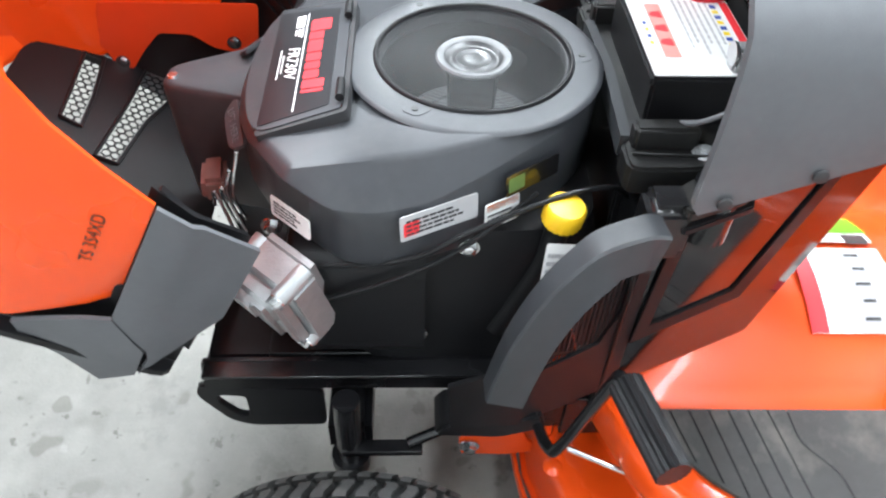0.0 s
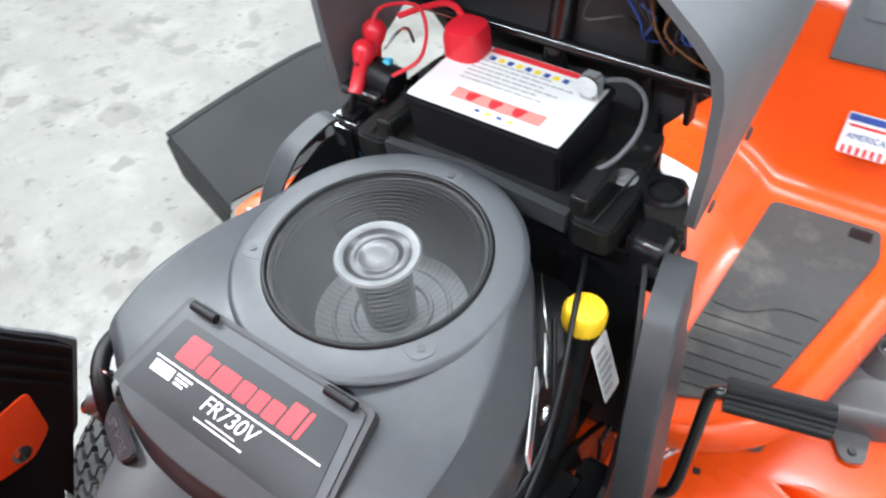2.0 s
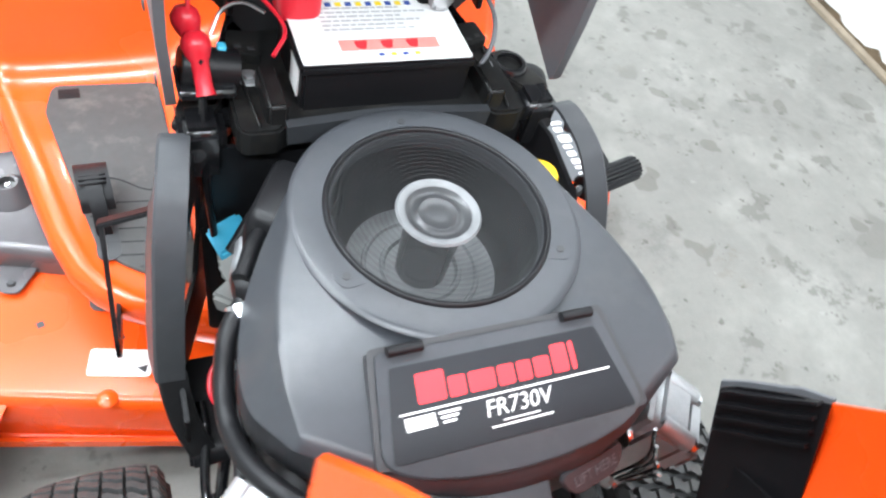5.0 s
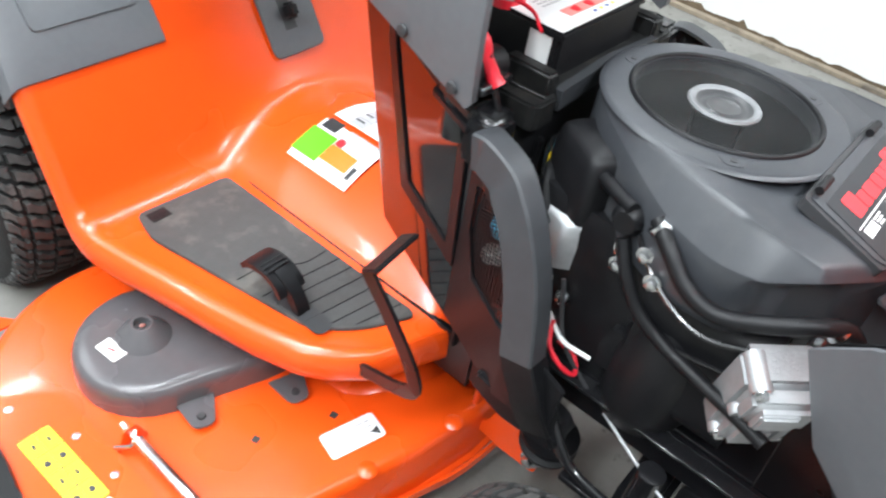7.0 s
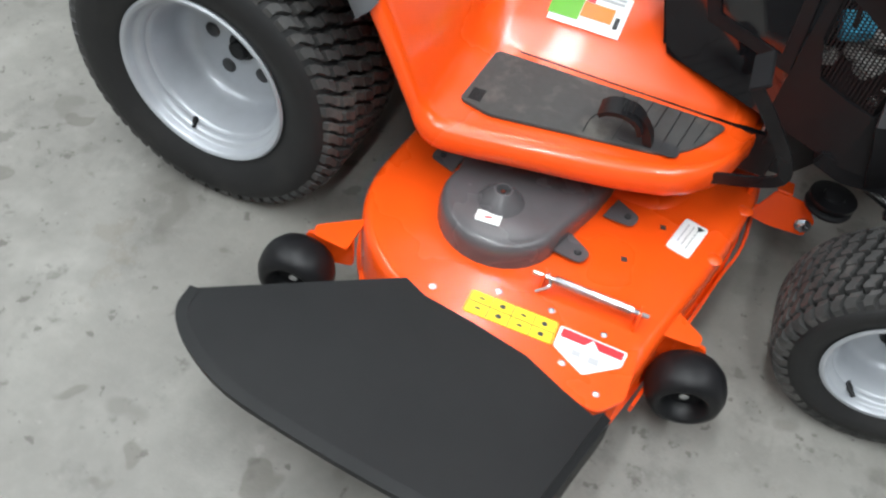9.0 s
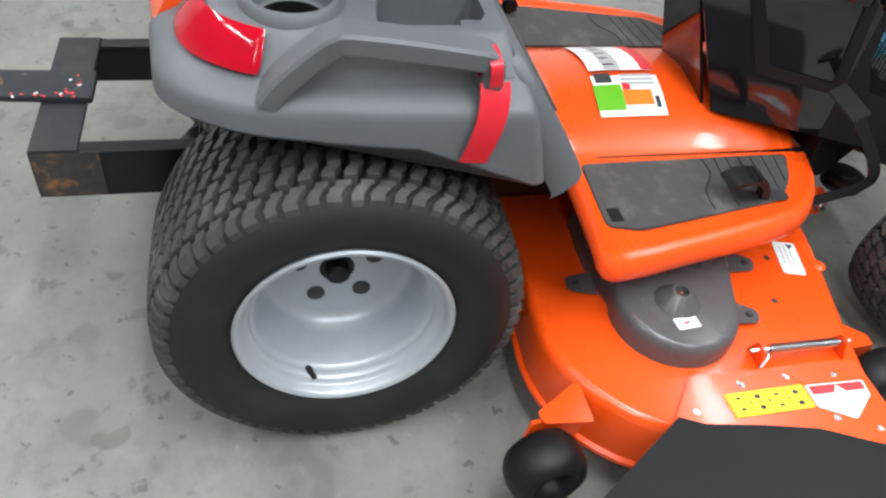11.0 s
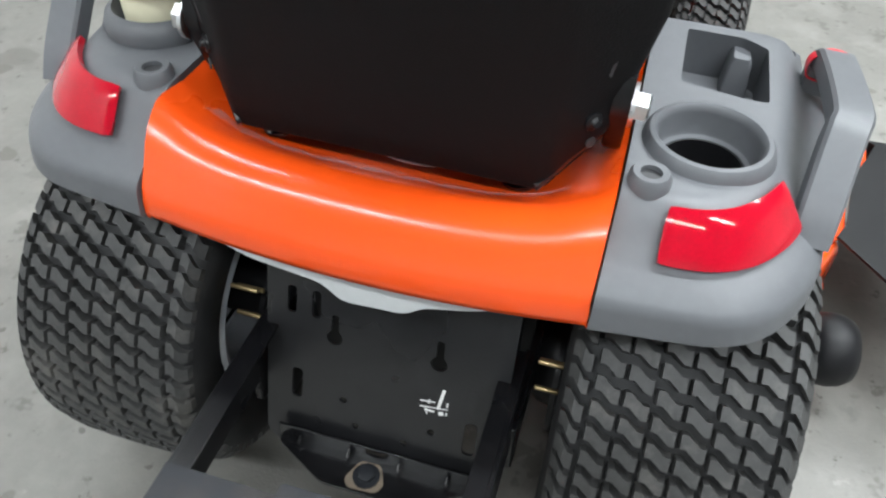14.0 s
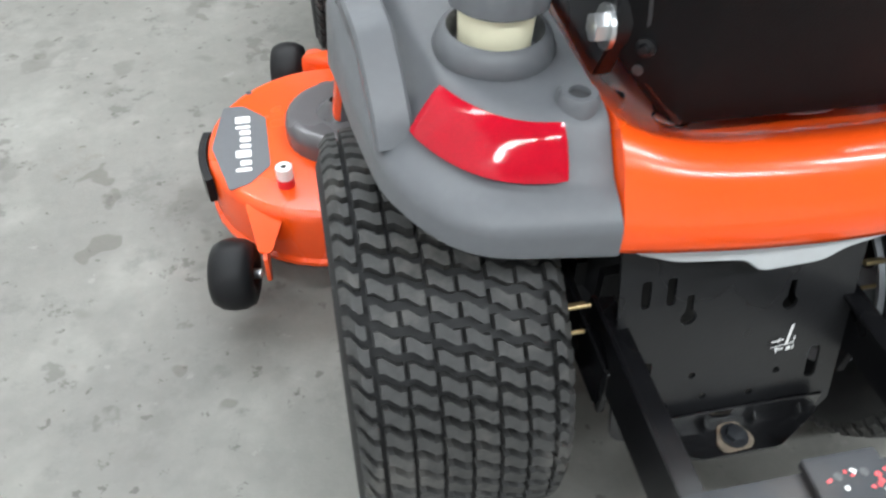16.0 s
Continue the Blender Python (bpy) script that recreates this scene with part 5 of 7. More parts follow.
for s in (1, -1):
    bm = prism(round_poly([(1.0, 0.15), (1.03, 0.182), (1.045, 0.228), (1.108, 0.222), (1.14, 0.184), (1.134, 0.142), (1.06, 0.138)], 0.006, 2), *sorted((s * 0.135, s * 0.142)), axis="x", bev=0.0012)
    box((s * 0.125, 1.06, 0.232), (0.034, 0.03, 0.006), 0.001, 1, bm=bm)
    part("hanger_arm", bm, ORANGE, deck, "orange front hanger arm")
    part("hanger_bolt", bolt((s * 0.143, 1.122, 0.172), "x" if s > 0 else "-x", 0.011, 0.014), CHROME, deck, "zinc hanger bolt")
    part("hanger_post", box((s * 0.13, 1.0, 0.23), (0.035, 0.012, 0.09), 0.003, 1), ORANGE, deck, "upright orange hanger bracket")

# ---------------------------------------------------------------- engine
SCREEN = material("smoky_plastic", (0.011, 0.0115, 0.012), 0.4, var=0.2, scale=60)
SCREEN.node_tree.nodes["Principled BSDF"].inputs["Alpha"].default_value = 0.34
HUB = material("dull_smoky_plastic", (0.04, 0.041, 0.043), 0.36, var=0.25, scale=60)
RIDGE = material("smoky_ring_plastic", (0.02, 0.021, 0.022), 0.45, var=0.2, scale=60)
RIDGE.node_tree.nodes["Principled BSDF"].inputs["Alpha"].default_value = 0.46
PILLAR = material("dark_smoky_plastic", (0.02, 0.0205, 0.022), 0.4, var=0.2, scale=60)
PILLAR.node_tree.nodes["Principled BSDF"].inputs["Alpha"].default_value = 0.7
SMOKE = material("dusty_smoky_plastic", (0.2, 0.205, 0.21), 0.5, var=0.25, scale=50)
RING = material("scuffed_grey_ring", (0.145, 0.149, 0.153), 0.42, var=0.35, scale=50)
engine = thing("engine", "grey and black twin cylinder engine with a round fan screen", "engine")
FAN = (0.004, 1.143)


def both(half):
    return half + [(-x, y) for x, y in half[-2:0:-1]]


# plateau edge, lower edge of the slanted flank (with its height) and skirt
TOP = both([(0, 1.004), (0.046, 1.013), (0.081, 1.032), (0.113, 1.06), (0.138, 1.094), (0.158, 1.147), (0.176, 1.196), (0.188, 1.25), (0.191, 1.296), (0.187, 1.34), (0.107, 1.389), (0.058, 1.406), (0, 1.412)])
MID = both([(0, 0.999), (0.049, 1.008), (0.086, 1.028), (0.12, 1.056), (0.15, 1.098), (0.178, 1.143), (0.204, 1.194), (0.217, 1.247), (0.218, 1.294), (0.19, 1.343), (0.109, 1.393), (0.059, 1.41), (0, 1.416)])
MID_Z = [0.788, 0.787, 0.785, 0.782, 0.776, 0.767, 0.755, 0.75, 0.755, 0.772, 0.76, 0.754, 0.75]
LOW = both([(0, 0.994), (0.05, 1.004), (0.089, 1.025), (0.124, 1.054), (0.153, 1.096), (0.181, 1.143), (0.206, 1.194), (0.218, 1.247), (0.215, 1.288), (0.189, 1.318), (0.146, 1.366), (0.08, 1.405), (0, 1.414)])
CORNERS = [0.02] * 8 + [0.02, 0.006, 0.012, 0.02, 0.02]
CORNERS = CORNERS + CORNERS[-2:0:-1]


def engine_ring(o, z, k=1.0, slope=0.0):
    """One level of the housing; z: a height, or one for each corner of a half."""
    if not isinstance(z, (list, tuple)):
        z = [z - slope * max(0, y - 1.27) ** 1.3 for x, y in o[:13]]
    heights = list(z) + list(z[-2:0:-1])
    pts = [(FAN[0] + x * k, 1.19 + (y - 1.19) * k, h) for (x, y), h in zip(o, heights)]
    return round_poly(pts, CORNERS, 4)


rows = [engine_ring(LOW, 0.665, 0.94), engine_ring(LOW, 0.672, 0.985), engine_ring(LOW, 0.684, 1.0), engine_ring(LOW, [z - 0.02 for z in MID_Z]), engine_ring(MID, [z - 0.002 for z in MID_Z], 1.002), engine_ring(MID, MID_Z, 0.998), engine_ring(TOP, 0.788, 1.004, 0.4), engine_ring(TOP, 0.793, 0.99, 0.4), engine_ring(TOP, 0.796, 0.96, 0.4)]
housing = part("blower_housing", loft(rows), ENGINE, engine, "dusty dark grey plastic blower housing", smooth=35)
bore = bmesh.new()
lathe([(0, 0.64), (0.111, 0.64), (0.111, 0.9), (0, 0.9)], (*FAN, 0), segs=64, bm=bore)
cut(housing, bore)
for f in housing.data.polygons:
    f.use_smooth = True
housing.data.set_sharp_from_angle(angle=radians(35))
part("housing_step", lathe([(0.15, 0.793), (0.147, 0.7962), (0.143, 0.797), (0.1185, 0.7978), (0.109, 0.7975), (0.109, 0.72)], (*FAN, 0), segs=72), ENGINE, engine, "low round step of the fan opening", smooth=40)
part("screen_lip", lathe([(0.1165, 0.7975), (0.1155, 0.8005), (0.1135, 0.8018), (0.111, 0.801), (0.1095, 0.7975), (0.109, 0.79)], (*FAN, 0), segs=72), BLACK, engine, "black rim round the fan screen", smooth=60)
# flat screen of fine rings over a dark bowl, round a pillar hub
bowl = [(0.111, 0.792), (0.1085, 0.775), (0.105, 0.745), (0.099, 0.718), (0.09, 0.705), (0.084, 0.701)]
part("screen_bowl", lathe(bowl, (*FAN, 0), segs=72), BLACK, engine, "dark bowl under the screen", smooth=50)
prof = [(0.109, 0.796)]
for k in range(11):
    r = 0.1075 - 0.0056 * k
    prof += [(r, 0.7956), (r - 0.0022, 0.7956), (r - 0.0028, 0.7946), (r - 0.0052, 0.7946)]
prof += [(0.044, 0.7945)]
screen = part("fan_screen", lathe(prof, (*FAN, 0), segs=128), SCREEN, engine, "smoky see-through fan screen with fine rings", smooth=30)
screen.data.materials.append(RIDGE)
for f in screen.data.polygons:
    if f.center.z > 0.7953:
        f.material_index = 1
part("screen_floor", lathe([(0.0845, 0.701), (0.08, 0.7), (0.066, 0.7), (0.0645, 0.703), (0.062, 0.703), (0.06, 0.7), (0.046, 0.7), (0.044, 0.704), (0.041, 0.704), (0.039, 0.6985), (0.02, 0.6985), (0.018, 0.702), (0, 0.702)], (*FAN, 0), segs=64), SMOKE, screen, "dusty grey bottom of the screen bowl", smooth=30)
part("screen_pillar", lathe([(0.028, 0.699), (0.029, 0.73), (0.031, 0.77), (0.034, 0.79), (0.035, 0.7945)], (*FAN, 0), segs=48), PILLAR, screen, "dark pillar under the hub")
part("screen_band", lathe([(0.0345, 0.7945), (0.037, 0.7965), (0.0425, 0.797), (0.0445, 0.7945), (0.041, 0.79), (0.0345, 0.787)], (*FAN, 0), segs=64), RING, screen, "worn light ring of the screen hub")
part("screen_hub", lathe([(0, 0.793), (0.009, 0.7928), (0.018, 0.792), (0.0195, 0.7928), (0.022, 0.7925), (0.0235, 0.7912), (0.03, 0.7915), (0.035, 0.7945), (0.0355, 0.787), (0, 0.787)], (*FAN, 0), segs=48), HUB, screen, "dark top of the hub", smooth=60)
part("fan_pan", lathe([(0, 0.694), (0.111, 0.694), (0.111, 0.69), (0, 0.69)], (*FAN, 0), segs=48), BLACK, engine, "dark pan under the screen")
for tab_x, tab_y in ((0.117, 1.204), (0.004, 1.017), (-0.103, 1.212)):
    d = Vector((tab_x - FAN[0], tab_y - FAN[1]))
    a = math.degrees(math.atan2(d.y, d.x))
    bm = prism(round_poly([(-0.016, -0.02), (0.012, -0.011), (0.012, 0.011), (-0.016, 0.02)], [0, 0.008, 0.008, 0], 3), 0, 0.006, bev=0.0015)
    tab = part("screw_tab", bm, ENGINE, housing, "small screw tab", m=pose(tab_x, tab_y, 0.792, 0, 0, a))
    part("tab_hole", lathe([(0, 0.7), (0.0042, 0.7), (0.0042, 0.69), (0, 0.69)], (tab_x, tab_y, 0.0988), segs=14), INK, tab, "dark screw hole")

# hinged front panel with the decal
PM = pose(0.006, 1.295, 0.797, -14, 0, 0)
PANEL = [(-0.112, -0.008), (0.112, -0.008), (0.127, 0.084), (0.1, 0.1), (0.055, 0.11), (0.0, 0.1135), (-0.055, 0.11), (-0.1, 0.1), (-0.127, 0.084)]
panel = part("front_panel", prism(round_poly(PANEL, [0.005, 0.005, 0.012, 0.03, 0.03, 0.03, 0.03, 0.03, 0.012], 3), -0.006, 0.0022, bev=0.0014), ENGINE, engine, "grey hinged front panel", m=PM)
decal = part("decal", prism(round_poly([(-0.102, 0.007), (0.102, 0.007), (0.117, 0.086), (-0.117, 0.086)], 0.004, 2), 0.0023, 0.003), DECAL, panel, "glossy black decal with red wordmark", m=PM)
x = 0.084
for w, tall in ((0.029, 0.026), (0.019, 0.018), (0.028, 0.018), (0.019, 0.018), (0.017, 0.018), (0.019, 0.018), (0.019, 0.026), (0.008, 0.026)):
    lean = tall * 0.1
    part("wordmark_block", prism(round_poly([(x, 0.042), (x - w + 0.003, 0.042), (x - w + 0.003 - lean, 0.042 - tall), (x - lean, 0.042 - tall)], 0.0022, 2), 0.003, 0.0034), INK_RED, decal, "plain red block of the wordmark", m=PM)
    x -= w
bm = box((0, 0.0475, 0.0032), (0.205, 0.0015, 0.0005))
box((0.086, 0.0565, 0.0032), (0.027, 0.011, 0.0005), bm=bm)
for k in range(3):
    box((0.059 + 0.001 * k, 0.0525 + 0.004 * k, 0.0032), (0.02 - 0.004 * k, 0.0022, 0.0005), bm=bm)
box((-0.004, 0.0705, 0.0032), (0.036, 0.0013, 0.0005), bm=bm)
box((-0.004, 0.0745, 0.0032), (0.06, 0.0015, 0.0005), bm=bm)
part("small_print", bm, WHITE, decal, "white line and print", m=PM)
lettering("model_writing", "FR730V", 0.0205, WHITE, decal, PM @ pose(-0.004, 0.0655, 0.0032, 0, 0, 180), shear=0.2)
for s in (1, -1):
    part("hinge", tube([(s * 0.085 + 0.006 - 0.016, 1.291, 0.806), (s * 0.085 + 0.006 + 0.016, 1.291, 0.806)], 0.0048, 10, 1, False), BLACK, panel, "black hinge pin")
part("panel_gap", prism(round_poly([(-0.1165, -0.013), (0.1165, -0.013), (0.1315, 0.087), (0.1, 0.09), (-0.1, 0.09), (-0.1315, 0.087)], [0.006, 0.006, 0.006, 0, 0, 0.006], 3), -0.012, 0.0008), INK, engine, "dark gap round the front panel", m=PM)
# wedge-shaped nose duct under the panel's front edge
def nose_ring(k, z, dz):
    o = round_poly([(-0.03, 1.36), (0.112, 1.36), (0.098, 1.42), (0.056, 1.498), (0.044, 1.513), (0.014, 1.513), (0.004, 1.5), (-0.012, 1.43)], [0, 0, 0.03, 0.012, 0.012, 0.012, 0.012, 0.02], 5)
    return [(0.036 + (x - 0.036) * k, 1.36 + (y - 1.36) * k, z + dz * (y - 1.36)) for x, y in o]
rows = [nose_ring(0.93, 0.57, 0.0), nose_ring(0.97, 0.65, 0.0), nose_ring(1.0, 0.735, 0.02), nose_ring(0.995, 0.742, 0.02), nose_ring(0.97, 0.747, 0.02), nose_ring(0.93, 0.749, 0.02)]
part("intake_nose", loft(rows), ENGINE, engine, "dark grey wedge-shaped intake duct at the front", smooth=40)
part("nose_screw", lathe([(0, 0.004), (0.006, 0.003), (0.007, 0), (0, 0)], segs=12), CHROME, engine, m=pose(0.024, 1.5, 0.7515, -4, 0, 0))
for lx, ly, lz, rot in ((0.1, 1.401, 0.752, (-30, 10, -20)), (-0.06, 1.404, 0.747, (-34, -6, 14))):
    lm = pose(lx, ly, lz, *rot)
    lift = part("lift_tab", prism(round_poly([(-0.045, 0), (0.045, 0), (0.03, 0.024), (-0.03, 0.024)], 0.014, 4), 0, 0.005, bev=0.0015), TRIM, panel, "grey lift tab with writing", m=lm)
    lettering("lift_writing", "LIFT HERE", 0.0125, GREY, lift, lm @ pose(0, 0.016, 0.0056, 0, 0, 180))

# lower engine: crankcase, cylinders, shrouds
part("crankcase", loft([[(x * k, 1.16 + (y - 1.16) * k, z) for x, y in round_poly([(-0.18, 1.0), (0.18, 1.0), (0.19, 1.27), (0.13, 1.345), (-0.13, 1.345), (-0.19, 1.27)], 0.06, 5)] for z, k in ((0.37, 0.8), (0.385, 0.9), (0.43, 0.96), (0.66, 1.0), (0.69, 0.96))]), BLACK, engine, "black crankcase and shroud", smooth=50)
for s in (1, -1):
    part("cylinder_shroud", loft([[(s * (0.13 + a * 0.075), y, zc + b * 0.09) for a, b in round_poly([(-1, -1), (1, -1), (1, 1), (-1, 1)], 0.4, 4)] for y, zc in ((1.2, 0.585), (1.3, 0.585), (1.345, 0.585))]), BLACK, engine, "black finned cylinder shroud", smooth=50)
    # valve cover in bare aluminium
    hm = pose(s * 0.2, 1.352, 0.622, -18, s * 6, s * -50)
    bm = box((0, 0, 0), (0.088, 0.055, 0.14), 0.012, 3)
    box((0.004, 0.03, 0.036), (0.07, 0.03, 0.056), 0.009, 3, bm=bm)
    box((0.01, 0.028, -0.034), (0.052, 0.026, 0.056), 0.009, 3, bm=bm)
    box((-0.024, 0.026, -0.004), (0.02, 0.02, 0.11), 0.005, 2, bm=bm)
    box((0.012, 0.046, 0.036), (0.04, 0.008, 0.034), 0.003, 2, bm=bm)
    cover = part("valve_cover", bm, CAST, engine, "bare cast aluminium valve cover", m=hm)
    for dx, dz in ((0.031, 0.062), (-0.031, 0.062), (0.031, -0.062), (-0.031, -0.062), (0.031, 0)):
        part("bolt_boss", lathe([(0.011, -0.02), (0.011, 0.02), (0.009, 0.024), (0, 0.024)], (dx, 0.004, dz), "y", 14), CAST, cover, m=hm)
    for dx, dz in ((0.031, 0.062), (-0.031, 0.062), (0.031, -0.062), (-0.031, -0.062)):
        b = bolt((0, 0, 0), "z", 0.0065, 0.009)
        b.transform(hm @ pose(dx, 0.026, dz, -90, 0, 0))
        part("cover_bolt", b, CHROME, cover, "zinc flange bolt")
    part("skirt_bolt", bolt((s * 0.192, 1.153, 0.681), "x" if s > 0 else "-x", 0.008, 0.01), CHROME, engine, "zinc bolt")
    part("skirt_bolt", bolt((s * 0.192, 1.207, 0.53), "x" if s > 0 else "-x", 0.008, 0.01), CHROME, engine, "zinc bolt")
    part("skirt_bolt", bolt((s * 0.15, 1.372, 0.672), "x" if s > 0 else "-x", 0.008, 0.01), CHROME, engine, "zinc bolt")
# labels on the left flank
for c, w, h, rz, mt, seed in (((-0.1995, 1.187, 0.7325), 0.09, 0.032, -64, LABEL_GREY, 3), ((-0.1735, 1.344, 0.7075), 0.062, 0.027, -133, WHITE, 4)):
    lab = part("flank_label", plaque(w, h, pose(*c, 86, 0, rz)), mt, engine, "printed identification label")
    part("label_print", bars(w * 0.85, h * 0.7, 4, pose(*c, 86, 0, rz), seed, 0.6), INK, lab)
    if mt is LABEL_GREY:
        part("label_print", plaque(w * 0.2, h * 0.55, pose(*c, 86, 0, rz) @ pose(-w * 0.36, -0.002, 0.0012), 0.0006, 0.002), INK_RED, lab, "red square")
OM = pose(-0.173, 1.119, 0.716, 86, 0, -60)
lab = part("warning_label", plaque(0.044, 0.034, OM), WHITE, engine, "white and orange warning label")
part("label_print", plaque(0.041, 0.009, OM @ pose(0, 0.011, 0.001), 0.0005, 0.001), INK_ORANGE, lab)
part("label_print", bars(0.038, 0.018, 3, OM @ pose(0, -0.005, 0), 8), INK, lab)
DM = pose(-0.1535, 1.088, 0.7505, 84, 0, -55)
lab = part("dark_label", plaque(0.074, 0.026, DM), GLOSS, engine, "dark green and black label")
part("label_print", plaque(0.022, 0.018, DM @ pose(-0.022, 0, 0.001), 0.0006, 0.002), INK_OLIVE, lab)

# dipstick, filler and tag
dip = part("oil_filler", tube([(-0.175, 1.11, 0.52), (-0.178, 1.07, 0.63), (-0.18, 1.055, 0.70)], 0.014, 14), BLACK, engine, "black oil filler tube")
bm = loft([[(r * (1 + (0.05 if k % 2 and r > 0.021 else 0)) * math.cos(2 * math.pi * k / 40), r * (1 + (0.05 if k % 2 and r > 0.021 else 0)) * math.sin(2 * math.pi * k / 40), z) for k in range(40)] for z, r in ((0, 0.016), (0.002, 0.0215), (0.022, 0.022), (0.026, 0.02), (0.027, 0.008))])
part("oil_cap", bm, YELLOW, dip, "ribbed yellow oil cap", m=pose(-0.178, 1.054, 0.705, 6, -4, 0))
tag = part("paper_tag", plaque(0.034, 0.078, pose(-0.208, 1.056, 0.652, 72, 6, -88), thick=0.0008), WHITE, engine, "white paper tag on the filler")
part("label_print", bars(0.028, 0.06, 6, pose(-0.209, 1.056, 0.652, 72, 6, -88), 11, 0.6, 0.0003, 0.001), LABEL_GREY, tag)
# hoses, cables and fittings
part("fuel_hose", tube([(0.203, 1.18, 0.746), (0.222, 1.206, 0.736), (0.232, 1.24, 0.712), (0.234, 1.28, 0.704), (0.226, 1.325, 0.722), (0.205, 1.362, 0.734), (0.175, 1.39, 0.722), (0.14, 1.415, 0.66)], 0.0095, 12), BLACK, engine, "thick black rubber hose")
part("fuel_hose", tube([(0.2, 1.15, 0.7), (0.21, 1.17, 0.67), (0.214, 1.2, 0.635), (0.216, 1.24, 0.614), (0.224, 1.29, 0.606), (0.236, 1.34, 0.604), (0.245, 1.38, 0.6)], 0.008, 10), BLACK, engine, "black rubber hose")
part("fuel_hose", tube([(0.06, 1.02, 0.70), (0.1, 1.06, 0.71), (0.165, 1.09, 0.735), (0.2, 1.15, 0.74)], 0.0085, 10), BLACK, engine, "black rubber hose")
part("pulse_line", tube([(0.195, 1.19, 0.60), (0.215, 1.25, 0.615), (0.215, 1.33, 0.63)], 0.0025, 6), GLOSS, engine, "thin black line")
part("throttle_cable", tube([(-0.2, 1.378, 0.663), (-0.2, 1.3, 0.66), (-0.212, 1.216, 0.683), (-0.205, 1.154, 0.716), (-0.172, 1.06, 0.735), (-0.15, 1.0, 0.73), (-0.13, 0.97, 0.7)], 0.0032, 8), BLACK, engine, "black control cable")
part("throttle_cable", tube([(-0.205, 1.386, 0.617), (-0.21, 1.325, 0.613), (-0.215, 1.24, 0.65), (-0.205, 1.164, 0.69), (-0.16, 1.08, 0.73)], 0.003, 8), BLACK, engine, "black control cable")
pump = part("fuel_pump", lathe([(0, 0.03), (0.022, 0.03), (0.03, 0.022), (0.032, 0.01), (0.024, 0.006), (0.024, -0.01), (0.03, -0.014), (0.028, -0.03), (0, -0.03)], segs=24), BLACK, engine, "round black fuel pump", m=pose(0.182, 1.146, 0.722, 0, 90, 0) @ Matrix.Diagonal((0.62, 0.62, 0.8, 1)))
for p, r in (((0.208, 1.186, 0.743), 0.012), ((0.19, 1.376, 0.728), 0.012), ((0.17, 1.14, 0.665), 0.011), ((0.13, 1.088, 0.716), 0.011)):
    part("hose_clamp", lathe([(r - 0.002, -0.006), (r, -0.006), (r, 0.006), (r - 0.002, 0.006)], segs=20, close=True), CHROME, engine, "zinc hose clamp", m=pose(*p, 60, 20, 0))
for p in ((0.157, 1.142, 0.742), (0.205, 1.182, 0.7), (0.215, 1.203, 0.681), (0.2, 1.155, 0.665), (0.185, 1.1, 0.56), (0.18, 1.09, 0.50)):
    part("engine_bolt", bolt(p, "x", 0.007, 0.01), CHROME, engine, "zinc bolt")
part("air_box", loft([[(a * 0.043 * k, b * 0.05 * k, z) for a, b in round_poly([(-1, -1), (1, -1), (1, 1), (-1, 1)], 0.35, 4)] for z, k in ((0.64, 1.06), (0.7, 1.04), (0.735, 1.0), (0.75, 0.93), (0.757, 0.8))]), BLACK, engine, "black plastic cover at the rear of the engine", smooth=50, m=pose(0.125, 1.067, 0, 0, 0, -32))
part("shroud_rim", tube([(0.2, 1.165, 0.715), (0.207, 1.19, 0.69), (0.222, 1.235, 0.67), (0.226, 1.28, 0.664), (0.218, 1.335, 0.68)], 0.0035, 8), GLOSS, engine, "rolled rim of the cylinder shroud")
part("cylinder_shroud", loft([[(0.15 + (0.062 + 0.012 * math.sin(a * 3.1416)) * k * max(-0.4, math.cos(q)), 1.235 + 0.062 * k * math.sin(q) + 0.01 * a, 0.43 + 0.2 * a) for q in [2 * math.pi * n / 28 for n in range(28)]] for a, k in ((0.0, 0.7), (0.06, 0.9), (0.25, 1.0), (0.6, 1.02), (0.85, 0.98), (1.0, 0.8))]), BLACK, engine, "bulging black cylinder shroud", smooth=60)
part("shroud_ear", prism(round_poly([(1.17, 0.5), (1.2, 0.505), (1.2, 0.57), (1.178, 0.575), (1.168, 0.54)], 0.006, 2), 0.18, 0.196, "x", 0.002), BLACK, engine, "black bracket beside the cylinder")
part("link_rod", tube([(0.2, 1.21, 0.44), (0.23, 1.3, 0.42), (0.25, 1.4, 0.4)], 0.0022, 8, 1, False), CAST, engine, "thin bright linkage rod")
bm = loft([[(0.165 + a * w, 1.075 + b * 0.034, z) for a, b in round_poly([(-1, -0.7), (0.6, -1), (1, 0.1), (0.2, 1), (-1, 0.8)], 0.2, 3)] for z, w in ((0.6, 0.03), (0.635, 0.034), (0.664, 0.03), (0.67, 0.022))])
manifold = part("intake_flange", bm, CAST, engine, "bare aluminium flange of the intake", smooth=45)
part("flange_bolt", bolt((0.172, 1.083, 0.67), "z", 0.006, 0.006), CHROME, manifold, "zinc bolt")
part("lifting_eye", ring_prism(round_poly([(0.985, 0.63), (1.008, 0.63), (1.014, 0.69), (1.006, 0.712), (0.988, 0.712), (0.98, 0.69)], 0.008, 3), round_poly([(0.992, 0.668), (1.002, 0.668), (1.004, 0.69), (1.0, 0.7), (0.994, 0.7), (0.99, 0.69)], 0.003, 3), 0.1, 0.104, "x", 0.0006), CHROME, engine, "zinc lifting eye")
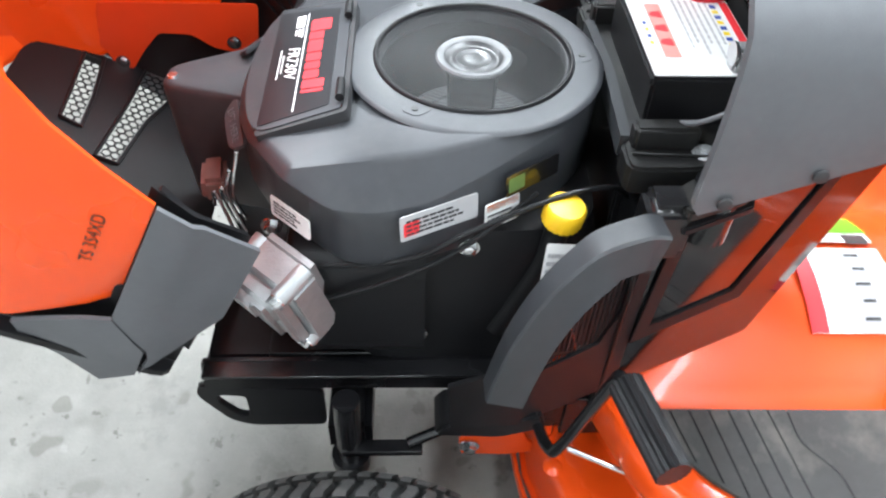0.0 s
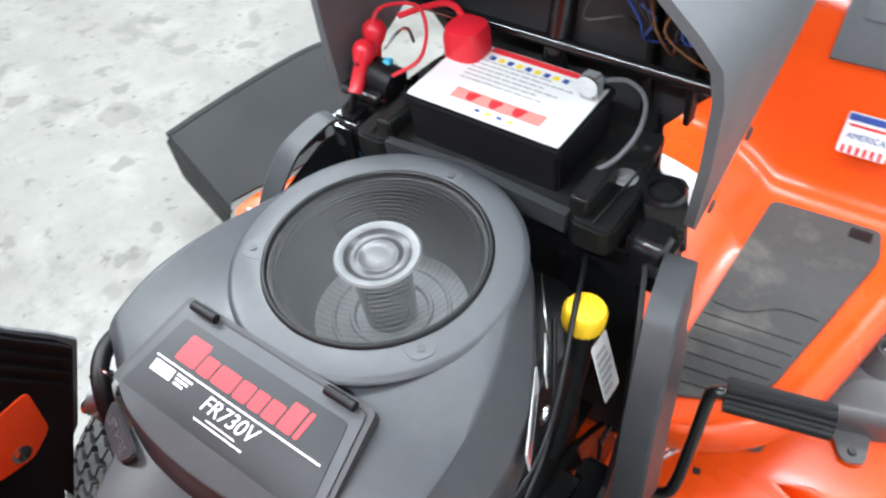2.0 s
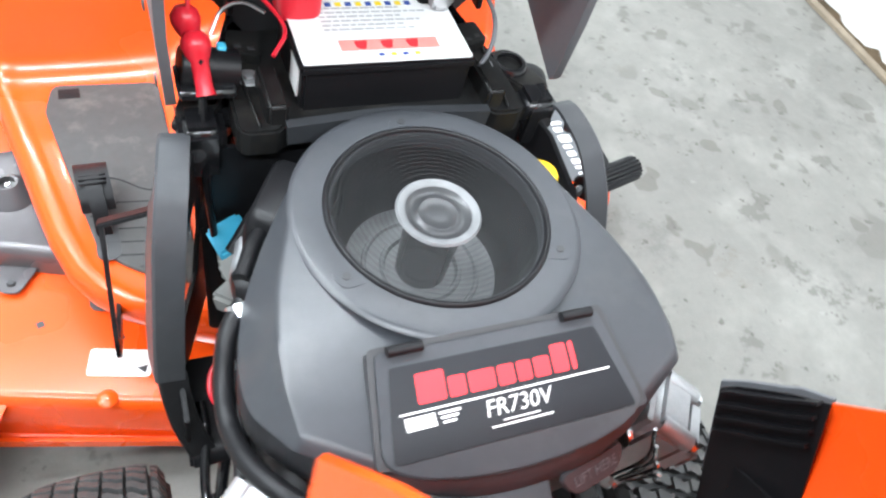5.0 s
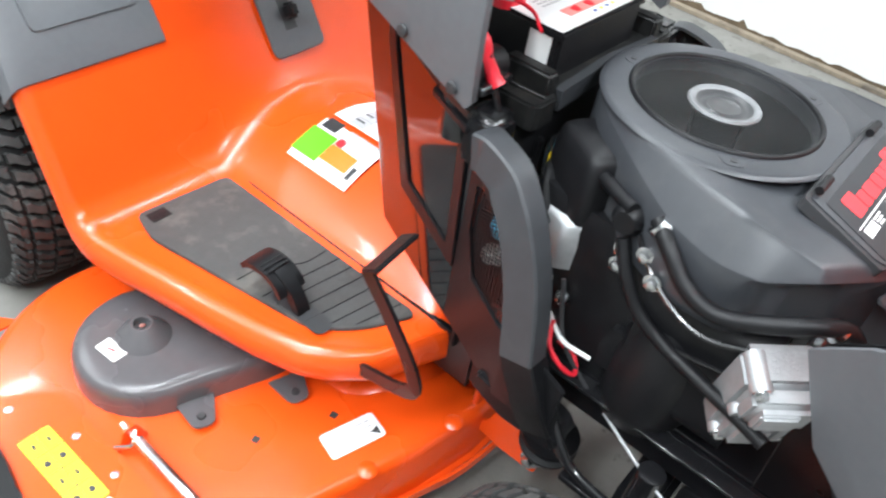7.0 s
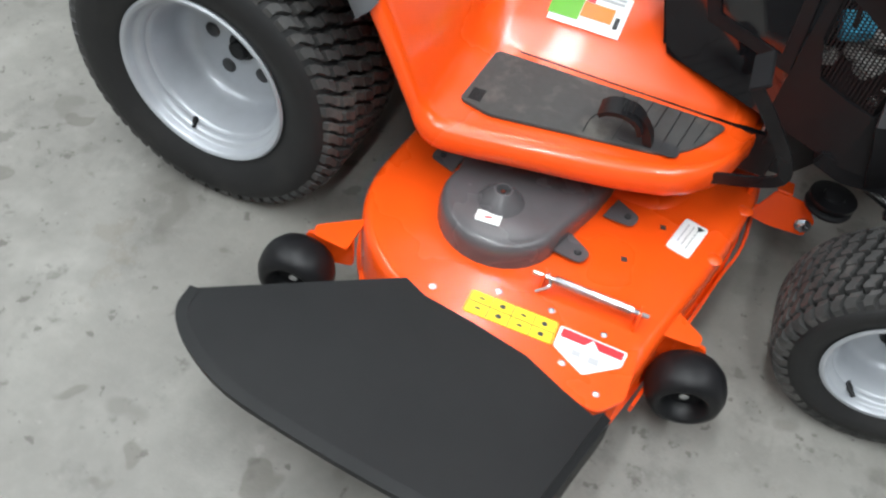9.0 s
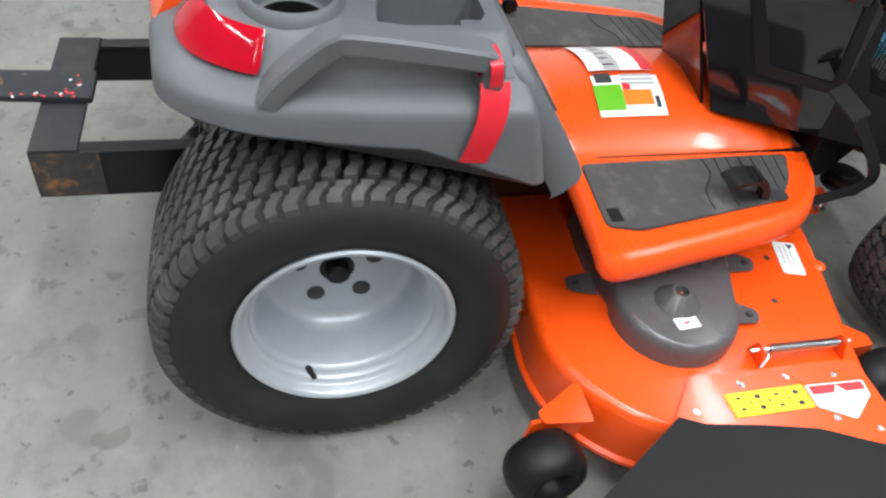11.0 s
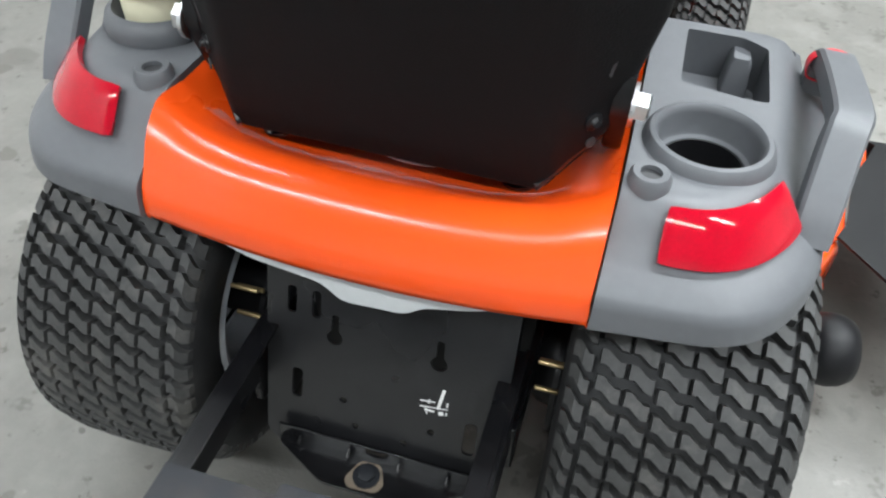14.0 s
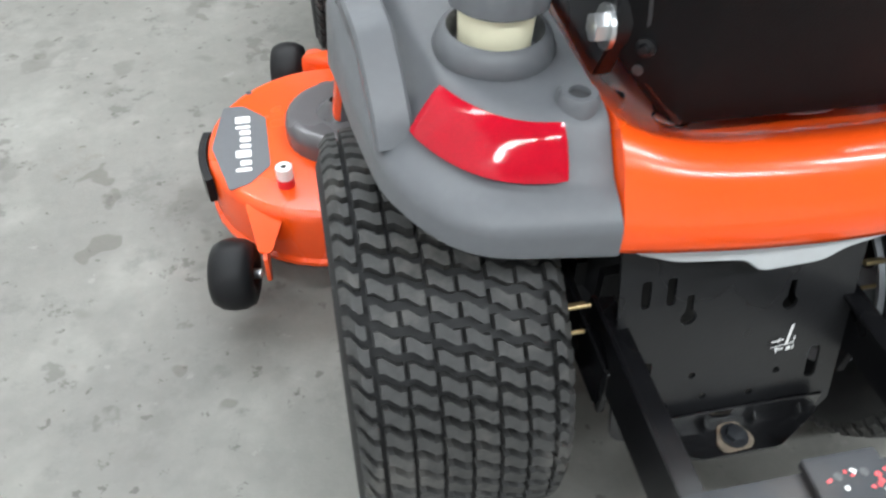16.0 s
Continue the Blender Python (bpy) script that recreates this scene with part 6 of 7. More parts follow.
# linkage wires beside the left cylinder head
for k in range(4):
    part("governor_wire", tube([(-0.13 - 0.006 * k, 1.4 + 0.01 * k, 0.76 - 0.02 * k), (-0.14, 1.41 + 0.006 * k, 0.71), (-0.125 - 0.01 * k, 1.405, 0.66 - 0.012 * k)], 0.0022, 6), CHROME, engine, "thin zinc linkage wire")
part("pink_solenoid", box((-0.05, 1.455, 0.655), (0.06, 0.03, 0.03), 0.006, 2, (0, 8, 10)), material("faded_copper", (0.2, 0.1, 0.085), 0.6), engine, "faded copper coloured solenoid")

# wiring between engine and dash on the right side
loom = thing("wiring_loom", "wiring loom with white, blue and red connectors", "wiring")
part("plug", box((0.18, 1.006, 0.614), (0.045, 0.05, 0.03), 0.004, 2, (10, 20, 15)), BLUE, loom, "bright blue connector")
for p, r, sz in (((0.18, 0.988, 0.55), (30, 10, 0), (0.028, 0.035, 0.026)), ((0.18, 1.048, 0.605), (0, 30, 20), (0.03, 0.05, 0.028)), ((0.185, 1.055, 0.56), (20, 0, 40), (0.034, 0.05, 0.03)), ((0.175, 1.03, 0.575), (0, 0, 30), (0.03, 0.045, 0.03))):
    part("plug", box(p, sz, 0.006, 2, r), PLUG, loom, "white plastic connector")
part("wire", tube([(0.2, 1.105, 0.53), (0.225, 1.12, 0.515), (0.23, 1.145, 0.50), (0.215, 1.16, 0.485), (0.195, 1.145, 0.49), (0.2, 1.12, 0.505)], 0.0032, 8), RED, loom, "red wire loop")
part("wire", tube([(0.19, 1.09, 0.53), (0.215, 1.13, 0.525), (0.21, 1.17, 0.52)], 0.003, 8), WHITE, loom, "white wire")
part("wire", tube([(0.1, 1.0, 0.70), (0.15, 1.02, 0.69), (0.19, 1.05, 0.65)], 0.008, 8), BLACK, loom, "taped black cable bundle")
part("wire_tape", tube([(0.125, 1.008, 0.697), (0.135, 1.013, 0.695)], 0.009, 10, 1, False), INK_YELLOW, loom, "yellow tape band")
part("wire", tube([(0.2, 1.1, 0.6), (0.21, 1.13, 0.52), (0.2, 1.19, 0.45)], 0.003, 6), INK, loom)

# ---------------------------------------------------------------- side grille panels beside the engine
def side_panel(s):
    x0 = s * (0.264 if s > 0 else 0.252)
    def lean(ob):
        """The rear half of the panel runs inwards to the dash base."""
        for v in ob.data.vertices:
            if v.co.y < 1.08:
                v.co.x -= s * 0.41 * (1.08 - v.co.y)
        return ob

    outline = [(0.6, 0.84), (0.625, 0.74), (0.745, 0.43), (0.96, 0.42), (1.165, 0.405), (1.172, 0.5), (1.12, 0.525), (1.09, 0.63), (1.06, 0.688), (1.0, 0.735), (0.9, 0.765)]
    hole = [(0.962, 0.665), (0.965, 0.6), (0.99, 0.535), (1.04, 0.525), (1.085, 0.52), (1.09, 0.535), (1.082, 0.57), (1.062, 0.615), (1.04, 0.64), (1.0, 0.66), (0.975, 0.668)]
    lo, hi = sorted((x0 - s * 0.006, x0))
    bm = ring_prism(outline, hole, lo, hi, "x", 0.0015)
    bmesh.ops.bisect_plane(bm, geom=bm.verts[:] + bm.edges[:] + bm.faces[:], plane_co=(0, 1.08, 0), plane_no=(0, 1, 0))
    bmesh.ops.bisect_plane(bm, geom=bm.verts[:] + bm.edges[:] + bm.faces[:], plane_co=(0, 0.945, 0), plane_no=(0, 1, 0))
    ob = lean(part("side_panel", bm, MIRROR_BLACK, tractor, "glossy black side panel with a mesh window", smooth=30))
    ob.data.materials.append(BLACK)
    for f in ob.data.polygons:
        if f.center.y > 0.9 or f.center.z < 0.45:
            f.material_index = 1
    # mesh of small holes
    bm = bmesh.new()
    R = 0.0062
    for i in range(40):
        for j in range(40):
            cy, cz = 0.95 + i * R * 1.02, 0.51 + j * R * 0.9 + (R * 0.45 if i % 2 else 0)
            if not inside(cy, cz, hole):
                continue
            o = [bm.verts.new((x0 - s * 0.004, cy + R * 0.66 * math.cos(math.pi / 3 * k), cz + R * 0.56 * math.sin(math.pi / 3 * k))) for k in range(6)]
            n = [bm.verts.new((x0 - s * 0.004, cy + R * 0.4 * math.cos(math.pi / 3 * k), cz + R * 0.36 * math.sin(math.pi / 3 * k))) for k in range(6)]
            for k in range(6):
                bm.faces.new((o[k], o[(k + 1) % 6], n[(k + 1) % 6], n[k]))
    mesh = lean(part("mesh_window", bm, BLACK, ob, "black honeycomb mesh", smooth=0))
    mesh["kind"] = "stuff"
    # raised frame inside the glossy field
    bm = ring_prism([(0.7, 0.77), (0.71, 0.72), (0.79, 0.53), (0.945, 0.515), (0.93, 0.7), (0.88, 0.75)], [(0.725, 0.75), (0.732, 0.725), (0.808, 0.552), (0.922, 0.54), (0.91, 0.69), (0.868, 0.73)], *sorted((x0, x0 + s * 0.004)), axis="x", bev=0.001)
    lean(part("panel_rib", bm, BLACK, ob, "raised frame on the glossy panel"))
    part("lower_guard", prism(round_poly([(1.05, 0.43), (1.175, 0.41), (1.188, 0.385), (1.1, 0.378), (1.04, 0.4)], 0.008, 2), *sorted((x0 - s * 0.06, x0 - s * 0.001)), axis="x", bev=0.004), BLACK, ob, "black lower guard")
    # trim strip over the front edge, flaring outwards towards its foot
    pr = [(-0.033, 0.0005), (-0.003, 0.0005), (0.0, -0.002), (0.003, -0.043), (0.0, -0.044), (-0.004, -0.006), (-0.033, -0.004)]
    path = [(0.25, 0.962, 0.756), (0.254, 0.985, 0.76), (0.262, 1.028, 0.749), (0.268, 1.053, 0.728), (0.275, 1.08, 0.692), (0.281, 1.104, 0.64), (0.286, 1.12, 0.585), (0.289, 1.131, 0.53)]
    path = [(s * (x + (0.005 if s < 0 else 0.0)), y, z) for x, y, z in path]
    part("panel_trim", sweep([(s * a, b) for a, b in pr], path), TRIM, ob, "broad grey trim strip", smooth=28)
    if s > 0:
        skirt = [(0.286, 1.127, 0.538), (0.284, 1.143, 0.5), (0.276, 1.16, 0.45), (0.262, 1.176, 0.405)]
        part("trim_skirt", sweep([(a, b) for a, b in pr], [(x, y, z) for x, y, z in skirt]), BLACK, ob, "black foot below the trim strip", smooth=28)
    return ob


def inside(a, b, poly):
    """Whether a flat point lies in an outline."""
    hit = False
    for (x1, y1), (x2, y2) in zip(poly, poly[1:] + poly[:1]):
        if (y1 > b) != (y2 > b) and a < (x2 - x1) * (b - y1) / (y2 - y1) + x1:
            hit = not hit
    return hit


for s in (1, -1):
    side_panel(s)

# ---------------------------------------------------------------- dash shell behind the battery
ARCH = [(-0.238, None), (-0.243, 0.86), (-0.243, 0.93), (-0.236, 0.965), (-0.215, 0.988), (-0.16, 1.018), (-0.1, 1.042), (0, 1.05), (0.1, 1.042), (0.16, 1.018), (0.215, 0.988), (0.236, 0.965), (0.243, 0.93), (0.243, 0.86), (0.238, None)]
grid = []
for y in (0.945, 0.938, 0.9, 0.85, 0.8, 0.77, 0.72, 0.65):
    low = 0.768 + (0.945 - y) * 0.42 + (0.012 if y == 0.945 else 0)
    grid.append([(x, y - 0.02 * (abs(x) < 0.2), z if z and z > low + 0.02 else low + (0.02 if z else 0)) for x, z in ARCH])
shell = part("dash_shell", sheet(grid, 0.011), GREY, tractor, "grey plastic dash shell arching over the battery", smooth=50)
part("dash_slot", box((-0.04, 0.925, 1.047), (0.07, 0.03, 0.012), 0.003, 2), BLACK, shell, "dark slot in the dash top")
for s in (1, -1):
    for y0, z0 in ((0.918, 0.79), (0.838, 0.825)):
        part("dash_screw", lathe([(0, 0.003), (0.007, 0.002), (0.008, 0), (0, 0)], segs=14), INK, shell, "dark screw", m=pose(s * 0.2425, y0, z0, 0, s * 90, 0))
    part("post", box((s * 0.205, 0.955, 0.73), (0.05, 0.05, 0.075), 0.01, 3), GLOSS, tractor, "glossy black steel support post")
    part("post_cap", prism(round_poly([(s * 0.16, 0.875), (s * 0.2, 0.865), (s * 0.232, 0.945), (s * 0.19, 0.945), (s * 0.16, 0.9)], 0.012, 3), 0.752, 0.766, bev=0.004), DUSTY, tractor, "dusty black bracket beside the tray")
    part("post_cup", lathe([(0.0165, 0.772), (0.022, 0.772), (0.025, 0.767), (0.026, 0.70), (0.0165, 0.70)], (s * 0.187, 0.9, 0), segs=28, close=True), GLOSS, tractor, "glossy black round socket")
    part("socket_bottom", lathe([(0, 0.735), (0.0165, 0.735), (0.0165, 0.73), (0, 0.73)], (s * 0.187, 0.9, 0), segs=20), INK, tractor)
    part("post_bolt", bolt((s * 0.214, 0.98, 0.735), "y", 0.007, 0.006), INK, tractor, "dark bolt")
part("dash_back", prism([(-0.105, 0.39), (0.105, 0.39), (0.07, 0.74), (0.07, 0.95), (-0.07, 0.95), (-0.07, 0.74)], lambda a, b: 0.745 - (b - 0.395) * 0.335, lambda a, b: 0.752 - (b - 0.395) * 0.335, "y", 0.003), MIRROR_BLACK, tractor, "glossy black rear of the dash base")
part("firewall", prism([(-0.12, 0.74), (0.12, 0.74), (0.2, 0.84), (0.19, 1.0), (-0.19, 1.0), (-0.2, 0.84)], 0.79, 0.80, "y", 0.003), INK, tractor, "dark inner wall behind the battery")
part("steering_column", tube([(-0.02, 0.75, 1.0), (-0.01, 0.80, 0.9), (0.0, 0.83, 0.74)], 0.016, 14, 1, False), GLOSS, tractor, "black steering column")
for k, x0 in enumerate((-0.17, -0.12, 0.15)):
    part("wall_rib", box((x0, 0.808, 0.88), (0.008, 0.02, 0.18), 0.002, 1), BLACK, tractor, "dark upright rib")
rnd = random.Random(9)
for k in range(12):
    x0 = -0.08 - 0.009 * k
    pts = [(x0 + rnd.uniform(-0.01, 0.01), 0.82, 1.02), (x0 + rnd.uniform(-0.02, 0.02), 0.86, 0.985 + rnd.uniform(-0.02, 0.02)), (x0 + rnd.uniform(-0.04, 0.02), 0.868, 0.945 + rnd.uniform(-0.02, 0.02)), (x0 - rnd.uniform(0.0, 0.05), 0.85, 0.91 + rnd.uniform(-0.02, 0.02)), (x0 - 0.03, 0.815, 0.89)]
    pts = [(max(-0.215, x), y, z) for x, y, z in pts]
    part("dash_wire", tube(pts, 0.0016, 6), (INK, INK_BLUE, INK, INK, RUST, INK_BLUE)[k % 6], tractor, "thin dash wire")
for s in (1, -1):
    part("inner_side", prism(round_poly([(s * 0.14, 0.845), (s * 0.2, 0.86), (s * 0.236, 0.945), (s * 0.13, 0.945)], 0.006, 2), 0.738, 0.748, bev=0.002), BLACK, tractor, "black plate beside the tray")
part("cross_rail", tube([(-0.2, 0.82, 0.85), (0.2, 0.82, 0.85)], 0.008, 10, 1, False), GLOSS, tractor, "glossy black cross rail behind the battery")

# ---------------------------------------------------------------- battery tray and battery
bm = prism(round_poly([(-0.12, 0.82), (0.12, 0.82), (0.16, 0.84), (0.172, 0.93), (0.172, 0.992), (0.13, 0.992), (0.12, 0.984), (-0.12, 0.984), (-0.13, 0.992), (-0.172, 0.992), (-0.172, 0.93), (-0.16, 0.84)], [0.01, 0.01, 0.012, 0.02, 0.014, 0.004, 0.003, 0.003, 0.004, 0.014, 0.02, 0.012], 3), 0.738, 0.774, bev=0.005)
tray = part("battery_tray", bm, DUSTY, tractor, "dusty black plastic battery tray")
for s in (1, -1):
    part("tray_bar", box((s * 0.129, 0.948, 0.782), (0.023, 0.07, 0.036), 0.004, 3), DUSTY, tray, "raised bar beside the battery")
    bm = prism(round_poly([(s * 0.12, 0.842), (s * 0.158, 0.836), (s * 0.162, 0.872), (s * 0.128, 0.886)], 0.005, 3), 0.772, 0.787, bev=0.003)
    ear = part("tray_ear", bm, DUSTY, tray, "moulded block at the rear of the tray")
    for dx, dy in ((0.136, 0.872), (0.15, 0.866)):
        part("tray_hole", box((s * dx, dy, 0.7872), (0.007, 0.006, 0.001), 0.0, 1), INK, ear, "small square hole")
    part("tray_rib", box((s * 0.152, 0.93, 0.775), (0.003, 0.11, 0.006), 0.001, 1, (0, 0, s * 4)), DUSTY, tray, "thin moulded rib")
    part("tray_washer", lathe([(0, 0.776), (0.0125, 0.776), (0.014, 0.774), (0, 0.774)], (s * 0.145, 0.906, 0), segs=24), CAST, tray, "large dull washer")
    part("tray_bolt", bolt((s * 0.145, 0.906, 0.776), "z", 0.007, 0.005), CAST, tray, "dull bolt")
part("tray_front", sweep([(-0.006, -0.014), (0.006, -0.014), (0.006, 0.012), (0.003, 0.014), (-0.003, 0.014), (-0.006, 0.012)], [(-0.12, 0.986, 0.764), (-0.05, 0.985, 0.768), (0.0, 0.984, 0.77), (0.05, 0.985, 0.768), (0.12, 0.986, 0.764)], right=(0, 1, 0)), TRIM, tray, "rounded front lip of the tray")
part("bay_wall", prism(round_poly([(-0.205, 0.36), (0.205, 0.36), (0.212, 0.62), (0.19, 0.735), (-0.19, 0.735), (-0.212, 0.62)], 0.01, 2), 0.964, 0.97, "y", 0.002), BLACK, tractor, "black rear wall of the engine bay")
for s in (1, -1):
    part("wall_brace", box((s * 0.11, 0.974, 0.55), (0.012, 0.012, 0.3), 0.003, 2), BLACK, tractor, "upright black brace")

battery = thing("battery", "black lead battery with a white and red label", "battery")
BX, BY = 0.003, 0.904
bm = box((BX, BY, 0.783), (0.196, 0.118, 0.09), 0.004, 2)
box((BX, BY, 0.8285), (0.202, 0.124, 0.012), 0.003, 2, bm=bm)
case = part("case", bm, BLACK, battery, "black plastic battery case")
lab = part("top_label", prism(round_poly([(-0.094, 0.85), (-0.094, 0.962), (0.101, 0.962), (0.101, 0.85), (0.06, 0.842), (-0.055, 0.842), (-0.062, 0.865), (-0.085, 0.865)], 0.004, 2), 0.8347, 0.836), WHITE, battery, "white battery label with red print")
PALE_RED = material("pale_red_print", (0.75, 0.25, 0.22), 0.45)
part("label_print", prism([(0.055, 0.925), (-0.06, 0.925), (-0.06, 0.943), (0.055, 0.943)], 0.836, 0.8364), PALE_RED, lab)
for x0 in (0.03, 0.0, -0.03):
    part("label_mark", prism(round_poly([(x0 - 0.008, 0.927), (x0 + 0.008, 0.928), (x0 + 0.006, 0.94), (x0 - 0.003, 0.942)], 0.002, 1), 0.8364, 0.8368), INK_RED, lab)
part("label_band", prism([(0.06, 0.843), (-0.055, 0.843), (-0.055, 0.852), (0.06, 0.852)], 0.836, 0.8364), INK_RED, lab)
for k in range(4):
    part("label_mark", box((0.012 - 0.014 * k, 0.951, 0.8362), (0.006, 0.004, 0.0004)), (INK_BLUE, INK_YELLOW)[k % 2], lab)
bm = bars(0.13, 0.045, 6, pose(0.0, 0.888, 0.8345, 0, 0, 180), 21, 0.7, 0.0004, 0.0016, 0.35, (9, 14))
part("label_print", bm, LABEL_GREY, lab)
for k in range(9):
    part("label_mark", box((0.05 - 0.012 * k, 0.862, 0.8362), (0.007, 0.007, 0.0004)), (INK_YELLOW if k % 2 else INK_BLUE), lab)
side = part("side_sticker", plaque(0.032, 0.045, pose(0.1015, 0.935, 0.805, 90, 0, 90)), WHITE, battery, "small white sticker on the battery end")
# positive terminal under its red cover, negative terminal with cable
part("positive_cover", loft([[(0.085 + a * r, 0.862 + b * r, z) for a, b in round_poly([(-1, -1), (1, -1), (1, 1), (-1, 1)], 0.8, 4)] for z, r in ((0.832, 0.025), (0.86, 0.025), (0.87, 0.022), (0.873, 0.015))]), RED, battery, "red plastic terminal cover", smooth=50)
neg = part("negative_post", box((-0.082, 0.872, 0.85), (0.022, 0.02, 0.03), 0.004, 2), CAST, battery, "grey lead terminal")
part("terminal_bolt", bolt((-0.082, 0.883, 0.855), "y", 0.0085, 0.012), CHROME, neg, "zinc terminal bolt")
part("negative_cable", tube([(-0.085, 0.865, 0.852), (-0.115, 0.855, 0.856), (-0.142, 0.868, 0.85), (-0.15, 0.895, 0.832), (-0.14, 0.92, 0.81), (-0.122, 0.935, 0.796)], 0.0028, 8), GREY, battery, "grey ground cable")
part("positive_cable", tube([(0.085, 0.855, 0.865), (0.12, 0.84, 0.875), (0.15, 0.85, 0.87), (0.18, 0.87, 0.86)], 0.004, 8), RED, battery, "red battery cable")

# starter solenoid with red boots
sol = thing("starter_solenoid", "starter solenoid with two red rubber boots", "solenoid")
bm = lathe([(0, 0.03), (0.02, 0.03), (0.022, 0.027), (0.022, -0.03), (0, -0.03)], segs=24)
part("can", bm, BLACK, sol, "black round can", m=pose(0.19, 0.915, 0.8, 0, 80, 0))
part("base", box((0.195, 0.925, 0.79), (0.06, 0.05, 0.012), 0.003, 1), GLOSS, sol, "black mounting base")
for p, q in (((0.2, 0.93, 0.815), (40, 6, 0)), ((0.204, 0.897, 0.823), (25, 10, 0))):
    bm = lathe([(0.0, 0.036), (0.008, 0.035), (0.0145, 0.028), (0.0155, 0.02), (0.0125, 0.01), (0.0095, 0.004), (0.009, -0.022), (0.0105, -0.03), (0, -0.03)], segs=22)
    part("boot", bm, RED, sol, "red rubber boot", m=pose(*p, *q))
part("boot_wire", tube([(0.205, 0.9, 0.84), (0.2, 0.88, 0.87), (0.16, 0.86, 0.875), (0.13, 0.88, 0.862), (0.112, 0.92, 0.85), (0.13, 0.95, 0.84)], 0.0024, 6), RED, sol, "red wire")
part("boot_wire", tube([(0.185, 0.9, 0.83), (0.17, 0.885, 0.85), (0.15, 0.89, 0.862), (0.13, 0.905, 0.86)], 0.0022, 6), CHROME, sol, "braided grey wire")
part("blue_plug", box((0.175, 0.907, 0.814), (0.01, 0.012, 0.018), 0.002, 1), BLUE, sol, "small blue connector")
part("starter_cable", tube([(0.2, 0.93, 0.825), (0.202, 0.958, 0.77), (0.205, 0.985, 0.69), (0.2, 1.0, 0.62)], 0.0045, 8), STEEL_BLACK, sol, "dark red starter cable")

# ---------------------------------------------------------------- front frame, axle and linkage
for s in (1, -1):
    bm = prism(round_poly([(0.98, 0.30), (0.98, 0.40), (1.06, 0.465), (1.485, 0.465), (1.49, 0.405), (1.1, 0.40), (1.03, 0.30)], 0.008, 2), *sorted((s * 0.179, s * 0.187)), axis="x", bev=0.001)
    rail = part("front_rail", bm, STEEL_BLACK, tractor, "black front frame rail")
    part("rail_flange", box((s * 0.197, 1.29, 0.462), (0.028, 0.38, 0.005), 0.001, 1), GLOSS, rail, "narrow flange of the rail")
    outer = round_poly([(1.335, 0.31), (1.335, 0.395), (1.5, 0.41), (1.505, 0.385), (1.47, 0.325), (1.44, 0.31)], 0.012, 3)
    inner = round_poly([(1.44, 0.335), (1.44, 0.38), (1.447, 0.384), (1.478, 0.386), (1.478, 0.37), (1.455, 0.337)], 0.006, 3)
    part("belt_guard", ring_prism(outer, inner, *sorted((s * 0.176, s * 0.186)), axis="x", bev=0.002), BLACK, tractor, "black plastic belt guard with a cut-out")
    part("king_pin", tube([(s * 0.224, 1.3, 0.43), (s * 0.228, 1.3, 0.19)], 0.018, 16, 1, False), GLOSS, tractor, "black front wheel king pin")
    part("stub_axle", tube([(s * 0.225, 1.3, 0.2), (s * 0.4, 1.3, 0.2)], 0.012, 12, 1, False), STEEL_BLACK, tractor, "black stub axle")
    part("king_collar", lathe([(0.017, -0.012), (0.027, -0.012), (0.027, 0.012), (0.017, 0.012)], (s * 0.226, 1.3, 0.29), segs=20, close=True), STEEL_BLACK, tractor, "steel collar")
    part("steer_arm", box((s * 0.235, 1.255, 0.33), (0.022, 0.11, 0.01), 0.002, 1), STEEL_BLACK, tractor, "steering arm")
    part("tie_rod", tube([(s * 0.235, 1.22, 0.34), (s * 0.2, 1.13, 0.36), (s * 0.1, 1.02, 0.36)], 0.008, 10), GLOSS, tractor, "black tie rod")
part("drag_link", tube([(0.24, 1.12, 0.44), (0.24, 1.155, 0.428), (0.247, 1.19, 0.39), (0.25, 1.22, 0.367), (0.25, 1.297, 0.352)], 0.0065, 10), GLOSS, tractor, "black bent steering link")
part("link_bolt", bolt((0.252, 1.145, 0.452), "x", 0.006, 0.008), CHROME, tractor, "zinc bolt at the panel's lower corner")
part("idler_pulley", lathe([(0, 0.02), (0.02, 0.02), (0.022, 0.015), (0.045, 0.014), (0.046, 0.008), (0.036, 0.003), (0.036, -0.003), (0.046, -0.008), (0.045, -0.014), (0, -0.014)], (0.145, 1.14, 0.25), segs=32), BLACK, tractor, "black belt pulley")
part("front_frame", box((0, 1.38, 0.435), (0.356, 0.2, 0.05), 0.006, 2), STEEL_BLACK, tractor, "black front frame plate")
part("axle_beam", box((0, 1.3, 0.32), (0.44, 0.06, 0.07), 0.01, 2), STEEL_BLACK, tractor, "black front axle beam")
part("engine_deck", box((0, 1.2, 0.46), (0.35, 0.4, 0.01), 0.002, 1), STEEL_BLACK, tractor, "black engine plate")

# ---------------------------------------------------------------- hood tilted forward
hood = new("hood")
hood.parent = tractor
hood["label"] = "orange hood tilted forward with grey lower trim"
T = radians(62)
HM = Matrix(((1, 0, 0, 0), (0, -math.cos(T), math.sin(T), 1.508), (0, math.sin(T), math.cos(T), 0.686), (0, 0, 0, 1)))   # x, rearward, upward of the closed hood


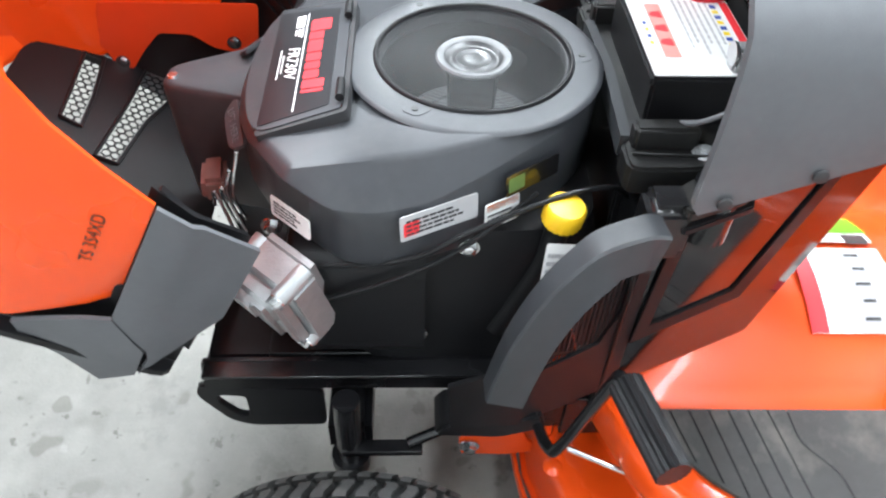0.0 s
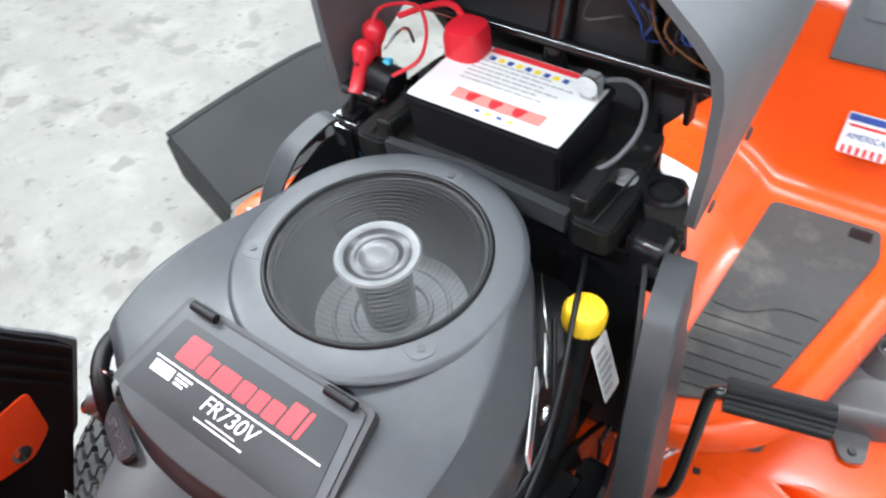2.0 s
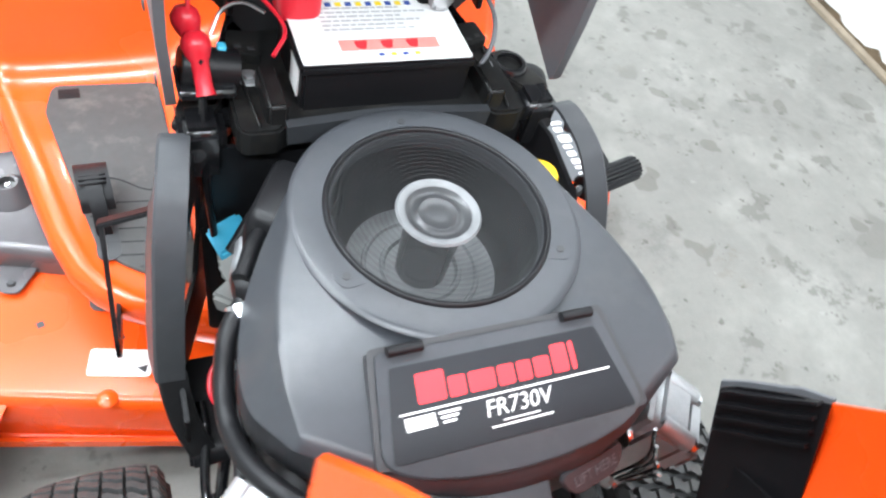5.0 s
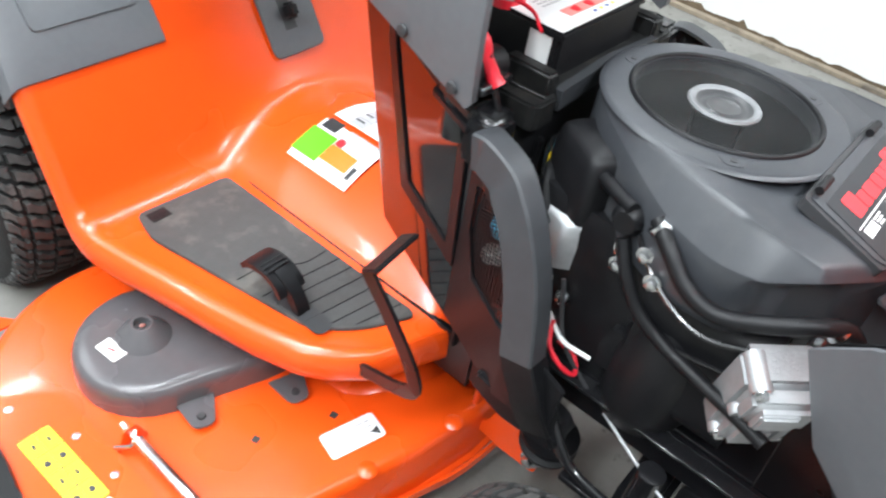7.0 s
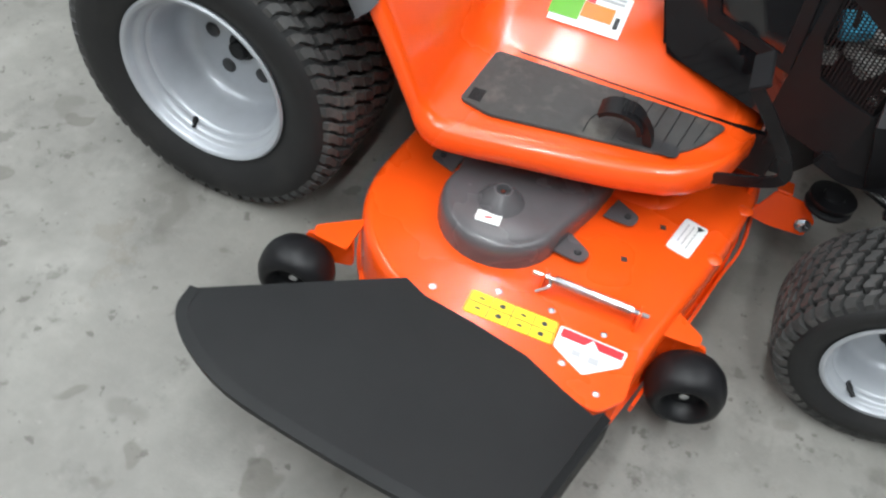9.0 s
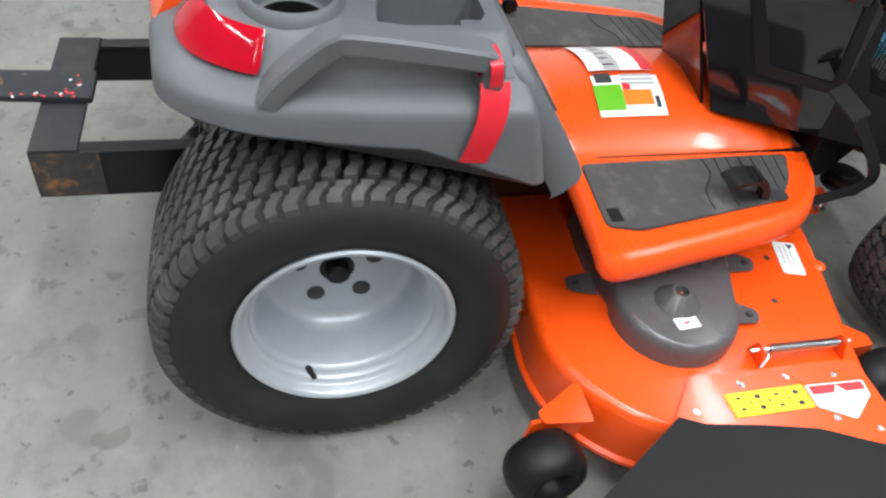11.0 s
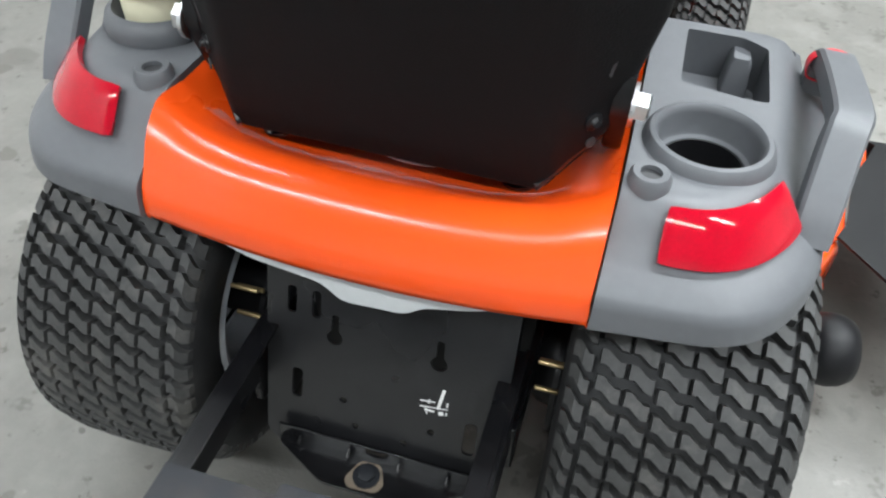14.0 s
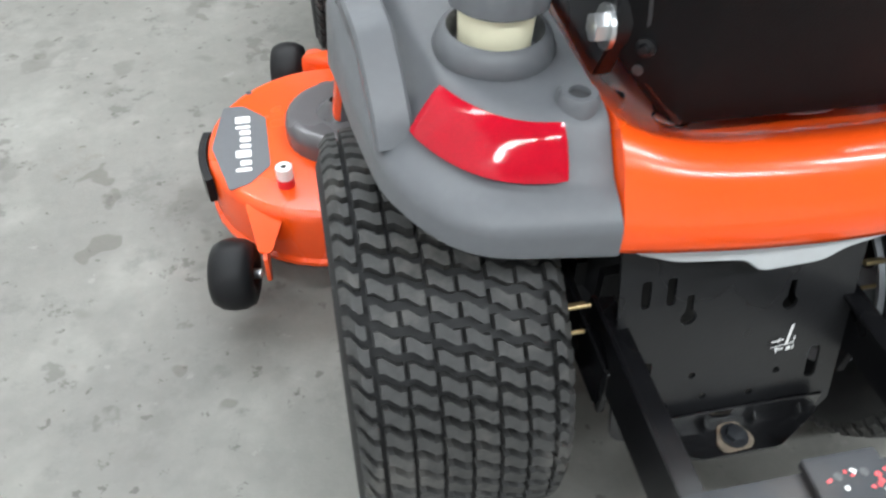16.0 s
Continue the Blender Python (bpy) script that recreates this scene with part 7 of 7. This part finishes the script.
def hood_side(s):
    rear = [(0.15, 0.0), (0.175, 0.05), (0.2, 0.095), (0.225, 0.13), (0.27, 0.155), (0.33, 0.165), (0.388, 0.175), (0.4, 0.21), (0.405, 0.26)]
    front = [(-0.005, 0.0), (-0.03, 0.025), (-0.06, 0.06), (-0.088, 0.09), (-0.11, 0.12), (-0.13, 0.16), (-0.14, 0.19), (-0.14, 0.23), (-0.13, 0.265)]
    xs = [0.2725, 0.275, 0.275, 0.272, 0.264, 0.252, 0.242, 0.228, 0.203]
    return [[(s * (xs[i] - 0.018 * (1 - k / 6) ** 2), f[0] + (r[0] - f[0]) * k / 6, f[1] + (r[1] - f[1]) * k / 6) for k in range(7)] for i, (f, r) in enumerate(zip(front, rear))]


for s in (1, -1):
    ob = part("hood_side", sheet(hood_side(s), 0.004 * s), ORANGE, hood, "orange hood side", smooth=60, m=HM)
    mark = lettering("model_writing", "TS 354XD", 0.017, INK, ob, HM @ Matrix(((0, 0, s, s * 0.2755), (-s, 0, 0, 0.083), (0, 1, 0, 0.033), (0, 0, 0, 1))))
    mark.data.transform(mark.matrix_basis)
    mark.matrix_basis = Matrix()
    tree = BVHTree.FromPolygons([v.co for v in ob.data.vertices], [tuple(p.vertices) for p in ob.data.polygons])
    for v in mark.data.vertices:
        hit = tree.ray_cast(Vector((s * 0.5, v.co.y, v.co.z)), Vector((-s, 0, 0)))[0]
        if hit:
            v.co.x = hit.x + s * 0.0008
    grid = [[(s * x, r, u) for r, u, x in line] for line in (
        ((-0.022, -0.002, 0.272), (0.05, -0.002, 0.276), (0.152, -0.002, 0.277)),
        ((-0.05, -0.03, 0.272), (0.05, -0.035, 0.275), (0.142, -0.035, 0.275)),
        ((-0.066, -0.045, 0.269), (0.04, -0.045, 0.268), (0.138, -0.045, 0.268)),
        ((-0.09, -0.052, 0.264), (0.03, -0.08, 0.258), (0.124, -0.08, 0.257)),
        ((-0.132, -0.05, 0.256), (0.0, -0.104, 0.248), (0.112, -0.104, 0.247)))]
    part("hood_trim", sheet(grid, 0.005 * s), GREY, hood, "grey lower hood trim", smooth=60, m=HM)
    grid = [[(s * x, r, u) for r, u, x in line] for line in (
        ((-0.026, -0.003, 0.272), (-0.042, 0.024, 0.268), (-0.068, 0.056, 0.262), (-0.094, 0.087, 0.257)),
        ((-0.055, -0.031, 0.271), (-0.078, 0.002, 0.268), (-0.1, 0.036, 0.26), (-0.112, 0.078, 0.254)),
        ((-0.071, -0.045, 0.268), (-0.118, -0.022, 0.262), (-0.13, 0.03, 0.252), (-0.124, 0.082, 0.248)),
        ((-0.136, -0.048, 0.255), (-0.17, -0.016, 0.25), (-0.15, 0.032, 0.244), (-0.132, 0.088, 0.242)))]
    part("front_mask", sheet(grid, 0.005 * s), GREY, hood, "grey front mask of the hood", smooth=60, m=HM)
    # black lining with ribs inside the grey trim
    grid = [[(s * (x - 0.011), r, u) for r, u, x in line] for line in (
        ((-0.01, 0.006, 0.272), (0.05, 0.006, 0.274), (0.158, 0.008, 0.272)),
        ((-0.044, -0.035, 0.27), (0.05, -0.035, 0.273), (0.14, -0.035, 0.272)),
        ((-0.075, -0.08, 0.256), (0.05, -0.08, 0.256), (0.122, -0.08, 0.255)),
        ((-0.092, -0.092, 0.248), (0.04, -0.093, 0.248), (0.113, -0.093, 0.247)))]
    lining = part("trim_lining", sheet(grid, 0.002 * s), BLACK, hood, "black ribbed lining inside the trim", smooth=60, m=HM)
    for k in range(4):
        r0 = 0.134 - 0.016 * k
        part("lining_rib", sweep([(-0.002, -0.004), (0.002, -0.004), (0.002, 0.004), (-0.002, 0.004)], [(s * 0.258, r0 + 0.02, 0.0), (s * 0.257, r0, -0.035), (s * 0.241, r0 - 0.018, -0.08), (s * 0.236, r0 - 0.023, -0.09)], right=(0, 1, 0)), BLACK, lining, m=HM)
# hood top
grid = []
for k in range(13):
    a = -1 + k / 6
    x = 0.203 * a
    lift = 0.265 + 0.045 * (1 - a * a) ** 0.6
    grid.append([(x, -0.13 - 0.06 * (1 - a * a), lift - 0.05), (x, -0.1, lift), (x, 0.1, lift + 0.03), (x, 0.3, lift + 0.035), (x, 0.405 + 0.03 * (1 - a * a), lift + 0.03)])
part("hood_top", sheet(grid, 0.004), ORANGE, hood, "orange hood top", smooth=60, m=HM)
# front grille seen from inside: honeycomb inserts in a dark frame
WINDOWS = [[(s * a, b) for a, b in w] for s in (1, -1) for w in ([(0.03, 0.08), (0.03, 0.051), (0.13, 0.037), (0.19, 0.019), (0.25, 0.012), (0.256, 0.063), (0.15, 0.068)], [(0.08, 0.138), (0.075, 0.11), (0.14, 0.112), (0.228, 0.121), (0.228, 0.148), (0.15, 0.142)])]
gr = part("grille_frame", holed_plate(round_poly([(-0.262, -0.085), (0.262, -0.085), (0.262, 0.17), (0.2, 0.22), (-0.2, 0.22), (-0.262, 0.17)], 0.02, 3), WINDOWS, -0.125, -0.115, "y"), BLACK, hood, "black inner grille frame", m=HM, smooth=30)
bm_cells = bmesh.new()
R = 0.0105
for i in range(52):
    for j in range(30):
        cx, cz = -0.25 + i * R * 0.99, -0.02 + j * R * 1.13 + (R * 0.565 if i % 2 else 0)
        if not any(inside(cx, cz, w) for w in WINDOWS):
            continue
        o = [bm_cells.verts.new((cx + R * 0.66 * math.cos(math.pi / 3 * k), -0.12, cz + R * 0.66 * math.sin(math.pi / 3 * k))) for k in range(6)]
        n = [bm_cells.verts.new((cx + R * 0.47 * math.cos(math.pi / 3 * k), -0.12, cz + R * 0.47 * math.sin(math.pi / 3 * k))) for k in range(6)]
        for k in range(6):
            bm_cells.faces.new((o[k], o[(k + 1) % 6], n[(k + 1) % 6], n[k]))
for w in WINDOWS:
    line = [(a, -0.112, b) for a, b in w]
    part("window_rim", tube(line + line[:1], 0.0028, 6, 1, False), BLACK, gr, "raised rim of the mesh window", m=HM)
for s in (1, -1):
    grid = []
    for u in (-0.085, -0.04, 0.0, 0.05, 0.1, 0.14):
        grid.append([(s * 0.253, 0.03 - 0.55 * max(0, u), u), (s * 0.25, -0.05 - 0.3 * max(0, u), u), (s * 0.244, -0.112, u)])
    part("hood_liner", sheet(grid, 0.003), BLACK, hood, "black moulded lining of the hood", smooth=50, m=HM)
mesh = part("honeycomb", bm_cells, BLACK, gr, "black honeycomb mesh", smooth=0, m=HM)
mesh["kind"] = "stuff"
# printed sheet and fittings on the inner side of the right hood panel
LM = Matrix(((0, 0, -1, 0.2565), (-0.952, -0.305, 0, 1.517), (-0.305, 0.952, 0, 0.812), (0, 0, 0, 1)))
sheet_label = part("inside_label", plaque(0.07, 0.092, LM, 0.0012), WHITE, hood, "white printed sheet inside the hood")
part("label_print", bars(0.06, 0.082, 11, LM, 17, 0.55, 0.0004, 0.0014, 0.35, (5, 9)), LABEL_GREY, sheet_label)
part("inner_slot", box((0.262, 1.451, 0.735), (0.004, 0.018, 0.034), 0.0015, 2, (12, 0, 0)), INK, hood, "dark slot in the hood side")
for s in (1,):
    flange = part("inner_flange", prism(round_poly([(1.69, 0.73), (1.7, 0.682), (1.665, 0.655), (1.655, 0.62), (1.635, 0.618), (1.61, 0.652), (1.582, 0.682), (1.535, 0.68), (1.505, 0.658), (1.47, 0.65), (1.44, 0.668), (1.432, 0.73)], 0.008, 2), 0.2395, 0.2425, "x", 0.0008), ORANGE_IN, hood, "orange scalloped inner panel with bolts")
    for y0, z0 in ((1.475, 0.668), (1.645, 0.634)):
        part("flange_bolt", bolt((s * 0.2395, y0, z0), "-x", 0.007, 0.005), CHROME, flange, "zinc bolt")
